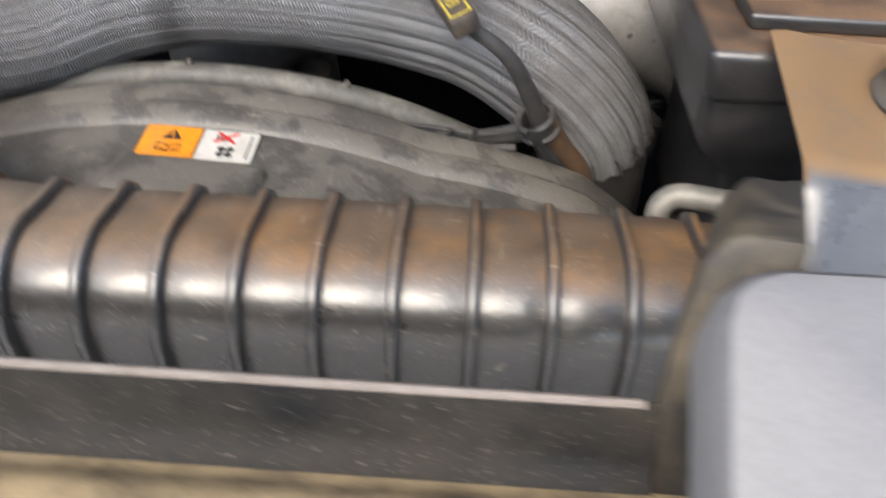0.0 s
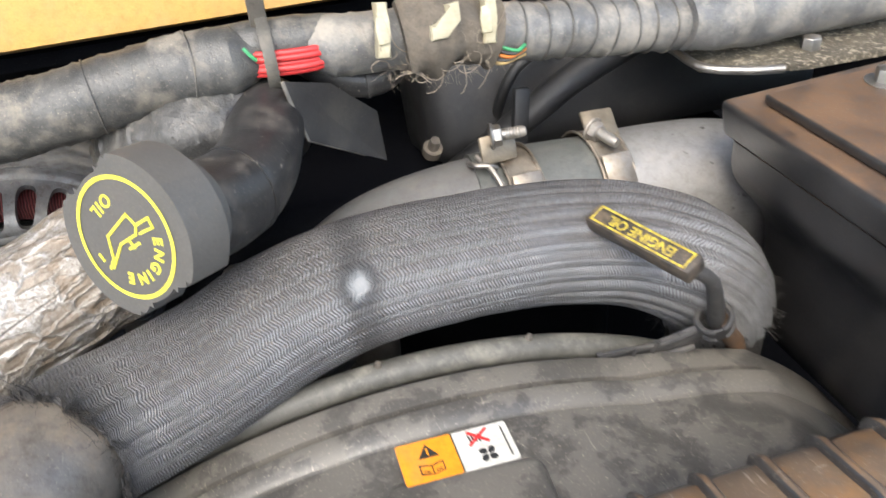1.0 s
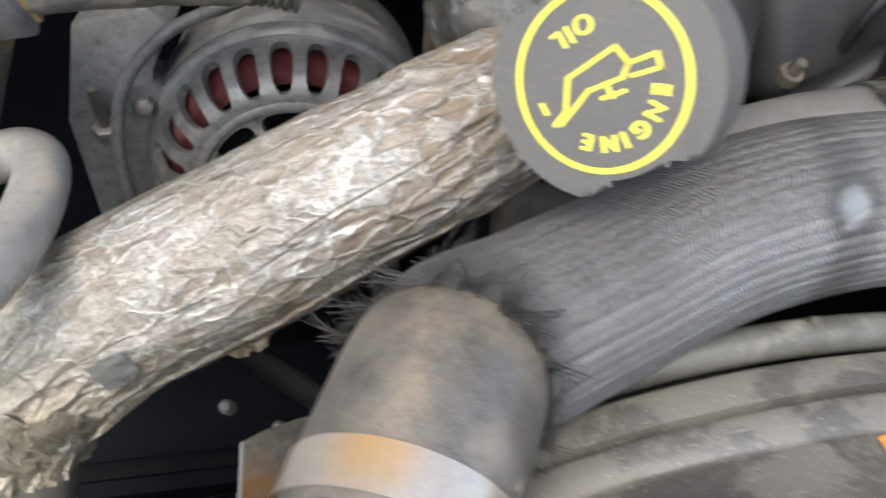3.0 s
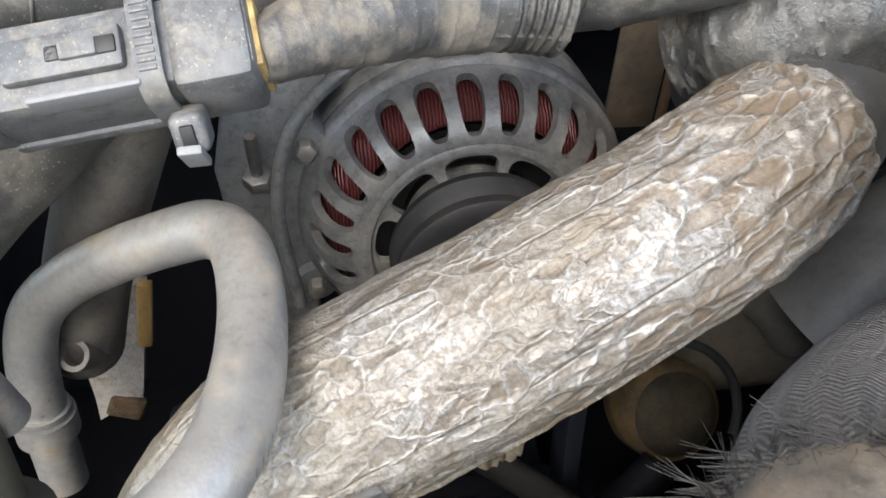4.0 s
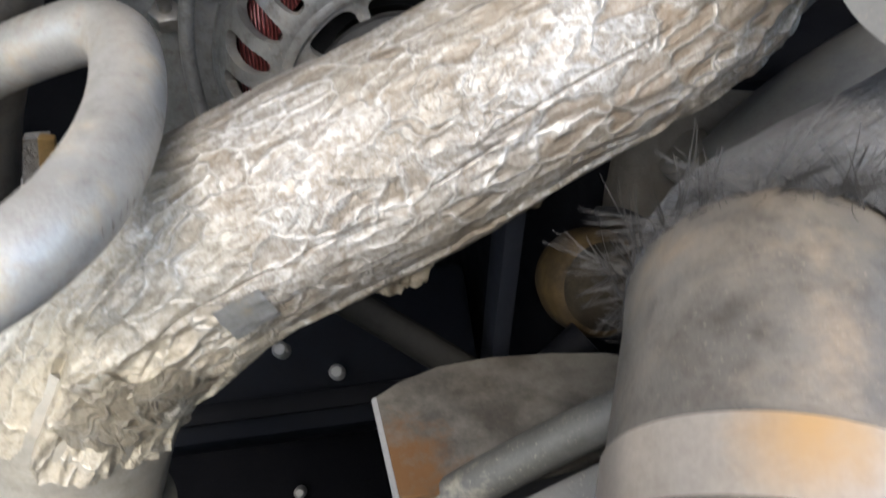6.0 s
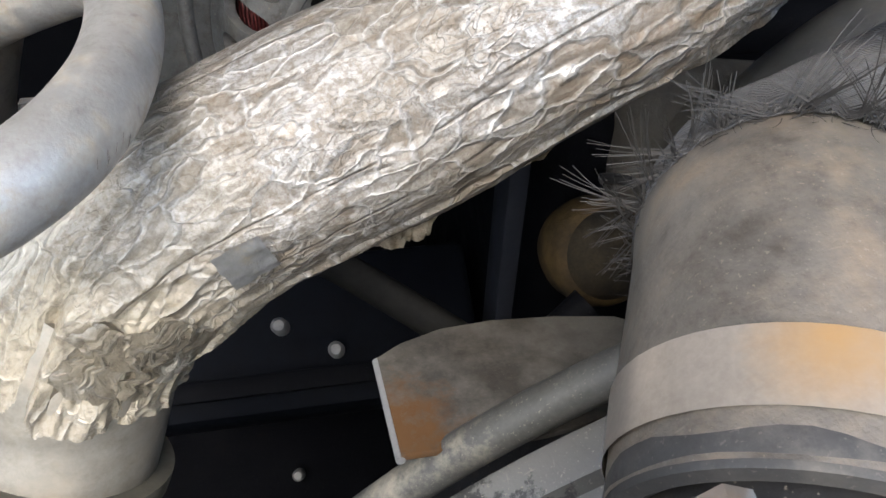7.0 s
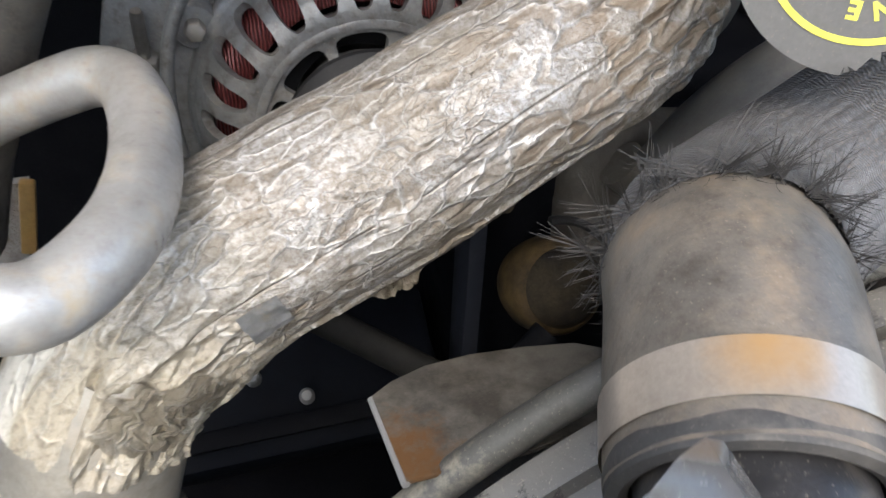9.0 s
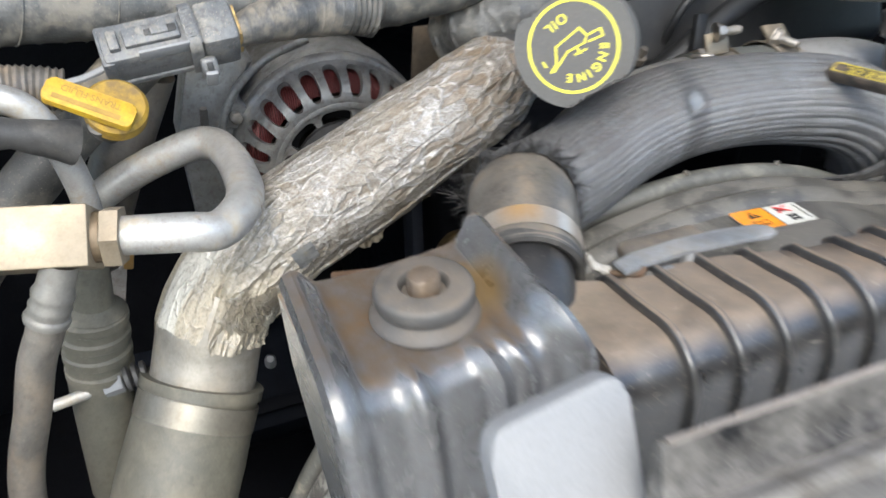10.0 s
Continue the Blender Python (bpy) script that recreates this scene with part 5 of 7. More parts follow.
part("hose_tube", sweep([(-0.456, 0.372, 0.968), (-0.460, 0.372, 0.93), (-0.468, 0.372, 0.88), (-0.475, 0.37, 0.80)], lambda t: 0.0105 if t < 0.25 else 0.0165, 40, 24), OLIVE_RUBBER, mid_hose)
for k in range(4):
    z = 0.925 - 0.011 * k
    part("hose_rib", lathe([(0.0155, 0), (0.0178, 0.002), (0.0178, 0.006), (0.0155, 0.008)], frame_of((-0.4625 - 0.0014 * k, 0.372, z - 0.008), (0.12, 0, 1)), 28), OLIVE_RUBBER, mid_hose)
sensor = thing("clamp_screw", "translucent plastic capped clamp screw beside the lower hose", "screw")
part("shaft", sweep([(-0.492, 0.358, 0.880), (-0.478, 0.359, 0.8815), (-0.464, 0.360, 0.883)], 0.0032, 8, 14), PIPE_ALU, sensor)
part("cap", hexagon(0.0068, 0.010, frame_of((-0.466, 0.360, 0.883), (1, 0.05, 0.1))), PALE_PLASTIC, sensor)
for k in range(3):
    part("screw_thread", lathe([(0.005, 0), (0.0075, 0.001), (0.0075, 0.003), (0.005, 0.004)], frame_of((-0.4555 + 0.0045 * k, 0.3605, 0.884), (1, 0.05, 0.1)), 20), DARK_RUBBER, sensor)
vert = thing("suction_pipe", "satin aluminium pipe rising behind the fitting", "pipe")
part("tube", sweep([(-0.450, 0.385, 0.955), (-0.4500, 0.376, 0.990), (-0.4530, 0.374, 1.012), (-0.4575, 0.373, 1.029), (-0.466, 0.373, 1.040), (-0.480, 0.374, 1.045)], 0.0066, 40, 20), PIPE_ALU, vert)
cor = thing("corrugated_conduit", "grey corrugated plastic conduit beside the yellow dipstick", "conduit")
part("conduit", sweep([(-0.56, 0.395, 1.043), (-0.50, 0.402, 1.041), (-0.465, 0.404, 1.0365), (-0.4475, 0.404, 1.032)], 0.0100, 160, 24, True, lambda t, a, q: 0.0006 * math.sin(t * 230)), RUBBER, cor)
wrap = thing("taped_wire_bundle", "dark taped wire bundle beside the suction pipe", "wiring")
part("tape", sweep([(-0.56, 0.352, 1.042), (-0.49, 0.358, 1.036), (-0.462, 0.362, 1.028), (-0.446, 0.366, 1.020)], lambda t: 0.0085 + 0.0015 * math.sin(14 * t), 50, 18, True, lambda t, a, q: 0.001 * noise.noise(q * 120)), DARK_RUBBER, wrap)
big = thing("coolant_pipe", "dark grey rubber coolant pipe behind the bent aluminium line", "hose")
part("tube", sweep([(-0.408, 0.455, 1.02), (-0.4255, 0.458, 0.985), (-0.4445, 0.462, 0.945), (-0.457, 0.465, 0.912), (-0.462, 0.466, 0.896)], lambda t: 0.0158 - 0.005 * max(0, (t - 0.93) / 0.07) ** 2, 60, 28), RUBBER, big)
breather = thing("breather_hose", "dusty black rubber hose slanting under the wiring connector", "hose")
part("hose_tube", sweep([(-0.398, 0.452, 1.036), (-0.420, 0.440, 1.024), (-0.440, 0.434, 1.009), (-0.460, 0.430, 0.993), (-0.490, 0.424, 0.966), (-0.530, 0.42, 0.92)], 0.0145, 50, 28, True, lambda t, a, q: 0.0006 * noise.noise(q * 60)), surface("dusty_black_hose", (0.040, 0.039, 0.036), (0.064, 0.060, 0.054), 0.42, 0.6, dust=(0.175, 0.155, 0.12), dust_lo=0.48, dust_hi=0.64, settle=0.4, speck=0.9, relief=0.5), breather)
part("hose_seam", sweep([(-0.420, 0.4275, 1.0170), (-0.440, 0.4215, 1.0020), (-0.460, 0.4175, 0.9860), (-0.490, 0.4115, 0.9590)], 0.0008, 40, 6), DARK_RUBBER, breather)
drain = thing("drain_nipple", "small open grey rubber nipple under the pipe", "nipple")
part("nipple", lathe([(0.0035, -0.02), (0.0055, -0.02), (0.0062, -0.002), (0.0062, 0.003), (0.0042, 0.003), (0.0042, -0.01), (0, -0.01)], frame_of((-0.4545, 0.4475, 0.916), (-0.2, -0.7, 0.7)), 24), RUBBER, drain)
rag = thing("crumpled_insulation", "crumpled whitish insulation scrap deep in the bay", "insulation")
wool = extrude_outline([(-0.4390, 0.905), (-0.4430, 0.892), (-0.4500, 0.866), (-0.4555, 0.845), (-0.4590, 0.832), (-0.4660, 0.8345), (-0.4760, 0.824), (-0.4830, 0.820), (-0.4805, 0.838), (-0.4795, 0.856), (-0.4690, 0.866), (-0.4560, 0.882), (-0.4490, 0.905)], 0.006, Matrix(((1, 0, 0, 0), (0, 0, 1, 0.499), (0, 1, 0, 0), (0, 0, 0, 1))), 0.0015)
part("scrap", wool, surface("whitish_wool", (0.46, 0.42, 0.37), (0.36, 0.32, 0.27), 0.85, 0.95, patch=90, relief=0.9, depth=0.003, grime=0.5, dust=(0.2, 0.15, 0.09), dust_lo=0.55, dust_hi=0.68, dust_scale=70, settle=0.0), rag)
part("ochre_backing", block((0.0065, 0.005, 0.038), pose(-0.4438, 0.4985, 0.8875, 0, 14, 0), 0.001), OCHRE, rag)
part("ochre_foot", block((0.018, 0.006, 0.016), pose(-0.4685, 0.5005, 0.8265, 0, 28, 0), 0.0028, 3), surface("brown_stained_wool", (0.13, 0.080, 0.036), (0.022, 0.016, 0.011), 0.8, 0.9, patch=120, relief=0.8, depth=0.002), rag, "brown stained foot")

dip = thing("transmission_dipstick", "worn yellow plastic transmission dipstick handle", "dipstick")
ya, yb = Vector((-0.4490, 0.3440, 1.0520)), Vector((-0.4140, 0.3320, 1.0350))
yx = (yb - ya).normalized()
yz = (Vector((0.0, -0.6, 0.8)) - yx * Vector((0.0, -0.6, 0.8)).dot(yx)).normalized()
dip_m = Matrix((yx, yz.cross(yx), yz)).transposed().to_4x4()
dip_m.translation = (ya + yb) / 2
part("hub", lathe([(0, -0.007), (0.011, -0.007), (0.0130, -0.0055), (0.0130, 0.001), (0.0115, 0.0025), (0, 0.0025)], dip_m @ pose(0.0055, 0.0058, -0.002), 36), surface("brown_stained_yellow", (0.36, 0.22, 0.014), (0.20, 0.12, 0.012), 0.5, 0.65, dust=(0.13, 0.085, 0.035), dust_lo=0.44, dust_hi=0.62, settle=0.2, dust_scale=90, grime=0.75), dip, "brown stained hub")
grip = part("grip", extrude_outline(rounded(0.0360, 0.0112, 0.0026), 0.004, dip_m @ pose(-0.0030, 0, 0.0022), 0.001), YELLOW, dip)
lettering("word", "TRANS FLUID", 0.0040, dip_m @ pose(-0.0030, 0.0022, 0.0062, 0, 0, 180), INK_BROWN, grip)
part("worn_line", strip([(-0.016, -0.0026), (0.009, -0.0026)], 0.0022, dip_m @ pose(0, 0, 0.0062), 0.0002), INK_BROWN, grip)
part("tube", sweep([(-0.4325, 0.3375, 1.038), (-0.4315, 0.345, 1.032), (-0.4305, 0.356, 1.027), (-0.430, 0.37, 1.02)], 0.0045, 24, 18), DARK_RUBBER, dip)

# connector with its tie
plug = thing("wiring_connector", "dusty grey plastic wiring connector strapped with a cable tie", "connector")
conn_axis = Vector((1.0, 0.02, 0.09)).normalized()
conn_m = frame_of((-0.3945, 0.3985, 1.0500), conn_axis, (0, -0.66, 0.75))
part("shell", block((0.020, 0.0215, 0.064), conn_m, 0.0022), GREY_PLASTIC, plug)
part("socket", block((0.0235, 0.0235, 0.018), conn_m @ pose(0, 0, 0.0225), 0.0025), GREY_PLASTIC, plug)
latch = part("latch", block((0.010, 0.0035, 0.026), conn_m @ pose(0, 0.0115, -0.008), 0.0012), GREY_PLASTIC, plug)
part("latch_slot", block((0.0040, 0.0015, 0.0048), conn_m @ pose(0, 0.0131, 0.0015), 0.0004), INK_BLACK, latch)
part("latch_slot", block((0.0034, 0.0015, 0.0030), conn_m @ pose(0, 0.0131, -0.0095), 0.0004), DARK_TAPE, latch)
part("latch_bar", block((0.0042, 0.0022, 0.0080), conn_m @ pose(0, 0.0133, -0.0040), 0.0006), GREY_PLASTIC, latch, "pale worn latch bar")
part("latch_end", block((0.0105, 0.0040, 0.0050), conn_m @ pose(0, 0.0115, -0.0255), 0.0010), GREY_PLASTIC, plug)
part("guide_wall", block((0.0016, 0.0075, 0.024), conn_m @ pose(-0.0098, 0.0105, -0.004), 0.0006), PALE_PLASTIC, plug, "pale scuffed guide wall")
part("guide_wall", block((0.0016, 0.0040, 0.040), conn_m @ pose(0.0105, 0.0045, -0.010), 0.0006), GREY_PLASTIC, plug)
part("shell_step", block((0.0215, 0.0180, 0.006), conn_m @ pose(0, 0.0005, -0.0300), 0.0015), GREY_PLASTIC, plug)
part("rail", block((0.0225, 0.004, 0.050), conn_m @ pose(0, -0.0095, -0.004), 0.0012), GREY_PLASTIC, plug)
STRAW = surface("straw_dirt", (0.42, 0.3, 0.12), (0.12, 0.08, 0.04), 0.8, 0.9, patch=220)
part("wire_mouth", block((0.017, 0.017, 0.003), conn_m @ pose(0, 0, 0.0318), 0.0005), STRAW, plug)

def flat_band(loop, centre, axis, width, thick):
    """A closed flat strap through the loop's points; its width runs along the axis."""
    bm = bmesh.new()
    axis, rows = Vector(axis).normalized(), []
    for p in loop:
        out = Vector(p) - Vector(centre)
        out = (out - axis * out.dot(axis)).normalized()
        rows.append([bm.verts.new(Vector(p) + axis * s * width / 2 + out * d * thick) for s, d in ((-1, 0), (-1, 0.8), (-0.7, 1), (0.7, 1), (1, 0.8), (1, 0))])
    n = len(rows)
    for i in range(n):
        a, b = rows[i], rows[(i + 1) % n]
        for k in range(6):
            bm.faces.new((a[k], a[(k + 1) % 6], b[(k + 1) % 6], b[k]))
    return bm


tie = thing("cable_tie", "dusty grey cable tie round the connector", "cable tie")
corners = rounded(0.0250, 0.0262, 0.006, 6)
part("strap", flat_band([conn_m @ Vector((x, y, 0.0100)) for x, y in corners], conn_m @ Vector((0, 0, 0.010)), conn_axis, 0.0058, 0.0014), GREY_PLASTIC, tie)
for k in range(9):
    part("strap_tooth", block((0.0012, 0.0008, 0.0040), conn_m @ pose(-0.0075 + 0.0019 * k, 0.01435, 0.0100), 0.0002), GREY_PLASTIC, tie)
head = part("tie_head", block((0.0095, 0.0105, 0.0078), frame_of((-0.3795, 0.3855, 1.0402), conn_axis, (0, -1, 0.2)), 0.0018, 3), GREY_PLASTIC, tie)
part("head_slot", block((0.0050, 0.0020, 0.0030), frame_of((-0.3795, 0.3802, 1.0414), conn_axis, (0, -1, 0.2)), 0.0004), INK_BLACK, head)
part("tie_tail", block((0.0055, 0.012, 0.0022), frame_of((-0.3795, 0.381, 1.0357), (0, 1, 1), (0, -1, 0)), 0.0006), PALE_PLASTIC, tie)
twig = thing("loose_wire", "stiff pale wire ending beside the connector", "wire")
part("wire", sweep([(-0.425, 0.397, 1.043), (-0.437, 0.397, 1.039), (-0.449, 0.397, 1.0375), (-0.455, 0.397, 1.038)], 0.0018, 16, 8), PALE_PLASTIC, twig)

# ---- wiring harness across the top ----
harness = thing("wiring_harness", "wiring harness wrapped in dusty grey cloth tape", "wiring")


def wraps(t, a, q):
    s = (t * 46 + a / 6.283) % 1.0
    return 0.0007 * (1 if s > 0.86 else 0) + 0.0013 * noise.noise(q * 55) + 0.0004 * noise.noise(q * 220)


LOOM = [(-0.66, 0.43, 1.078), (-0.56, 0.434, 1.072), (-0.47, 0.436, 1.066), (-0.37, 0.438, 1.058), (-0.30, 0.440, 1.050), (-0.25, 0.440, 1.050), (-0.20, 0.440, 1.0575), (-0.148, 0.440, 1.060)]
part("taped_loom", sweep(LOOM,
                         lambda t: 0.0195 - 0.0035 * t - 0.006 * max(0, (t - 0.975) / 0.025), 260, 28, True, wraps), TAPE, harness)
LOOM_END = [(-0.127, 0.440, 1.059), (-0.09, 0.440, 1.056), (-0.04, 0.440, 1.0515), (0.03, 0.440, 1.042), (0.10, 0.442, 1.036), (0.22, 0.445, 1.036)]
part("taped_loom", sweep(LOOM_END, lambda t: 0.0150 - 0.001 * t - 0.005 * max(0, (0.03 - t) / 0.03), 180, 28, True, wraps), PALE_TAPE, harness)
for k in range(5):
    off = Vector((0, -0.0082 - 0.0010 * (k % 2), 0.0042 - 0.0021 * k - (0.0008 if k > 1 else 0)))
    part("exposed_wire", sweep([Vector((-0.157, 0.443, 1.0590)) + off, Vector((-0.148, 0.4375, 1.0592)) + off, Vector((-0.125, 0.4370, 1.0582)) + off * 0.97, Vector((-0.111, 0.444, 1.0580)) + off * 0.8], 0.0017, 16, 10), WIRE_RED, harness, "bare red wire")
part("exposed_wire", sweep([(-0.1560, 0.4262, 1.0690), (-0.1535, 0.4245, 1.0655), (-0.1515, 0.4250, 1.0630)], 0.0009, 8, 8), WIRE_GREEN, harness, "bare green wire")
part("tape_bridge", sweep([(-0.165, 0.443, 1.0625), (-0.14, 0.4425, 1.0635), (-0.115, 0.443, 1.0610)], 0.0118, 20, 20, True, lambda t, a, q: 0.001 * noise.noise(q * 120)), TAPE, harness)
for k, t in enumerate((0.10, 0.19, 0.30, 0.385, 0.47, 0.56, 0.66, 0.75, 0.85, 0.93)):
    c, side, other, way = tube_at(LOOM, t, 0)
    r = 0.0195 - 0.0035 * t + 0.0004
    lean = 0.25 + 0.1 * math.sin(7 * k)
    loop = [c + (side * math.cos(a) + other * math.sin(a)) * (r + 0.0013 * noise.noise((c + (side * math.cos(a) + other * math.sin(a)) * r) * 55)) + way * r * lean * math.cos(a - 0.8) for a in [2 * math.pi * m / 36 for m in range(37)]]
    part("tape_edge", sweep(loop, 0.00045, 110, 6), TAN_TAPE, harness)
for k in range(8):
    c, side, other, way = tube_at(LOOM_END, 0.305 + 0.036 * k, 0)
    lean = 0.10 + 0.12 * math.sin(5 * k)
    loop = [c + (side * math.cos(a) + other * math.sin(a)) * (0.0150 + 0.0013 * noise.noise((c + (side * math.cos(a) + other * math.sin(a)) * 0.015) * 55)) + way * 0.015 * lean * math.cos(a - 0.8) for a in [2 * math.pi * m / 36 for m in range(37)]]
    part("tape_edge", sweep(loop, 0.0006, 110, 6), TAPE, harness)
part("harness_tie", flat_band([Vector((-0.1455, 0.440 + 0.0172 * math.cos(a), 1.060 + 0.0172 * math.sin(a))) for a in [2 * math.pi * k / 40 for k in range(41)]], Vector((-0.1455, 0.440, 1.060)), Vector((1, 0, 0)), 0.0056, 0.0013), surface("dusty_tie_plastic", (0.060, 0.057, 0.050), (0.092, 0.085, 0.072), 0.5, 0.65, dust=(0.16, 0.14, 0.11), dust_lo=0.5, dust_hi=0.7), harness)
for k in range(15):
    a = radians(168 + 4.4 * k)
    part("tie_tooth", block((0.0040, 0.0007, 0.0006), pose(-0.1455, 0.440 + 0.0181 * math.cos(a), 1.060 + 0.0181 * math.sin(a), math.degrees(a), 0, 0), 0.0002), DARK_RUBBER, harness)
part("tie_end", block((0.008, 0.004, 0.03), pose(-0.1465, 0.437, 1.088, 10, 0, 0), 0.001), RUBBER, harness)
part("wide_sleeve", sweep([(0.074, 0.437, 1.0390), (0.10, 0.437, 1.0370), (0.15, 0.438, 1.036), (0.24, 0.440, 1.036)], lambda t: 0.0155 + 0.0025 * min(1, t * 8), 90, 30, True, wraps), PALE_TAPE, harness, "wide dusty grey sleeve")
STRAW_FIBRE = surface("straw_fibre", (0.27, 0.225, 0.17), (0.14, 0.115, 0.09), 0.8, 0.9, patch=200)
clips = thing("harness_clip_cluster", "frayed wire joint with pale plastic clips on the harness", "connector")
part("joint", sweep([(-0.082, 0.432, 1.058), (-0.060, 0.430, 1.060), (-0.038, 0.432, 1.054)], lambda t: 0.0185 + 0.003 * math.sin(6 * t), 50, 30, True, lambda t, a, q: 0.003 * noise.noise(q * 110)), surface("dirty_felt", (0.065, 0.056, 0.046), (0.135, 0.112, 0.084), 0.85, 0.95, relief=0.6), clips)
for x, z in ((-0.0940, 1.0680), (-0.0425, 1.0660)):
    part("pale_clip", extrude_outline([(-0.0030, -0.0125), (0.0034, -0.0125), (0.0026, -0.002), (0.0032, 0.004), (0.0028, 0.012), (-0.0028, 0.012), (-0.0024, 0.001)], 0.0070, pose(x, 0.4230, z, 75, 6, 0), 0.0010), WIRE_PALE, clips)
part("bent_tab", extrude_outline([(-0.0070, -0.0050), (-0.0010, -0.0052), (0.0050, -0.0005), (0.0056, 0.0060), (0.0010, 0.0058), (-0.0006, 0.0012), (-0.0062, 0.0)], 0.0050, pose(-0.0650, 0.4155, 1.0685, 68, 0, 8) @ Matrix.Diagonal((1.35, 1.35, 1.0, 1.0)), 0.0012), WIRE_PALE, clips)
threads = bmesh.new()
fray(threads, (-0.060, 0.424, 1.052), (0, -1, -0.4), 0.015, 130, 0.010, 0.5, rng)
fray(threads, (-0.088, 0.424, 1.046), (0, -0.6, -1.0), 0.005, 50, 0.008, 0.3, rng)
fray(threads, (-0.041, 0.424, 1.045), (0, -0.6, -1.0), 0.004, 40, 0.008, 0.3, rng)
tagged(part("loose_threads", threads, STRAW_FIBRE, clips), kind="stuff")
for k in range(26):
    p = Vector((-0.092 + 0.0021 * k + rng.uniform(-0.003, 0.003), 0.4150 + rng.uniform(-0.002, 0.003), 1.0500 + rng.uniform(-0.007, 0.010)))
    way, spin, curl = rng.uniform(0, 6.28), rng.uniform(-1.3, 1.3), []
    for _ in range(9):
        curl.append(p.copy())
        p += Vector((math.cos(way), 0.25 * math.sin(2 * way), math.sin(way))) * 0.0020
        way += spin * 0.45 + rng.uniform(-0.35, 0.35)
    part("curled_thread", sweep(curl, 0.00022, 28, 5), STRAW_FIBRE, clips)
for k in range(5):
    part("joint_wire", sweep([(-0.046 + 0.002 * k, 0.4215, 1.0460 + 0.0012 * k), (-0.036 + 0.002 * k, 0.4195, 1.0420 + 0.0013 * k), (-0.022, 0.4235, 1.0430 + 0.0012 * k)], 0.0009, 12, 8), (STRAW, DARK_RUBBER, surface("orange_wire_insulation", (0.55, 0.17, 0.02), None, 0.45, 0.55, relief=0.03), DARK_RUBBER, WIRE_GREEN)[k], clips)
for k, (x, z, turn) in enumerate(((-0.0945, 1.0690, 6), (-0.0440, 1.0660, -12))):
    part("clip_tab", extrude_outline([(-0.0026, -0.006), (0.0026, -0.006), (0.0030, 0.001), (0.0016, 0.0065), (-0.0020, 0.0060), (-0.0030, 0.001)], 0.0024, pose(x, 0.4175, z, 70, 0, turn), 0.0005), WIRE_PALE, clips)
by_pass = thing("bypass_hose", "short black rubber hose looping under the harness", "hose")
part("hose_tube", sweep([(-0.130, 0.458, 1.050), (-0.116, 0.452, 1.040), (-0.103, 0.4495, 1.0345), (-0.090, 0.450, 1.0350), (-0.081, 0.456, 1.0430), (-0.078, 0.468, 1.055)], 0.0088, 40, 20), NECK_PLASTIC, by_pass)
part("hose_ring", sweep([(-0.1005, 0.4493, 1.0340), (-0.0985, 0.4494, 1.0340)], 0.0096, 6, 24), DARK_RUBBER, by_pass)
tube2 = thing("split_loom_end", "cut end of corrugated conduit under the harness", "conduit")
part("tape_sleeve", sweep([(-0.364, 0.398, 1.0515), (-0.347, 0.406, 1.0525), (-0.326, 0.416, 1.0525), (-0.308, 0.4215, 1.0502), (-0.298, 0.423, 1.0490)], lambda t: 0.0072 + 0.0062 * min(1, t * 2.2), 120, 28, True, lambda t, a, q: 0.0010 * noise.noise(q * 60) + 0.0005 * noise.noise(q * 170) + 0.00025 * (1 if (t * 11 + a / 6.283) % 1 > 0.85 else 0)), TAN_TAPE, tube2)
part("corrugated_end", sweep([(-0.300, 0.4227, 1.0493), (-0.292, 0.4235, 1.0478), (-0.283, 0.424, 1.0452)], 0.0134, 80, 28, True, lambda t, a, q: 0.0006 * math.sin(t * 34) + 0.0004 * noise.noise(q * 60)), DARK_TAPE, tube2, "glossy black corrugated end")
part("split_edge", sweep([(-0.304, 0.4105, 1.0450), (-0.294, 0.4115, 1.0435), (-0.283, 0.4122, 1.0410)], 0.0009, 12, 6), TAPE, tube2)
bund = thing("taped_branch", "crumpled black taped branch over the foil pipe's end", "wiring")
part("branch", sweep([(-0.222, 0.462, 1.014), (-0.214, 0.452, 1.020), (-0.204, 0.442, 1.024), (-0.190, 0.436, 1.028), (-0.172, 0.438, 1.030), (-0.155, 0.45, 1.02)], lambda t: 0.0205 + 0.003 * math.sin(3.1 * t), 130, 44, True, lambda t, a, q: 0.003 * noise.noise(q * 60) + 0.0016 * max(0.0, 1 - abs(noise.noise(Vector((q.x * 60, q.y * 150, q.z * 150)))) * 5)), surface("crumpled_grey_tape", (0.040, 0.040, 0.040), (0.078, 0.076, 0.071), 0.28, 0.45, dust=(0.18, 0.165, 0.138), dust_lo=0.50, dust_hi=0.68, settle=0.1, relief=0.7, depth=0.0012, speck=0.6), bund)
part("tape_wrap", sweep([(-0.2165, 0.4555, 1.0185), (-0.2120, 0.4505, 1.0205)], 0.0226, 8, 40, False, lambda t, a, q: 0.0028 * noise.noise(q * 60)), DARK_TAPE, bund)
lump = thing("rust_bracket", "rust-stained steel bracket behind the foil pipe", "bracket")
part("plate", block((0.022, 0.003, 0.052), pose(-0.2225, 0.500, 0.984, 0, 4, 0), 0.001), surface("brown_black_sheet", (0.085, 0.062, 0.038), (0.040, 0.032, 0.023), 0.6, 0.8, patch=70, grime=0.8), lump)
part("rusty_edge", block((0.0036, 0.004, 0.050), pose(-0.2085, 0.4985, 0.984, 0, 4, 0), 0.0010), RUSTY_STEEL, lump, "orange rusty edge")

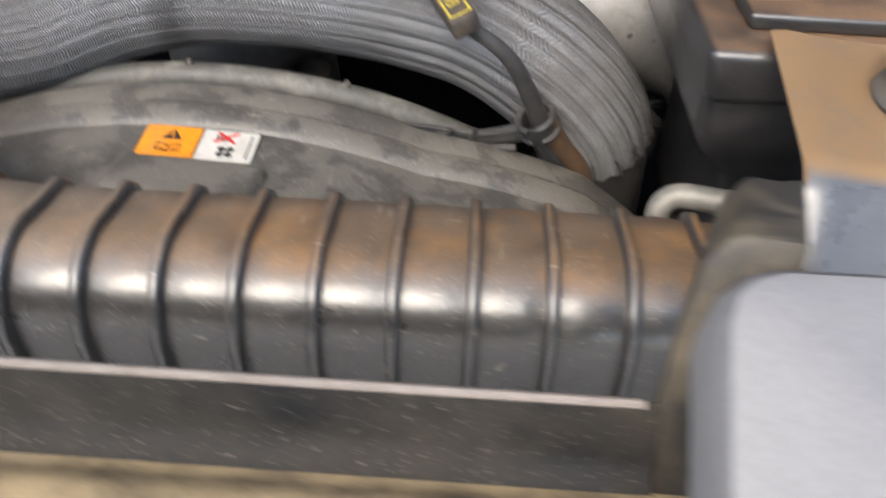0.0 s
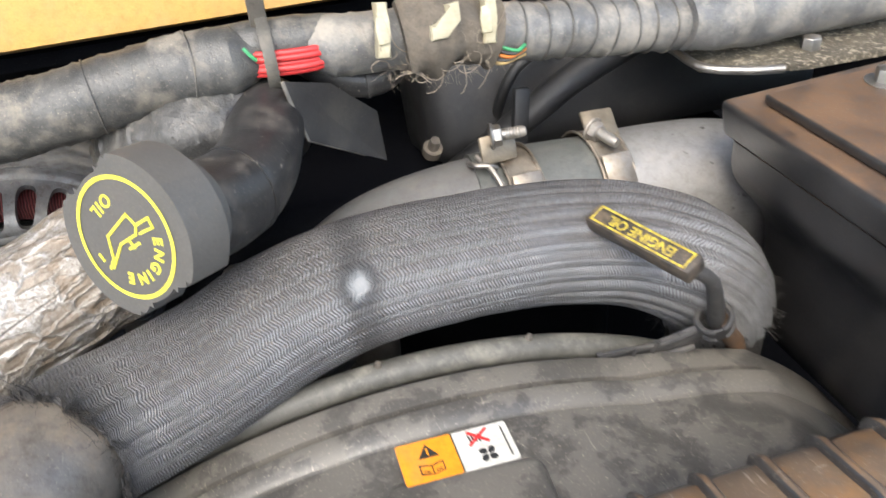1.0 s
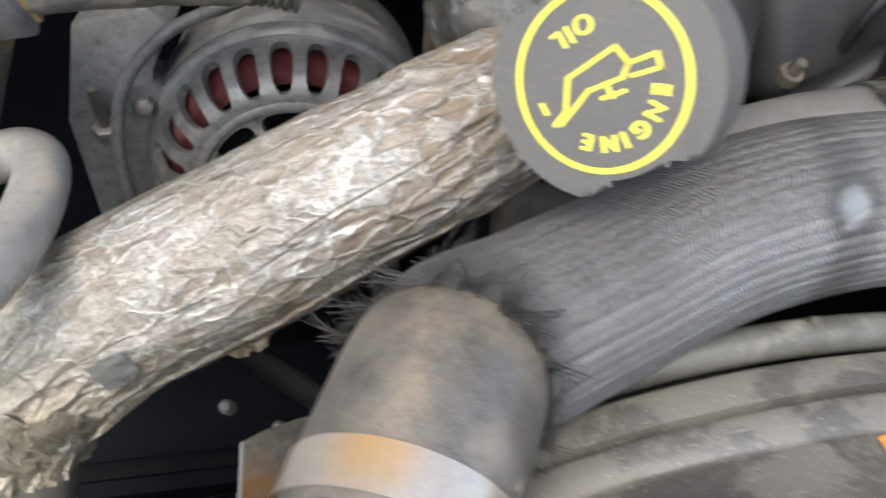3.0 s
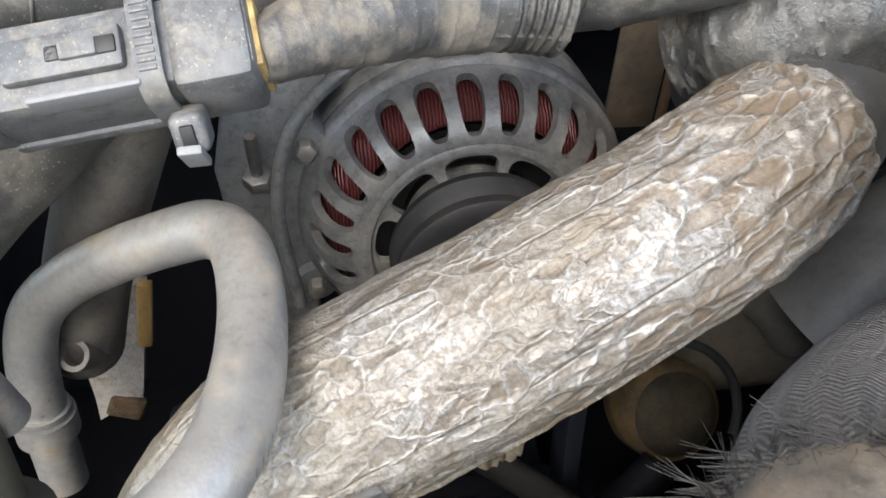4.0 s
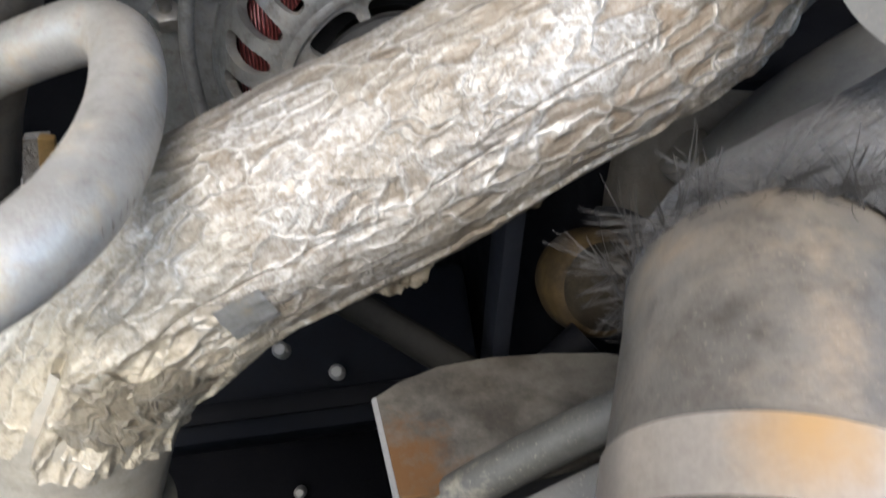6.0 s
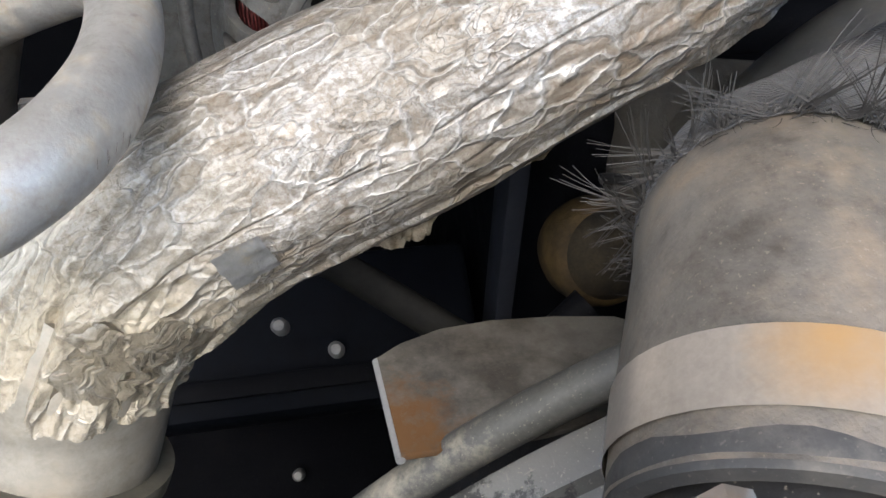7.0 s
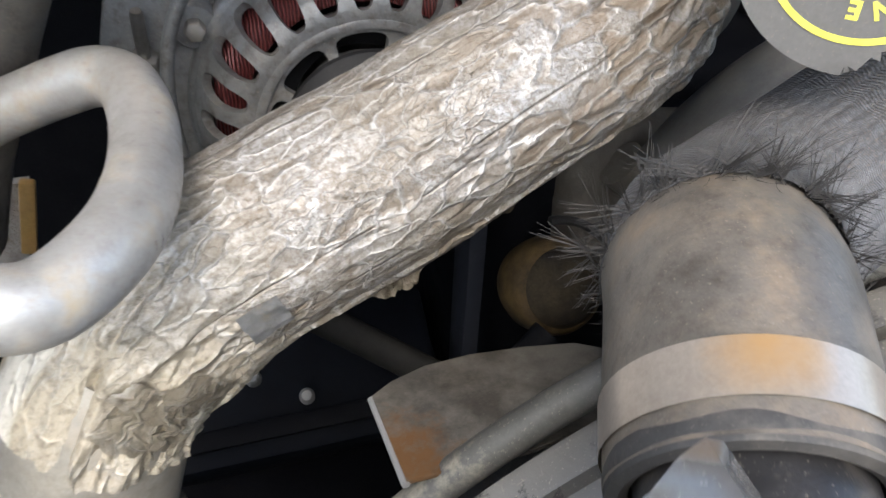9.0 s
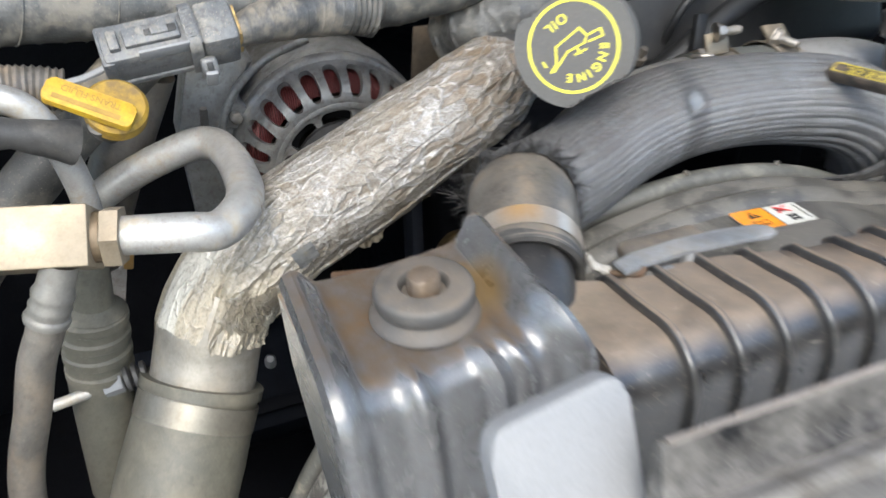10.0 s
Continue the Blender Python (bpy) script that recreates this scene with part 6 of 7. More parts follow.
# ---- silver intake duct ----
duct = thing("intake_duct", "satin aluminium intake duct with two bolted clamps", "duct")
part("left_pipe", sweep([(-0.158, 0.426, 0.898), (-0.140, 0.425, 0.922), (-0.112, 0.425, 0.942), (-0.078, 0.425, 0.951), (-0.030, 0.423, 0.9555)], 0.0325, 50, 40), GREY_HOSE, duct)
part("mould_line", sweep([(-0.150, 0.400, 0.937), (-0.124, 0.4015, 0.9585), (-0.092, 0.403, 0.9715), (-0.058, 0.403, 0.976)], 0.0007, 40, 6), GREY_HOSE, duct)
part("coupling", sweep([(-0.052, 0.424, 0.9545), (-0.010, 0.420, 0.9550), (0.036, 0.416, 0.9535)], 0.0338, 16, 40), surface("green_grey_rubber_coupling", (0.070, 0.075, 0.070), (0.092, 0.094, 0.088), 0.42, 0.55, dust=(0.16, 0.15, 0.13), dust_lo=0.5, dust_hi=0.8), duct)
part("right_pipe", sweep([(0.022, 0.417, 0.9540), (0.060, 0.415, 0.9515), (0.095, 0.413, 0.9460), (0.122, 0.410, 0.934), (0.140, 0.405, 0.910), (0.146, 0.400, 0.88)], lambda t: 0.0350 + 0.002 * min(1, t * 3), 40, 40), SILVER_PIPE, duct)
DUCT_Y, DUCT_Z, BAND_R = 0.420, 0.9548, 0.0354
for x, bolt_at, bolt_way, ear_size, ear_pose in ((-0.031, (-0.0455, 0.4120, 1.0075), (0.98, -0.18, 0.06), (0.020, 0.0030, 0.015), pose(-0.0410, 0.4150, 0.9985, -22, 0, 4)),
                                                 (0.0195, (0.0150, 0.4195, 0.9950), (0.36, -0.92, -0.12), (0.0185, 0.0028, 0.034), pose(0.0215, 0.4190, 0.9895, -58, 0, -6))):
    tb = thing("duct_clamp", "bolted steel clamp on the intake duct", "hose clamp", "duct clamps")
    part("band", sweep([(x - 0.009, DUCT_Y, DUCT_Z), (x + 0.009, DUCT_Y - 0.001, DUCT_Z - 0.0005)], BAND_R, 5, 48, False), CLAMP_STEEL, tb)
    part("saddle", block((0.0165, 0.0028, 0.018), pose(x, DUCT_Y - 0.0245, DUCT_Z + 0.0272, -42, 0, 0), 0.0012), CLAMP_STEEL, tb)
    ear = part("bolt_ear", block(ear_size, ear_pose, 0.0012), surface("tan_tinted_steel", (0.27, 0.235, 0.18), (0.165, 0.14, 0.105), 0.36, 0.52, metal=0.7, dust=(0.26, 0.21, 0.15), dust_lo=0.48, dust_hi=0.72, dust_scale=90), tb)
    way, seat = Vector(bolt_way).normalized(), Vector(bolt_at)
    part("bolt_nut", hexagon(0.0056, 0.0052, frame_of(seat, way)), STEEL, ear)
    part("bolt_collar", lathe([(0.0066, -0.0006), (0.0070, 0.0), (0.0066, 0.0010), (0.003, 0.0010)], frame_of(seat, way), 20), STEEL, ear)
    part("bolt_shaft", lathe([(0, 0), (0.0029, 0), (0.0029, 0.0165), (0.0022, 0.0178), (0, 0.0178)], frame_of(seat, way), 16), STEEL, ear)
    for k in range(5):
        part("bolt_thread", lathe([(0.0028, 0), (0.0033, 0.0004), (0.0028, 0.0008)], frame_of(seat + way * (0.0072 + 0.0016 * k), way), 14), LOWER_PIPE, ear)
    for q in (-1, 1):
        part("band_edge", sweep([(x + q * 0.0088, DUCT_Y + (BAND_R + 0.0003) * math.cos(a), DUCT_Z + (BAND_R + 0.0003) * math.sin(a)) for a in [radians(40 + 14 * k) for k in range(14)]], 0.0009, 50, 8), CLAMP_STEEL, tb)
part("wire_spring", sweep([(-0.0520, 0.4180, 0.9945), (-0.0480, 0.4080, 0.9915), (-0.0450, 0.3990, 0.9850), (-0.0430, 0.3920, 0.9760), (-0.0410, 0.3880, 0.966)], 0.0015, 24, 8), STEEL, duct, "bright wire spring end")
part("spring_hook", sweep([(-0.0560, 0.4200, 0.9900), (-0.0545, 0.4120, 0.9925), (-0.0480, 0.4090, 0.9925), (-0.0440, 0.4100, 0.9900)], 0.0014, 20, 8), STEEL, duct)

# ---- back of the bay, right side ----
back_hose = thing("vacuum_hose", "black rubber hose crossing behind the duct", "hose")
part("tube", sweep([(-0.105, 0.495, 0.90), (-0.062, 0.49, 0.932), (-0.023, 0.49, 0.955), (0.012, 0.49, 0.978), (0.048, 0.492, 0.997), (0.12, 0.50, 1.02)], 0.0095, 40, 18), SHADE_BLACK, back_hose)
back_cover = thing("engine_cover", "black plastic engine cover behind the duct", "cover")
part("cover", block((0.30, 0.10, 0.10), pose(0.10, 0.57, 0.965, -20, 0, 0), 0.02, 4), SHADE_BLACK, back_cover)
part("cover_ridge", sweep([(-0.005, 0.520, 0.960), (0.000, 0.512, 0.985), (0.012, 0.512, 1.000), (0.040, 0.515, 1.008)], 0.0035, 30, 10), SHADE_BLACK, back_cover)
part("bracket_post", block((0.010, 0.006, 0.036), pose(-0.0035, 0.478, 0.980, -12, 8, 0), 0.0015), SHADE_BLACK, back_cover, "dark cast bracket post")
part("cover_stud", lathe([(0, 0.010), (0.0028, 0.0095), (0.0034, 0.006), (0.0034, 0.002), (0.0058, 0.002), (0.0058, -0.004), (0, -0.004)], frame_of((-0.0615, 0.472, 0.9740), (0.1, -0.5, 0.85)), 16), RUBBER, back_cover, "small grey stud")
block_body = thing("engine_block", "dark engine block deep in the bay", "engine")
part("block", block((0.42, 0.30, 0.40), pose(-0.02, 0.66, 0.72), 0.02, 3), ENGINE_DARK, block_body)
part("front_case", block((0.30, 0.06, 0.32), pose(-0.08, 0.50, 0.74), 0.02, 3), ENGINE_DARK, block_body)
ledge = thing("dusty_ledge", "gritty dust-covered steel ledge with a rolled edge and bolt", "panel")
part("ledge_plate", extrude_outline([(0.085, 0.43), (0.105, 0.418), (0.14, 0.408), (0.30, 0.40), (0.30, 0.52), (0.085, 0.52)], 0.004, pose(0, 0, 1.010), 0.0015), surface("gritty_dust", (0.085, 0.072, 0.048), (0.045, 0.038, 0.027), 0.85, 0.95, grain=900, relief=1.0, depth=0.002, dust=(0.24, 0.205, 0.15), dust_lo=0.52, dust_hi=0.60, dust_scale=320, settle=0.0, speck=0.8), ledge)
part("rolled_edge", sweep([(0.083, 0.46, 1.015), (0.086, 0.431, 1.013), (0.105, 0.417, 1.0125), (0.125, 0.411, 1.012)], 0.0025, 24, 10), STEEL, ledge)
part("ledge_bolt", hexagon(0.0055, 0.007, pose(0.152, 0.425, 1.014)), STEEL, ledge)

# ---- air box ----
airbox = thing("air_cleaner_box", "black plastic air cleaner box with a brown dusty lid", "air box")


def box_shape(z0, z1, grow, bevel):
    bm = bmesh.new()
    low = [(0.094, 0.258), (0.34, 0.250), (0.34, 0.385), (0.092, 0.365)]
    top = [(0.068, 0.246), (0.34, 0.238), (0.34, 0.392), (0.0655, 0.377)]
    def ring(z):
        w = (z - 0.86) / 0.16
        out = []
        for (a, b), (c, d) in zip(low, top):
            x, y = a + (c - a) * w, b + (d - b) * w
            cx, cy = 0.2, 0.315
            out.append(bm.verts.new((x + (grow if x > cx else -grow), y + (grow if y > cy else -grow), z)))
        return out
    a, b = ring(z0), ring(z1)
    bm.faces.new(a[::-1]), bm.faces.new(b)
    for i in range(4):
        bm.faces.new((a[i], a[(i + 1) % 4], b[(i + 1) % 4], b[i]))
    bmesh.ops.bevel(bm, geom=bm.edges[:], offset=bevel, segments=3, profile=0.5, affect="EDGES")
    return bm


def box_body():
    """Lower half: full width under the lid, then drawn in by a curved shoulder to a narrower well."""
    bm = bmesh.new()
    rows = []
    for z, w in ((1.000, 1.0), (0.988, 0.99), (0.982, 0.93), (0.975, 0.78), (0.968, 0.52), (0.961, 0.28), (0.953, 0.12), (0.940, 0.04), (0.900, 0.0), (0.885, -0.12), (0.872, -0.55), (0.860, -1.2)):
        ring = []
        for (a, b), (c, d), (ex, ey) in zip(((0.092, 0.262), (0.34, 0.256), (0.34, 0.382), (0.090, 0.362)), ((0.070, 0.248), (0.34, 0.240), (0.34, 0.390), (0.068, 0.375)), ((0, 0), (1, 0), (1, 1), (0, 1))):
            x, y = a + (c - a) * w, b + (d - b) * w
            for k in range(5):
                t = radians((ex * 270 if ey == 0 else (0 if ex else 90)) + 22.5 * k) if not (ex == 0 and ey == 0) else radians(180 + 22.5 * k)
                r = 0.007
                ring.append(bm.verts.new((x + (r if ex == 0 else -r) + r * math.cos(t), y + (r if ey == 0 else -r) + r * math.sin(t), z)))
        rows.append(ring)
    n = len(rows[0])
    for a, b in zip(rows, rows[1:]):
        for k in range(n):
            bm.faces.new((a[k], a[(k + 1) % n], b[(k + 1) % n], b[k]))
    bm.faces.new(rows[0]), bm.faces.new(rows[-1][::-1])
    return bm


part("lower_box", box_body(), BOX_PLASTIC, airbox)
for k in range(3):
    part("stiffening_rib", block((0.0025, 0.0035, 0.05), pose(0.125 + 0.045 * k, 0.2595, 0.925, 0, 0, 0), 0.0008), BOX_PLASTIC, airbox)
part("lid", box_shape(1.000, 1.020, 0.003, 0.004), BOX_PLASTIC, airbox)
part("lid_panel", box_shape(1.020, 1.026, -0.012, 0.002), BOX_PLASTIC, airbox)
part("lid_bolt", hexagon(0.006, 0.008, pose(0.135, 0.352, 1.025)), STEEL, airbox)
part("bolt_washer", lathe([(0, 0), (0.010, 0), (0.010, 0.002), (0, 0.002)], pose(0.135, 0.352, 1.0245), 24), STEEL, airbox)

# ---- engine dipstick ----
dipstick = thing("engine_dipstick", "black engine oil dipstick handle with yellow lettering", "dipstick")
a, b = Vector((-0.0308, 0.3274, 1.0098)), Vector((-0.0122, 0.2785, 1.0098))
d_axis = (b - a).normalized()
d_up = (Vector((-0.327, -0.125, 0.949)) - d_axis * Vector((-0.327, -0.125, 0.949)).dot(d_axis)).normalized()
hm = Matrix((d_axis, d_up.cross(d_axis), d_up)).transposed().to_4x4()
hm.translation = (a + b) / 2
handle = part("handle", block((0.053, 0.0105, 0.008), hm @ pose(0, 0, -0.004), 0.0015), surface("dusty_brown_handle", (0.026, 0.024, 0.023), (0.075, 0.058, 0.042), 0.45, 0.6, patch=110, dust=(0.2, 0.15, 0.1), dust_lo=0.5, dust_hi=0.75, dust_scale=120), dipstick)
part("label_frame", strip([(-0.0235, -0.0038), (0.0235, -0.0038), (0.0235, 0.0038), (-0.0235, 0.0038), (-0.0235, -0.0038)], 0.0009, hm @ pose(0, 0, 0), 0.0003), INK_WORN, handle)
lettering("word", "ENGINE OIL", 0.0062, hm @ pose(0, 0, 0.0002, 0, 0, 180), INK_WORN, handle, 0.00015)
part("stem", sweep([b - d_axis * 0.008 - d_up * 0.006, (0.004, 0.290, 0.990), (0.014, 0.2965, 0.972), (0.0225, 0.3035, 0.950)], lambda t: 0.0026 + 0.0016 * t, 20, 14), DARK_RUBBER, dipstick)
part("tube", sweep([(0.024, 0.302, 0.953), (0.034, 0.308, 0.935), (0.046, 0.314, 0.915), (0.06, 0.33, 0.86)], 0.0046, 16, 16), RUSTY_STEEL, dipstick)
holder = thing("tube_clip", "black plastic clip holding the dipstick tube to the shroud", "clip")
CLIP_AXIS = Vector((0.40, 0.25, -0.85)).normalized()
clip_m = frame_of((0.0215, 0.3030, 0.9500), CLIP_AXIS, (0, 1, 0))
for h in (-0.0045, 0.0035):
    part("clip_ring", sweep([clip_m @ Vector((0.0078 * math.cos(radians(k)), 0.0070 * math.sin(radians(k)), h)) for k in range(-60, 271, 15)], 0.0014, 60, 8), BLACK_PLASTIC, holder)
part("clip_saddle", lathe([(0.0062, -0.0050), (0.0074, -0.0050), (0.0074, 0.0040), (0.0062, 0.0040), (0.0062, -0.0050)], clip_m, 28), BLACK_PLASTIC, holder)
part("clip_arm", sweep([(0.0160, 0.3045, 0.9450), (0.004, 0.3075, 0.9400), (-0.010, 0.3105, 0.9365), (-0.030, 0.3130, 0.9350)], lambda t: 0.0050 - 0.0030 * t, 24, 12, squash=0.55), BLACK_PLASTIC, holder)
for k in range(2):
    part("clip_prong", sweep([(0.0130, 0.3040, 0.9465 - 0.010 * k), (-0.003, 0.3065, 0.9415 - 0.007 * k), (-0.018, 0.3085, 0.9415 - 0.009 * k), (-0.034, 0.3100, 0.9420 - 0.011 * k)], lambda t: 0.0017 - 0.0008 * t, 16, 8), BLACK_PLASTIC, holder)
for k in range(3):
    part("clip_web", sweep([(0.006 - 0.011 * k, 0.3055, 0.9455 - 0.001 * k), (0.003 - 0.011 * k, 0.3065, 0.9375 - 0.001 * k)], 0.0011, 6, 6), BLACK_PLASTIC, holder)

# ---- strap arm and hook on the tank ----
arm = thing("mounting_strap", "grey steel strap with a rounded end bolted behind the tank", "bracket")
part("strap", extrude_outline([(-0.243, 0.2195), (-0.232, 0.2215), (-0.21, 0.2225), (-0.180, 0.2205), (-0.168, 0.2185), (-0.1625, 0.2205), (-0.1620, 0.2255), (-0.168, 0.2295), (-0.185, 0.2315), (-0.21, 0.2325), (-0.232, 0.2315), (-0.243, 0.2285)], 0.0022, pose(0, 0, 0.984), 0.0008), surface("galvanised_strap", (0.27, 0.285, 0.305), (0.20, 0.208, 0.22), 0.3, 0.45, metal=0.4, dust=(0.24, 0.215, 0.185), dust_lo=0.45, dust_hi=0.75, settle=0.6), arm)
part("cover_lump", block((0.044, 0.014, 0.009), pose(-0.207, 0.242, 0.977), 0.004, 3), RUBBER, arm)
part("white_spacer", lathe([(0.0035, 0), (0.0042, 0.001), (0.0042, 0.020), (0.0035, 0.021)], pose(-0.205, 0.226, 0.963), 20), PALE_PLASTIC, arm)
part("strap_pin", sweep([(-0.236, 0.220, 0.978), (-0.226, 0.222, 0.979), (-0.217, 0.222, 0.979)], 0.0022, 8, 12), GREY_PLASTIC, arm)
debris = thing("broken_clip", "broken whitish plastic clip caught beside the outlet neck", "clip")
part("clip_piece", sweep([(-0.2540, 0.2320, 0.9905), (-0.2515, 0.2325, 0.9850), (-0.2480, 0.2320, 0.9815), (-0.2440, 0.2310, 0.9795)], lambda t: 0.0010 + 0.0014 * t, 24, 12, True, lambda t, a, q: 0.0014 * noise.noise(q * 260)), surface("chalky_clip_plastic", (0.40, 0.385, 0.35), (0.22, 0.20, 0.17), 0.7, 0.85, patch=160), debris)
part("clip_wire", sweep([(-0.2440, 0.2290, 0.9800), (-0.2390, 0.2235, 0.9812), (-0.2345, 0.2205, 0.9822), (-0.2325, 0.2215, 0.9845)], 0.0014, 20, 10), RUSTY_STEEL, debris, "tan rusty wire")
hook = thing("bent_hook", "grey bent steel hook at the end of the tank", "hook")
part("hook_rod", sweep([(0.058, 0.228, 0.962), (0.059, 0.230, 0.969), (0.065, 0.231, 0.9725), (0.080, 0.229, 0.972), (0.088, 0.228, 0.9735), (0.098, 0.227, 0.978), (0.12, 0.226, 0.98)], lambda t: 0.0042 + 0.0012 * t, 40, 14), surface("grey_steel_rod", (0.25, 0.245, 0.22), (0.18, 0.17, 0.15), 0.45, 0.6, metal=0.5, dust=PALE, dust_lo=0.5, dust_hi=0.8), hook)


# ---- radiator mounting brackets ----
def mount(name_label, lip=1.0, paint=BLACK_STEEL, flat=-0.019, bend=79, r=0.014, fall=0.30, flute=0.0040):
    """A pressed steel bracket: a dished plate with raised side lips that turns down at the front, with a bushing and bolt."""
    b = thing("radiator_mount", name_label, "bracket", "radiator mounts")
    section = [(x, h * lip) for x, h in ((-0.0400, 0.004), (-0.0385, 0.0095), (-0.0355, 0.0115), (-0.0325, 0.0095), (-0.0300, 0.004), (-0.0270, 0.0005))] + [(-0.0240 + 0.0016 * k, -0.0012 * (1 - ((k - 15) / 16.0) ** 2)) for k in range(31)]
    section += [(-x, h) for x, h in reversed(section[:6])]
    section[:6] = [(x, h * 0.68) for x, h in section[:6]]
    path = []
    for k in range(14):
        path.append((0.034 - (0.034 - flat) * k / 13, 0.0, 0.0))
    for k in range(1, 11):
        a = radians(bend) * k / 10
        path.append((flat - r * math.sin(a), -r * (1 - math.cos(a)), a))
    for k in range(1, 12):
        path.append((path[23][0] - 0.010 * math.cos(radians(bend)) * k, path[23][1] - 0.010 * math.sin(radians(bend)) * k, radians(bend)))
    bm = bmesh.new()
    rows = []
    for i, (y, z, a) in enumerate(path):
        row = []
        down = max(0.0, min(1.0, (i - 13) / 8))
        wide = 1.0 + 0.10 * down
        for x, h in section:
            crest = math.exp(-((x + 0.0135) / 0.0034) ** 2) + math.exp(-((x - 0.0095) / 0.0030) ** 2) + 0.8 * math.exp(-((x - 0.0185) / 0.0030) ** 2)
            h2 = h * (1 - fall * down) + flute * max(0.0, min(1.0, (i - 9) / 9)) * crest
            row.append(bm.verts.new((x * wide - 0.004 * (0.034 - y) / 0.066 * (1 - down), y - h2 * math.sin(a), z + h2 * math.cos(a))))
        rows.append(row)
    for a, c in zip(rows, rows[1:]):
        for i in range(len(section) - 1):
            bm.faces.new((a[i], a[i + 1], c[i + 1], c[i]))
    bmesh.ops.solidify(bm, geom=bm.faces[:], thickness=0.0022)
    part("pressing", bm, paint, b)
    if lip > 0.5:
        part("side_flange", extrude_outline([(0.030, -0.002), (-0.020, -0.002), (-0.032, -0.012), (-0.040, -0.075), (-0.010, -0.085), (0.005, -0.060), (0.026, -0.030)], 0.0022, Matrix(((0, 0, 1, -0.0415), (1, 0, 0, 0), (0, 1, 0, 0.004), (0, 0, 0, 1)))), paint, b)
    bush = part("bushing", lathe([(0.008, -0.001), (0.0178, -0.001), (0.0186, 0.0006), (0.0178, 0.0022), (0.0152, 0.0040), (0.0146, 0.0050), (0.0160, 0.0056), (0.0166, 0.0068), (0.0167, 0.0100), (0.0162, 0.0115), (0.0150, 0.0122), (0.0086, 0.0124), (0.0078, 0.0116), (0.0074, 0.009), (0, 0.009)], None, 64), surface("grey_rubber_bushing", (0.058, 0.056, 0.054), (0.080, 0.075, 0.069), 0.45, 0.62, dust=(0.125, 0.100, 0.075), dust_lo=0.30, dust_hi=0.62, settle=1.0, speck=0.5), b)
    part("bolt_head", extrude_outline(rounded(0.0102, 0.0098, 0.0038), 0.0085, pose(0, 0, 0.0072), 0.0012), surface("rust_tinged_bolt", (0.20, 0.145, 0.098), (0.125, 0.105, 0.088), 0.5, 0.65, metal=0.4), bush)
    return b


left_mount = mount("black pressed steel radiator mount with dusty top and rubber bushing")
left_mount.matrix_basis = pose(-0.3415, 0.1945, 1.0122, 0, -1.5, 3)
# Dust brighter than the left mount's: sun and sky sheen are in its colour.
right_mount = mount("black pressed steel radiator mount with a flat brown dusty top, coloured as lit", 0.16,
                    surface("lit_orange_dust_steel", (0.150, 0.156, 0.170), (0.175, 0.178, 0.186), 0.24, 0.34, dust=(0.40, 0.25, 0.125), dust_lo=0.0, dust_hi=0.5, dust_scale=48, settle=1.0, settle_lo=0.86, coat=1.0, relief=0.05, shine=1.0, speck=0.1, grime=0.2), -0.030, 50, 0.016, 0.0, 0.0020)
right_mount.matrix_basis = pose(0.121, 0.213, 1.024, 0, 0, -4)
side_tab = thing("mount_tongue", "rusty steel tongue behind the radiator mount", "bracket")
part("tongue", block((0.036, 0.014, 0.003), pose(-0.344, 0.2350, 1.0010, -8, 6, -4), 0.0012), RUSTY_STEEL, side_tab)

# ---- cover panel in front of the radiator ----
panel = thing("grille_cover", "scuffed black plastic grille cover with a dusty step", "cover")
LIP = [(0.104, 1.012), (0.104, 1.0335), (0.1030, 1.0345), (0.1018, 1.0340), (0.1010, 1.0320), (0.0995, 1.0250), (0.0978, 1.0212), (0.0945, 1.0196), (0.0945, 1.012)]
STEP = [(0.0950, 1.014), (0.0950, 1.0194), (0.0930, 1.0198), (0.0908, 1.0216), (0.0888, 1.0236), (0.0865, 1.0246), (0.0835, 1.0244), (0.0835, 1.014)]
DECK = [(0.0840, 1.005), (0.0840, 1.0236), (0.070, 1.0240), (0.02, 1.017), (-0.06, 0.997), (-0.06, 0.98), (0.06, 0.995)]


def rise(x, y, z):
    return (x, y, z - 0.0035 - 0.0012 * math.sin(max(0.0, x + 0.09) * 9))


# Greyer left ends below: the sky's reflection is put into the dust colour.
part("lip", prism_x(LIP, -0.318, 0.0275, 110, rise), surface("scuffed_black_plastic", (0.008, 0.008, 0.009), (0.020, 0.019, 0.017), 0.46, 0.60, shine=0.16, patch=38, dust=(0.040, 0.034, 0.027), dust_lo=0.36, dust_hi=0.78, dust_scale=42, settle=0.0, speck=0.6, relief=0.35, end_dust_light=((0.225, 0.21, 0.19), -0.10, -0.20)), panel)
part("dusty_step", prism_x(STEP, -0.318, 0.048, 110, rise), surface("tan_dust_step", (0.075, 0.062, 0.043), (0.045, 0.04, 0.032), 0.85, 0.95, shine=0.15, end_dust_light=((0.22, 0.205, 0.185), -0.08, -0.20), dust=(0.25, 0.19, 0.11), dust_lo=0.28, dust_hi=0.58, dust_scale=55, settle=0.0, relief=0.4), panel, "tan dust on the step")
part("deck", prism_x(DECK, -0.318, 0.048, 110, rise), surface("brown_scuffed_plastic", (0.05, 0.044, 0.037), (0.085, 0.07, 0.052), 0.5, 0.65, dust=(0.19, 0.155, 0.105), dust_lo=0.40, dust_hi=0.75, dust_scale=30, settle=0.0, speck=0.4, end_dust_light=((0.21, 0.20, 0.185), -0.08, -0.20)), panel)
flank = bmesh.new()
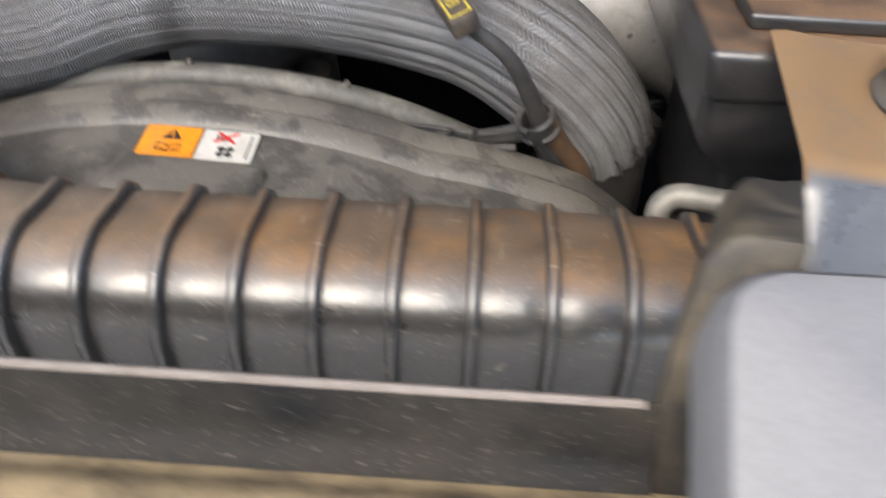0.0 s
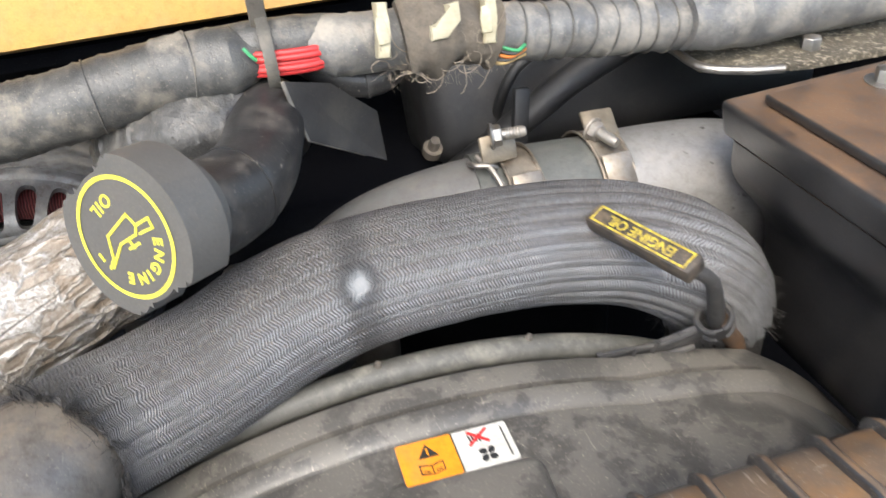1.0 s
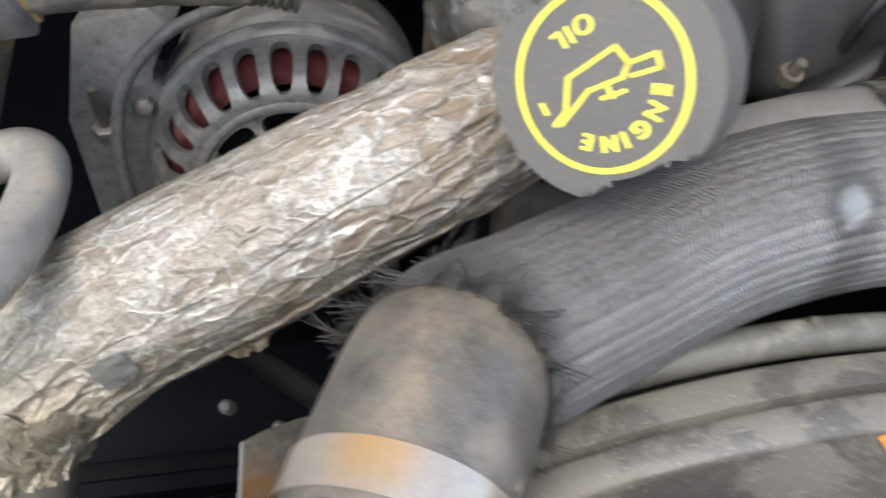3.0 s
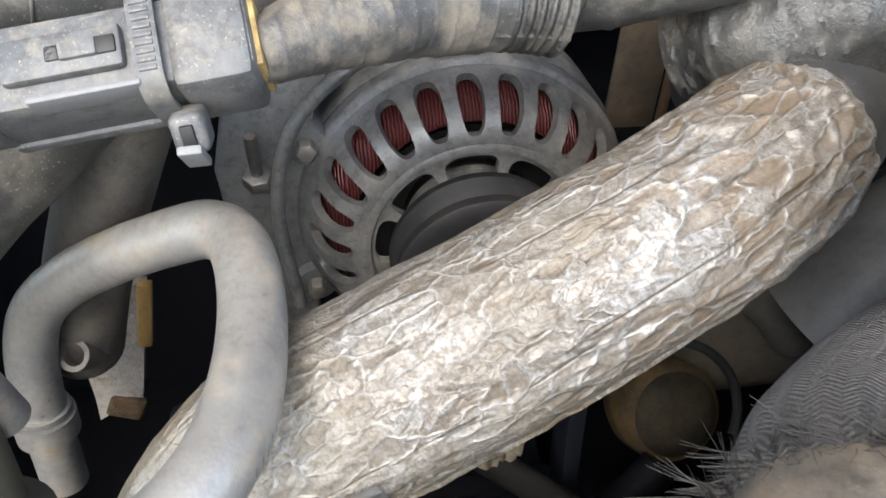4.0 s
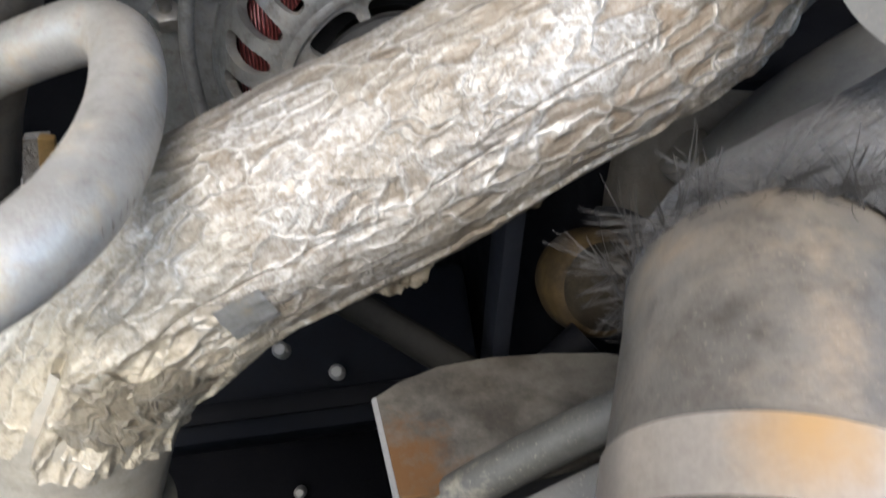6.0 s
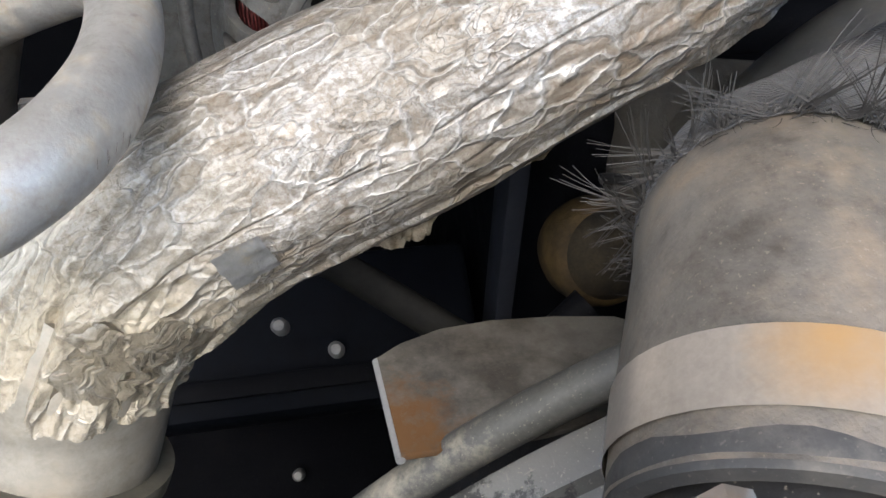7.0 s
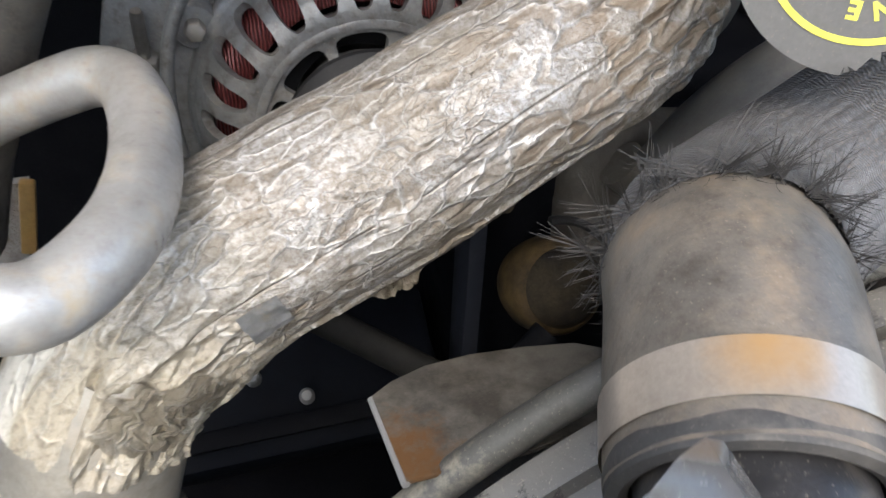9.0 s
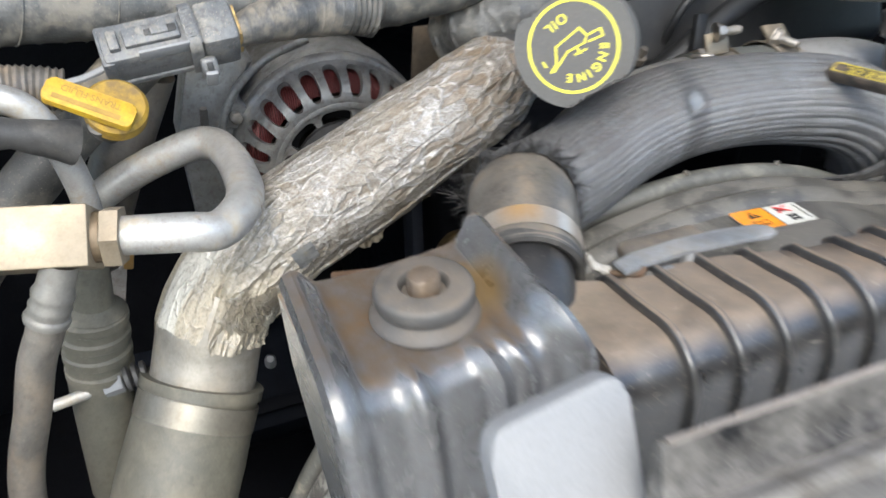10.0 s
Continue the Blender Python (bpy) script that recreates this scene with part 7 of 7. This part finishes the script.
for ring in ([(0.0262, 0.1045, 1.0285), (0.0262, 0.1050, 1.050), (0.0268, 0.1060, 1.0600), (0.0310, 0.1085, 1.0640), (0.0420, 0.1080, 1.0630), (0.0440, 0.0980, 1.0000), (0.0300, 0.0955, 0.9980)],):
    near = [flank.verts.new(p) for p in ring]
    rear = [flank.verts.new((x + 0.012, y + 0.030, z - 0.012)) for x, y, z in ring]
    flank.faces.new(near)
    flank.faces.new(rear[::-1])
    for i in range(len(ring)):
        flank.faces.new((near[i], near[(i + 1) % len(ring)], rear[(i + 1) % len(ring)], rear[i]))
bmesh.ops.bevel(flank, geom=flank.edges[:], offset=0.0014, segments=2, profile=0.5, affect="EDGES")
part("flank", flank, surface("dusty_black_flank", (0.020, 0.019, 0.018), (0.038, 0.034, 0.029), 0.5, 0.65, dust=(0.12, 0.095, 0.062), dust_lo=0.45, dust_hi=0.72, settle=0.0, speck=0.5), panel)
part("lip_edge", sweep([rise(x, 0.1026, 1.0347) for x in [-0.316 + 0.0126 * k for k in range(28)]], 0.0009, 120, 8), surface("rubbed_pale_edge", (0.22, 0.19, 0.17), (0.15, 0.13, 0.11), 0.55, 0.7), panel, "rubbed pale edge")
def cover_tab(shape, thickness, m, plastic, round_over):
    tab = thing("cover_tab", "smooth pale grey plastic tab at the end of the grille cover", "plastic tab", "cover tabs")
    part("tab_plate", extrude_outline(shape, thickness, m @ pose(0, 0, -thickness), round_over), plastic, tab)
    part("tab_rib", block((0.004, 0.05, thickness * 0.8), m @ pose(shape[1][0] - 0.012, -0.045, -thickness * 1.35), 0.001), plastic, tab)


cover_tab([(-0.018, -0.09), (0.020, -0.09), (0.020, -0.0055), (0.0196, -0.0028), (0.0184, -0.0010), (0.0165, 0.0), (0.0140, 0.0006), (-0.0140, -0.0035), (-0.0165, -0.0044), (-0.0184, -0.0064), (-0.0196, -0.0092), (-0.0200, -0.0130)], 0.008, pose(-0.3335, 0.124, 1.034, 62, 0, 0), PALE_PLASTIC, 0.0016)
cover_tab([(-0.0315, -0.075), (0.045, -0.075), (0.045, 0.0), (-0.020, 0.0), (-0.0245, -0.0012), (-0.0280, -0.004), (-0.0295, -0.009)], 0.016, pose(0.0585, 0.1052, 1.0620, 31, 0, 0), surface("satin_grey_plastic", (0.155, 0.155, 0.162), (0.17, 0.17, 0.176), 0.5, 0.55, relief=0.02, grime=0.05, shine=0.35), 0.0045)

# ---- deep between pipe and shroud ----
deep = thing("rusty_plate", "rust-stained sheet bracket with a bare bright edge", "bracket")
quad = [Vector(p) for p in ((-0.3215, 0.357, 0.890), (-0.3195, 0.318, 0.895))]
edge_way = (quad[1] - quad[0]).normalized()
plate_up = edge_way.cross(Vector((-0.262, 0.360, 0.888)) - quad[0]).normalized()
plate_m = Matrix((edge_way, plate_up.cross(edge_way), plate_up)).transposed().to_4x4()
plate_m.translation = quad[0]
across = -1 if (plate_m.inverted() @ Vector((-0.262, 0.360, 0.888))).y < 0 else 1
outline = [(0.0, 0.0), (0.0393, 0.0), (0.040, 0.040 * across), (0.034, 0.085 * across), (0.004, 0.092 * across), (-0.0045, 0.080 * across), (-0.0080, 0.060 * across), (-0.0105, 0.040 * across), (-0.0095, 0.022 * across), (-0.005, 0.008 * across)]
part("sheet", extrude_outline(outline if across > 0 else outline[::-1], 0.0016, plate_m, 0.0006), surface("stained_sheet", (0.045, 0.043, 0.040), (0.064, 0.055, 0.043), 0.6, 0.8, shine=0.3, patch=42, dust=(0.125, 0.117, 0.102), dust_lo=0.40, dust_hi=0.62, tint=((0.100, 0.050, 0.018), (-0.3165, 0.328, 0.895), 0.046, 0.030, 0.050)), deep)
part("bright_edge", sweep([quad[0], (quad[0] + quad[1]) / 2, quad[1]], 0.0014, 8, 8), PALE_PLASTIC, deep, "bare bright sheet edge")
post = thing("frame_post", "dark steel upright deep behind the pipe", "post")
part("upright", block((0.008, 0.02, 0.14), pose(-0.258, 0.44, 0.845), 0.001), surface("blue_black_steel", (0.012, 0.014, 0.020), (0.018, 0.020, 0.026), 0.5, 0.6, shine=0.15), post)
bar = thing("cross_bar", "dark bar slanting behind the foil pipe", "bar")
part("rod", sweep([(-0.345, 0.46, 0.850), (-0.32, 0.45, 0.836), (-0.28, 0.425, 0.818), (-0.26, 0.41, 0.81)], 0.009, 20, 14, squash=0.7), surface("dark_bar_surface", (0.011, 0.011, 0.011), (0.020, 0.019, 0.017), 0.6, 0.75, shine=0.08), bar)
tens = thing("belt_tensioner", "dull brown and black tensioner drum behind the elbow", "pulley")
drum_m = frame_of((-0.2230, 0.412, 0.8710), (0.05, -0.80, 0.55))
DRUM_DARK = surface("dark_drum_face", (0.012, 0.011, 0.010), (0.034, 0.027, 0.017), 0.7, 0.85, patch=60, shine=0.1, relief=0.5)
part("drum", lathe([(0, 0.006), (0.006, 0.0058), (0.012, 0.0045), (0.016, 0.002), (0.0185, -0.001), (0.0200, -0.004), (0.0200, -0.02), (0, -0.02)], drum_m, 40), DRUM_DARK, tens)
part("drum_rim", lathe([(0.0182, -0.0004), (0.0204, -0.0020), (0.0222, -0.006), (0.0226, -0.020), (0.0200, -0.030)], drum_m, 40), surface("tan_drum_rim", (0.075, 0.050, 0.020), (0.016, 0.013, 0.010), 0.7, 0.85, patch=70, shine=0.2, relief=0.6), tens, "tan rim")
part("belt_arc", sweep([drum_m @ Vector((0.030 * math.cos(radians(a)), 0.030 * math.sin(radians(a)), -0.004)) for a in range(-30, 91, 10)], 0.0022, 40, 8), PULLEY_BLACK, tens, "black rubber belt")
part("arm", sweep([(-0.236, 0.395, 0.862), (-0.25, 0.39, 0.852), (-0.262, 0.385, 0.85)], 0.008, 12, 12), ENGINE_DARK, tens)
case = thing("timing_case", "dusty grey-brown cast timing case behind the pipe", "engine part")
CASE_DUST = surface("dusty_casting", (0.085, 0.077, 0.066), (0.125, 0.110, 0.090), 0.6, 0.8, dust=(0.17, 0.155, 0.13), dust_lo=0.42, dust_hi=0.70, shine=0.25, relief=0.5, patch=45)
part("case_body", block((0.110, 0.030, 0.085), pose(-0.150, 0.470, 0.872, -24, 10, 6), 0.012, 4), CASE_DUST, case)
part("case_boss", sweep([(-0.182, 0.452, 0.905), (-0.166, 0.447, 0.890), (-0.152, 0.446, 0.868)], lambda t: 0.012 - 0.002 * t, 24, 20), CASE_DUST, case)
part("case_boss", sweep([(-0.125, 0.450, 0.915), (-0.118, 0.446, 0.895), (-0.104, 0.448, 0.880)], 0.010, 20, 18), CASE_DUST, case)
part("case_rib", block((0.010, 0.014, 0.080), pose(-0.190, 0.456, 0.876, -24, 24, 6), 0.004, 3), CASE_DUST, case)
part("case_rib", block((0.008, 0.014, 0.070), pose(-0.140, 0.452, 0.874, -24, -10, 6), 0.003, 3), CASE_DUST, case)
part("case_plug", lathe([(0, 0.006), (0.006, 0.006), (0.0085, 0.003), (0.0085, -0.008), (0, -0.008)], frame_of((-0.128, 0.4495, 0.862), (-0.1, -0.85, 0.5)), 24), DRUM_DARK, case)
for p in ((-0.3325, 0.509, 0.7225), (-0.363, 0.510, 0.747), (-0.3720, 0.5570, 0.519)):
    b = part("chassis_bolt", lathe([(0, 0.004), (0.0030, 0.0036), (0.0048, 0.001), (0.0050, -0.012), (0, -0.012)], frame_of(p, (-0.05, -0.6, 0.8)), 20), PALE_PLASTIC)
    tagged(b, "bare bright bolt head on the chassis below", "bolt", "chassis bolts")
rail = thing("chassis_rail", "blue-black chassis rail below the engine", "chassis rail")
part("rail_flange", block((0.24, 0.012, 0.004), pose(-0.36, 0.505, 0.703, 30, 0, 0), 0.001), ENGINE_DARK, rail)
part("rail_box", block((0.24, 0.10, 0.05), pose(-0.36, 0.55, 0.69, 30, 0, 0), 0.008), surface("blue_black_rail", (0.0022, 0.0030, 0.0055), (0.005, 0.0065, 0.010), 0.6, 0.8, shine=0.08), rail)
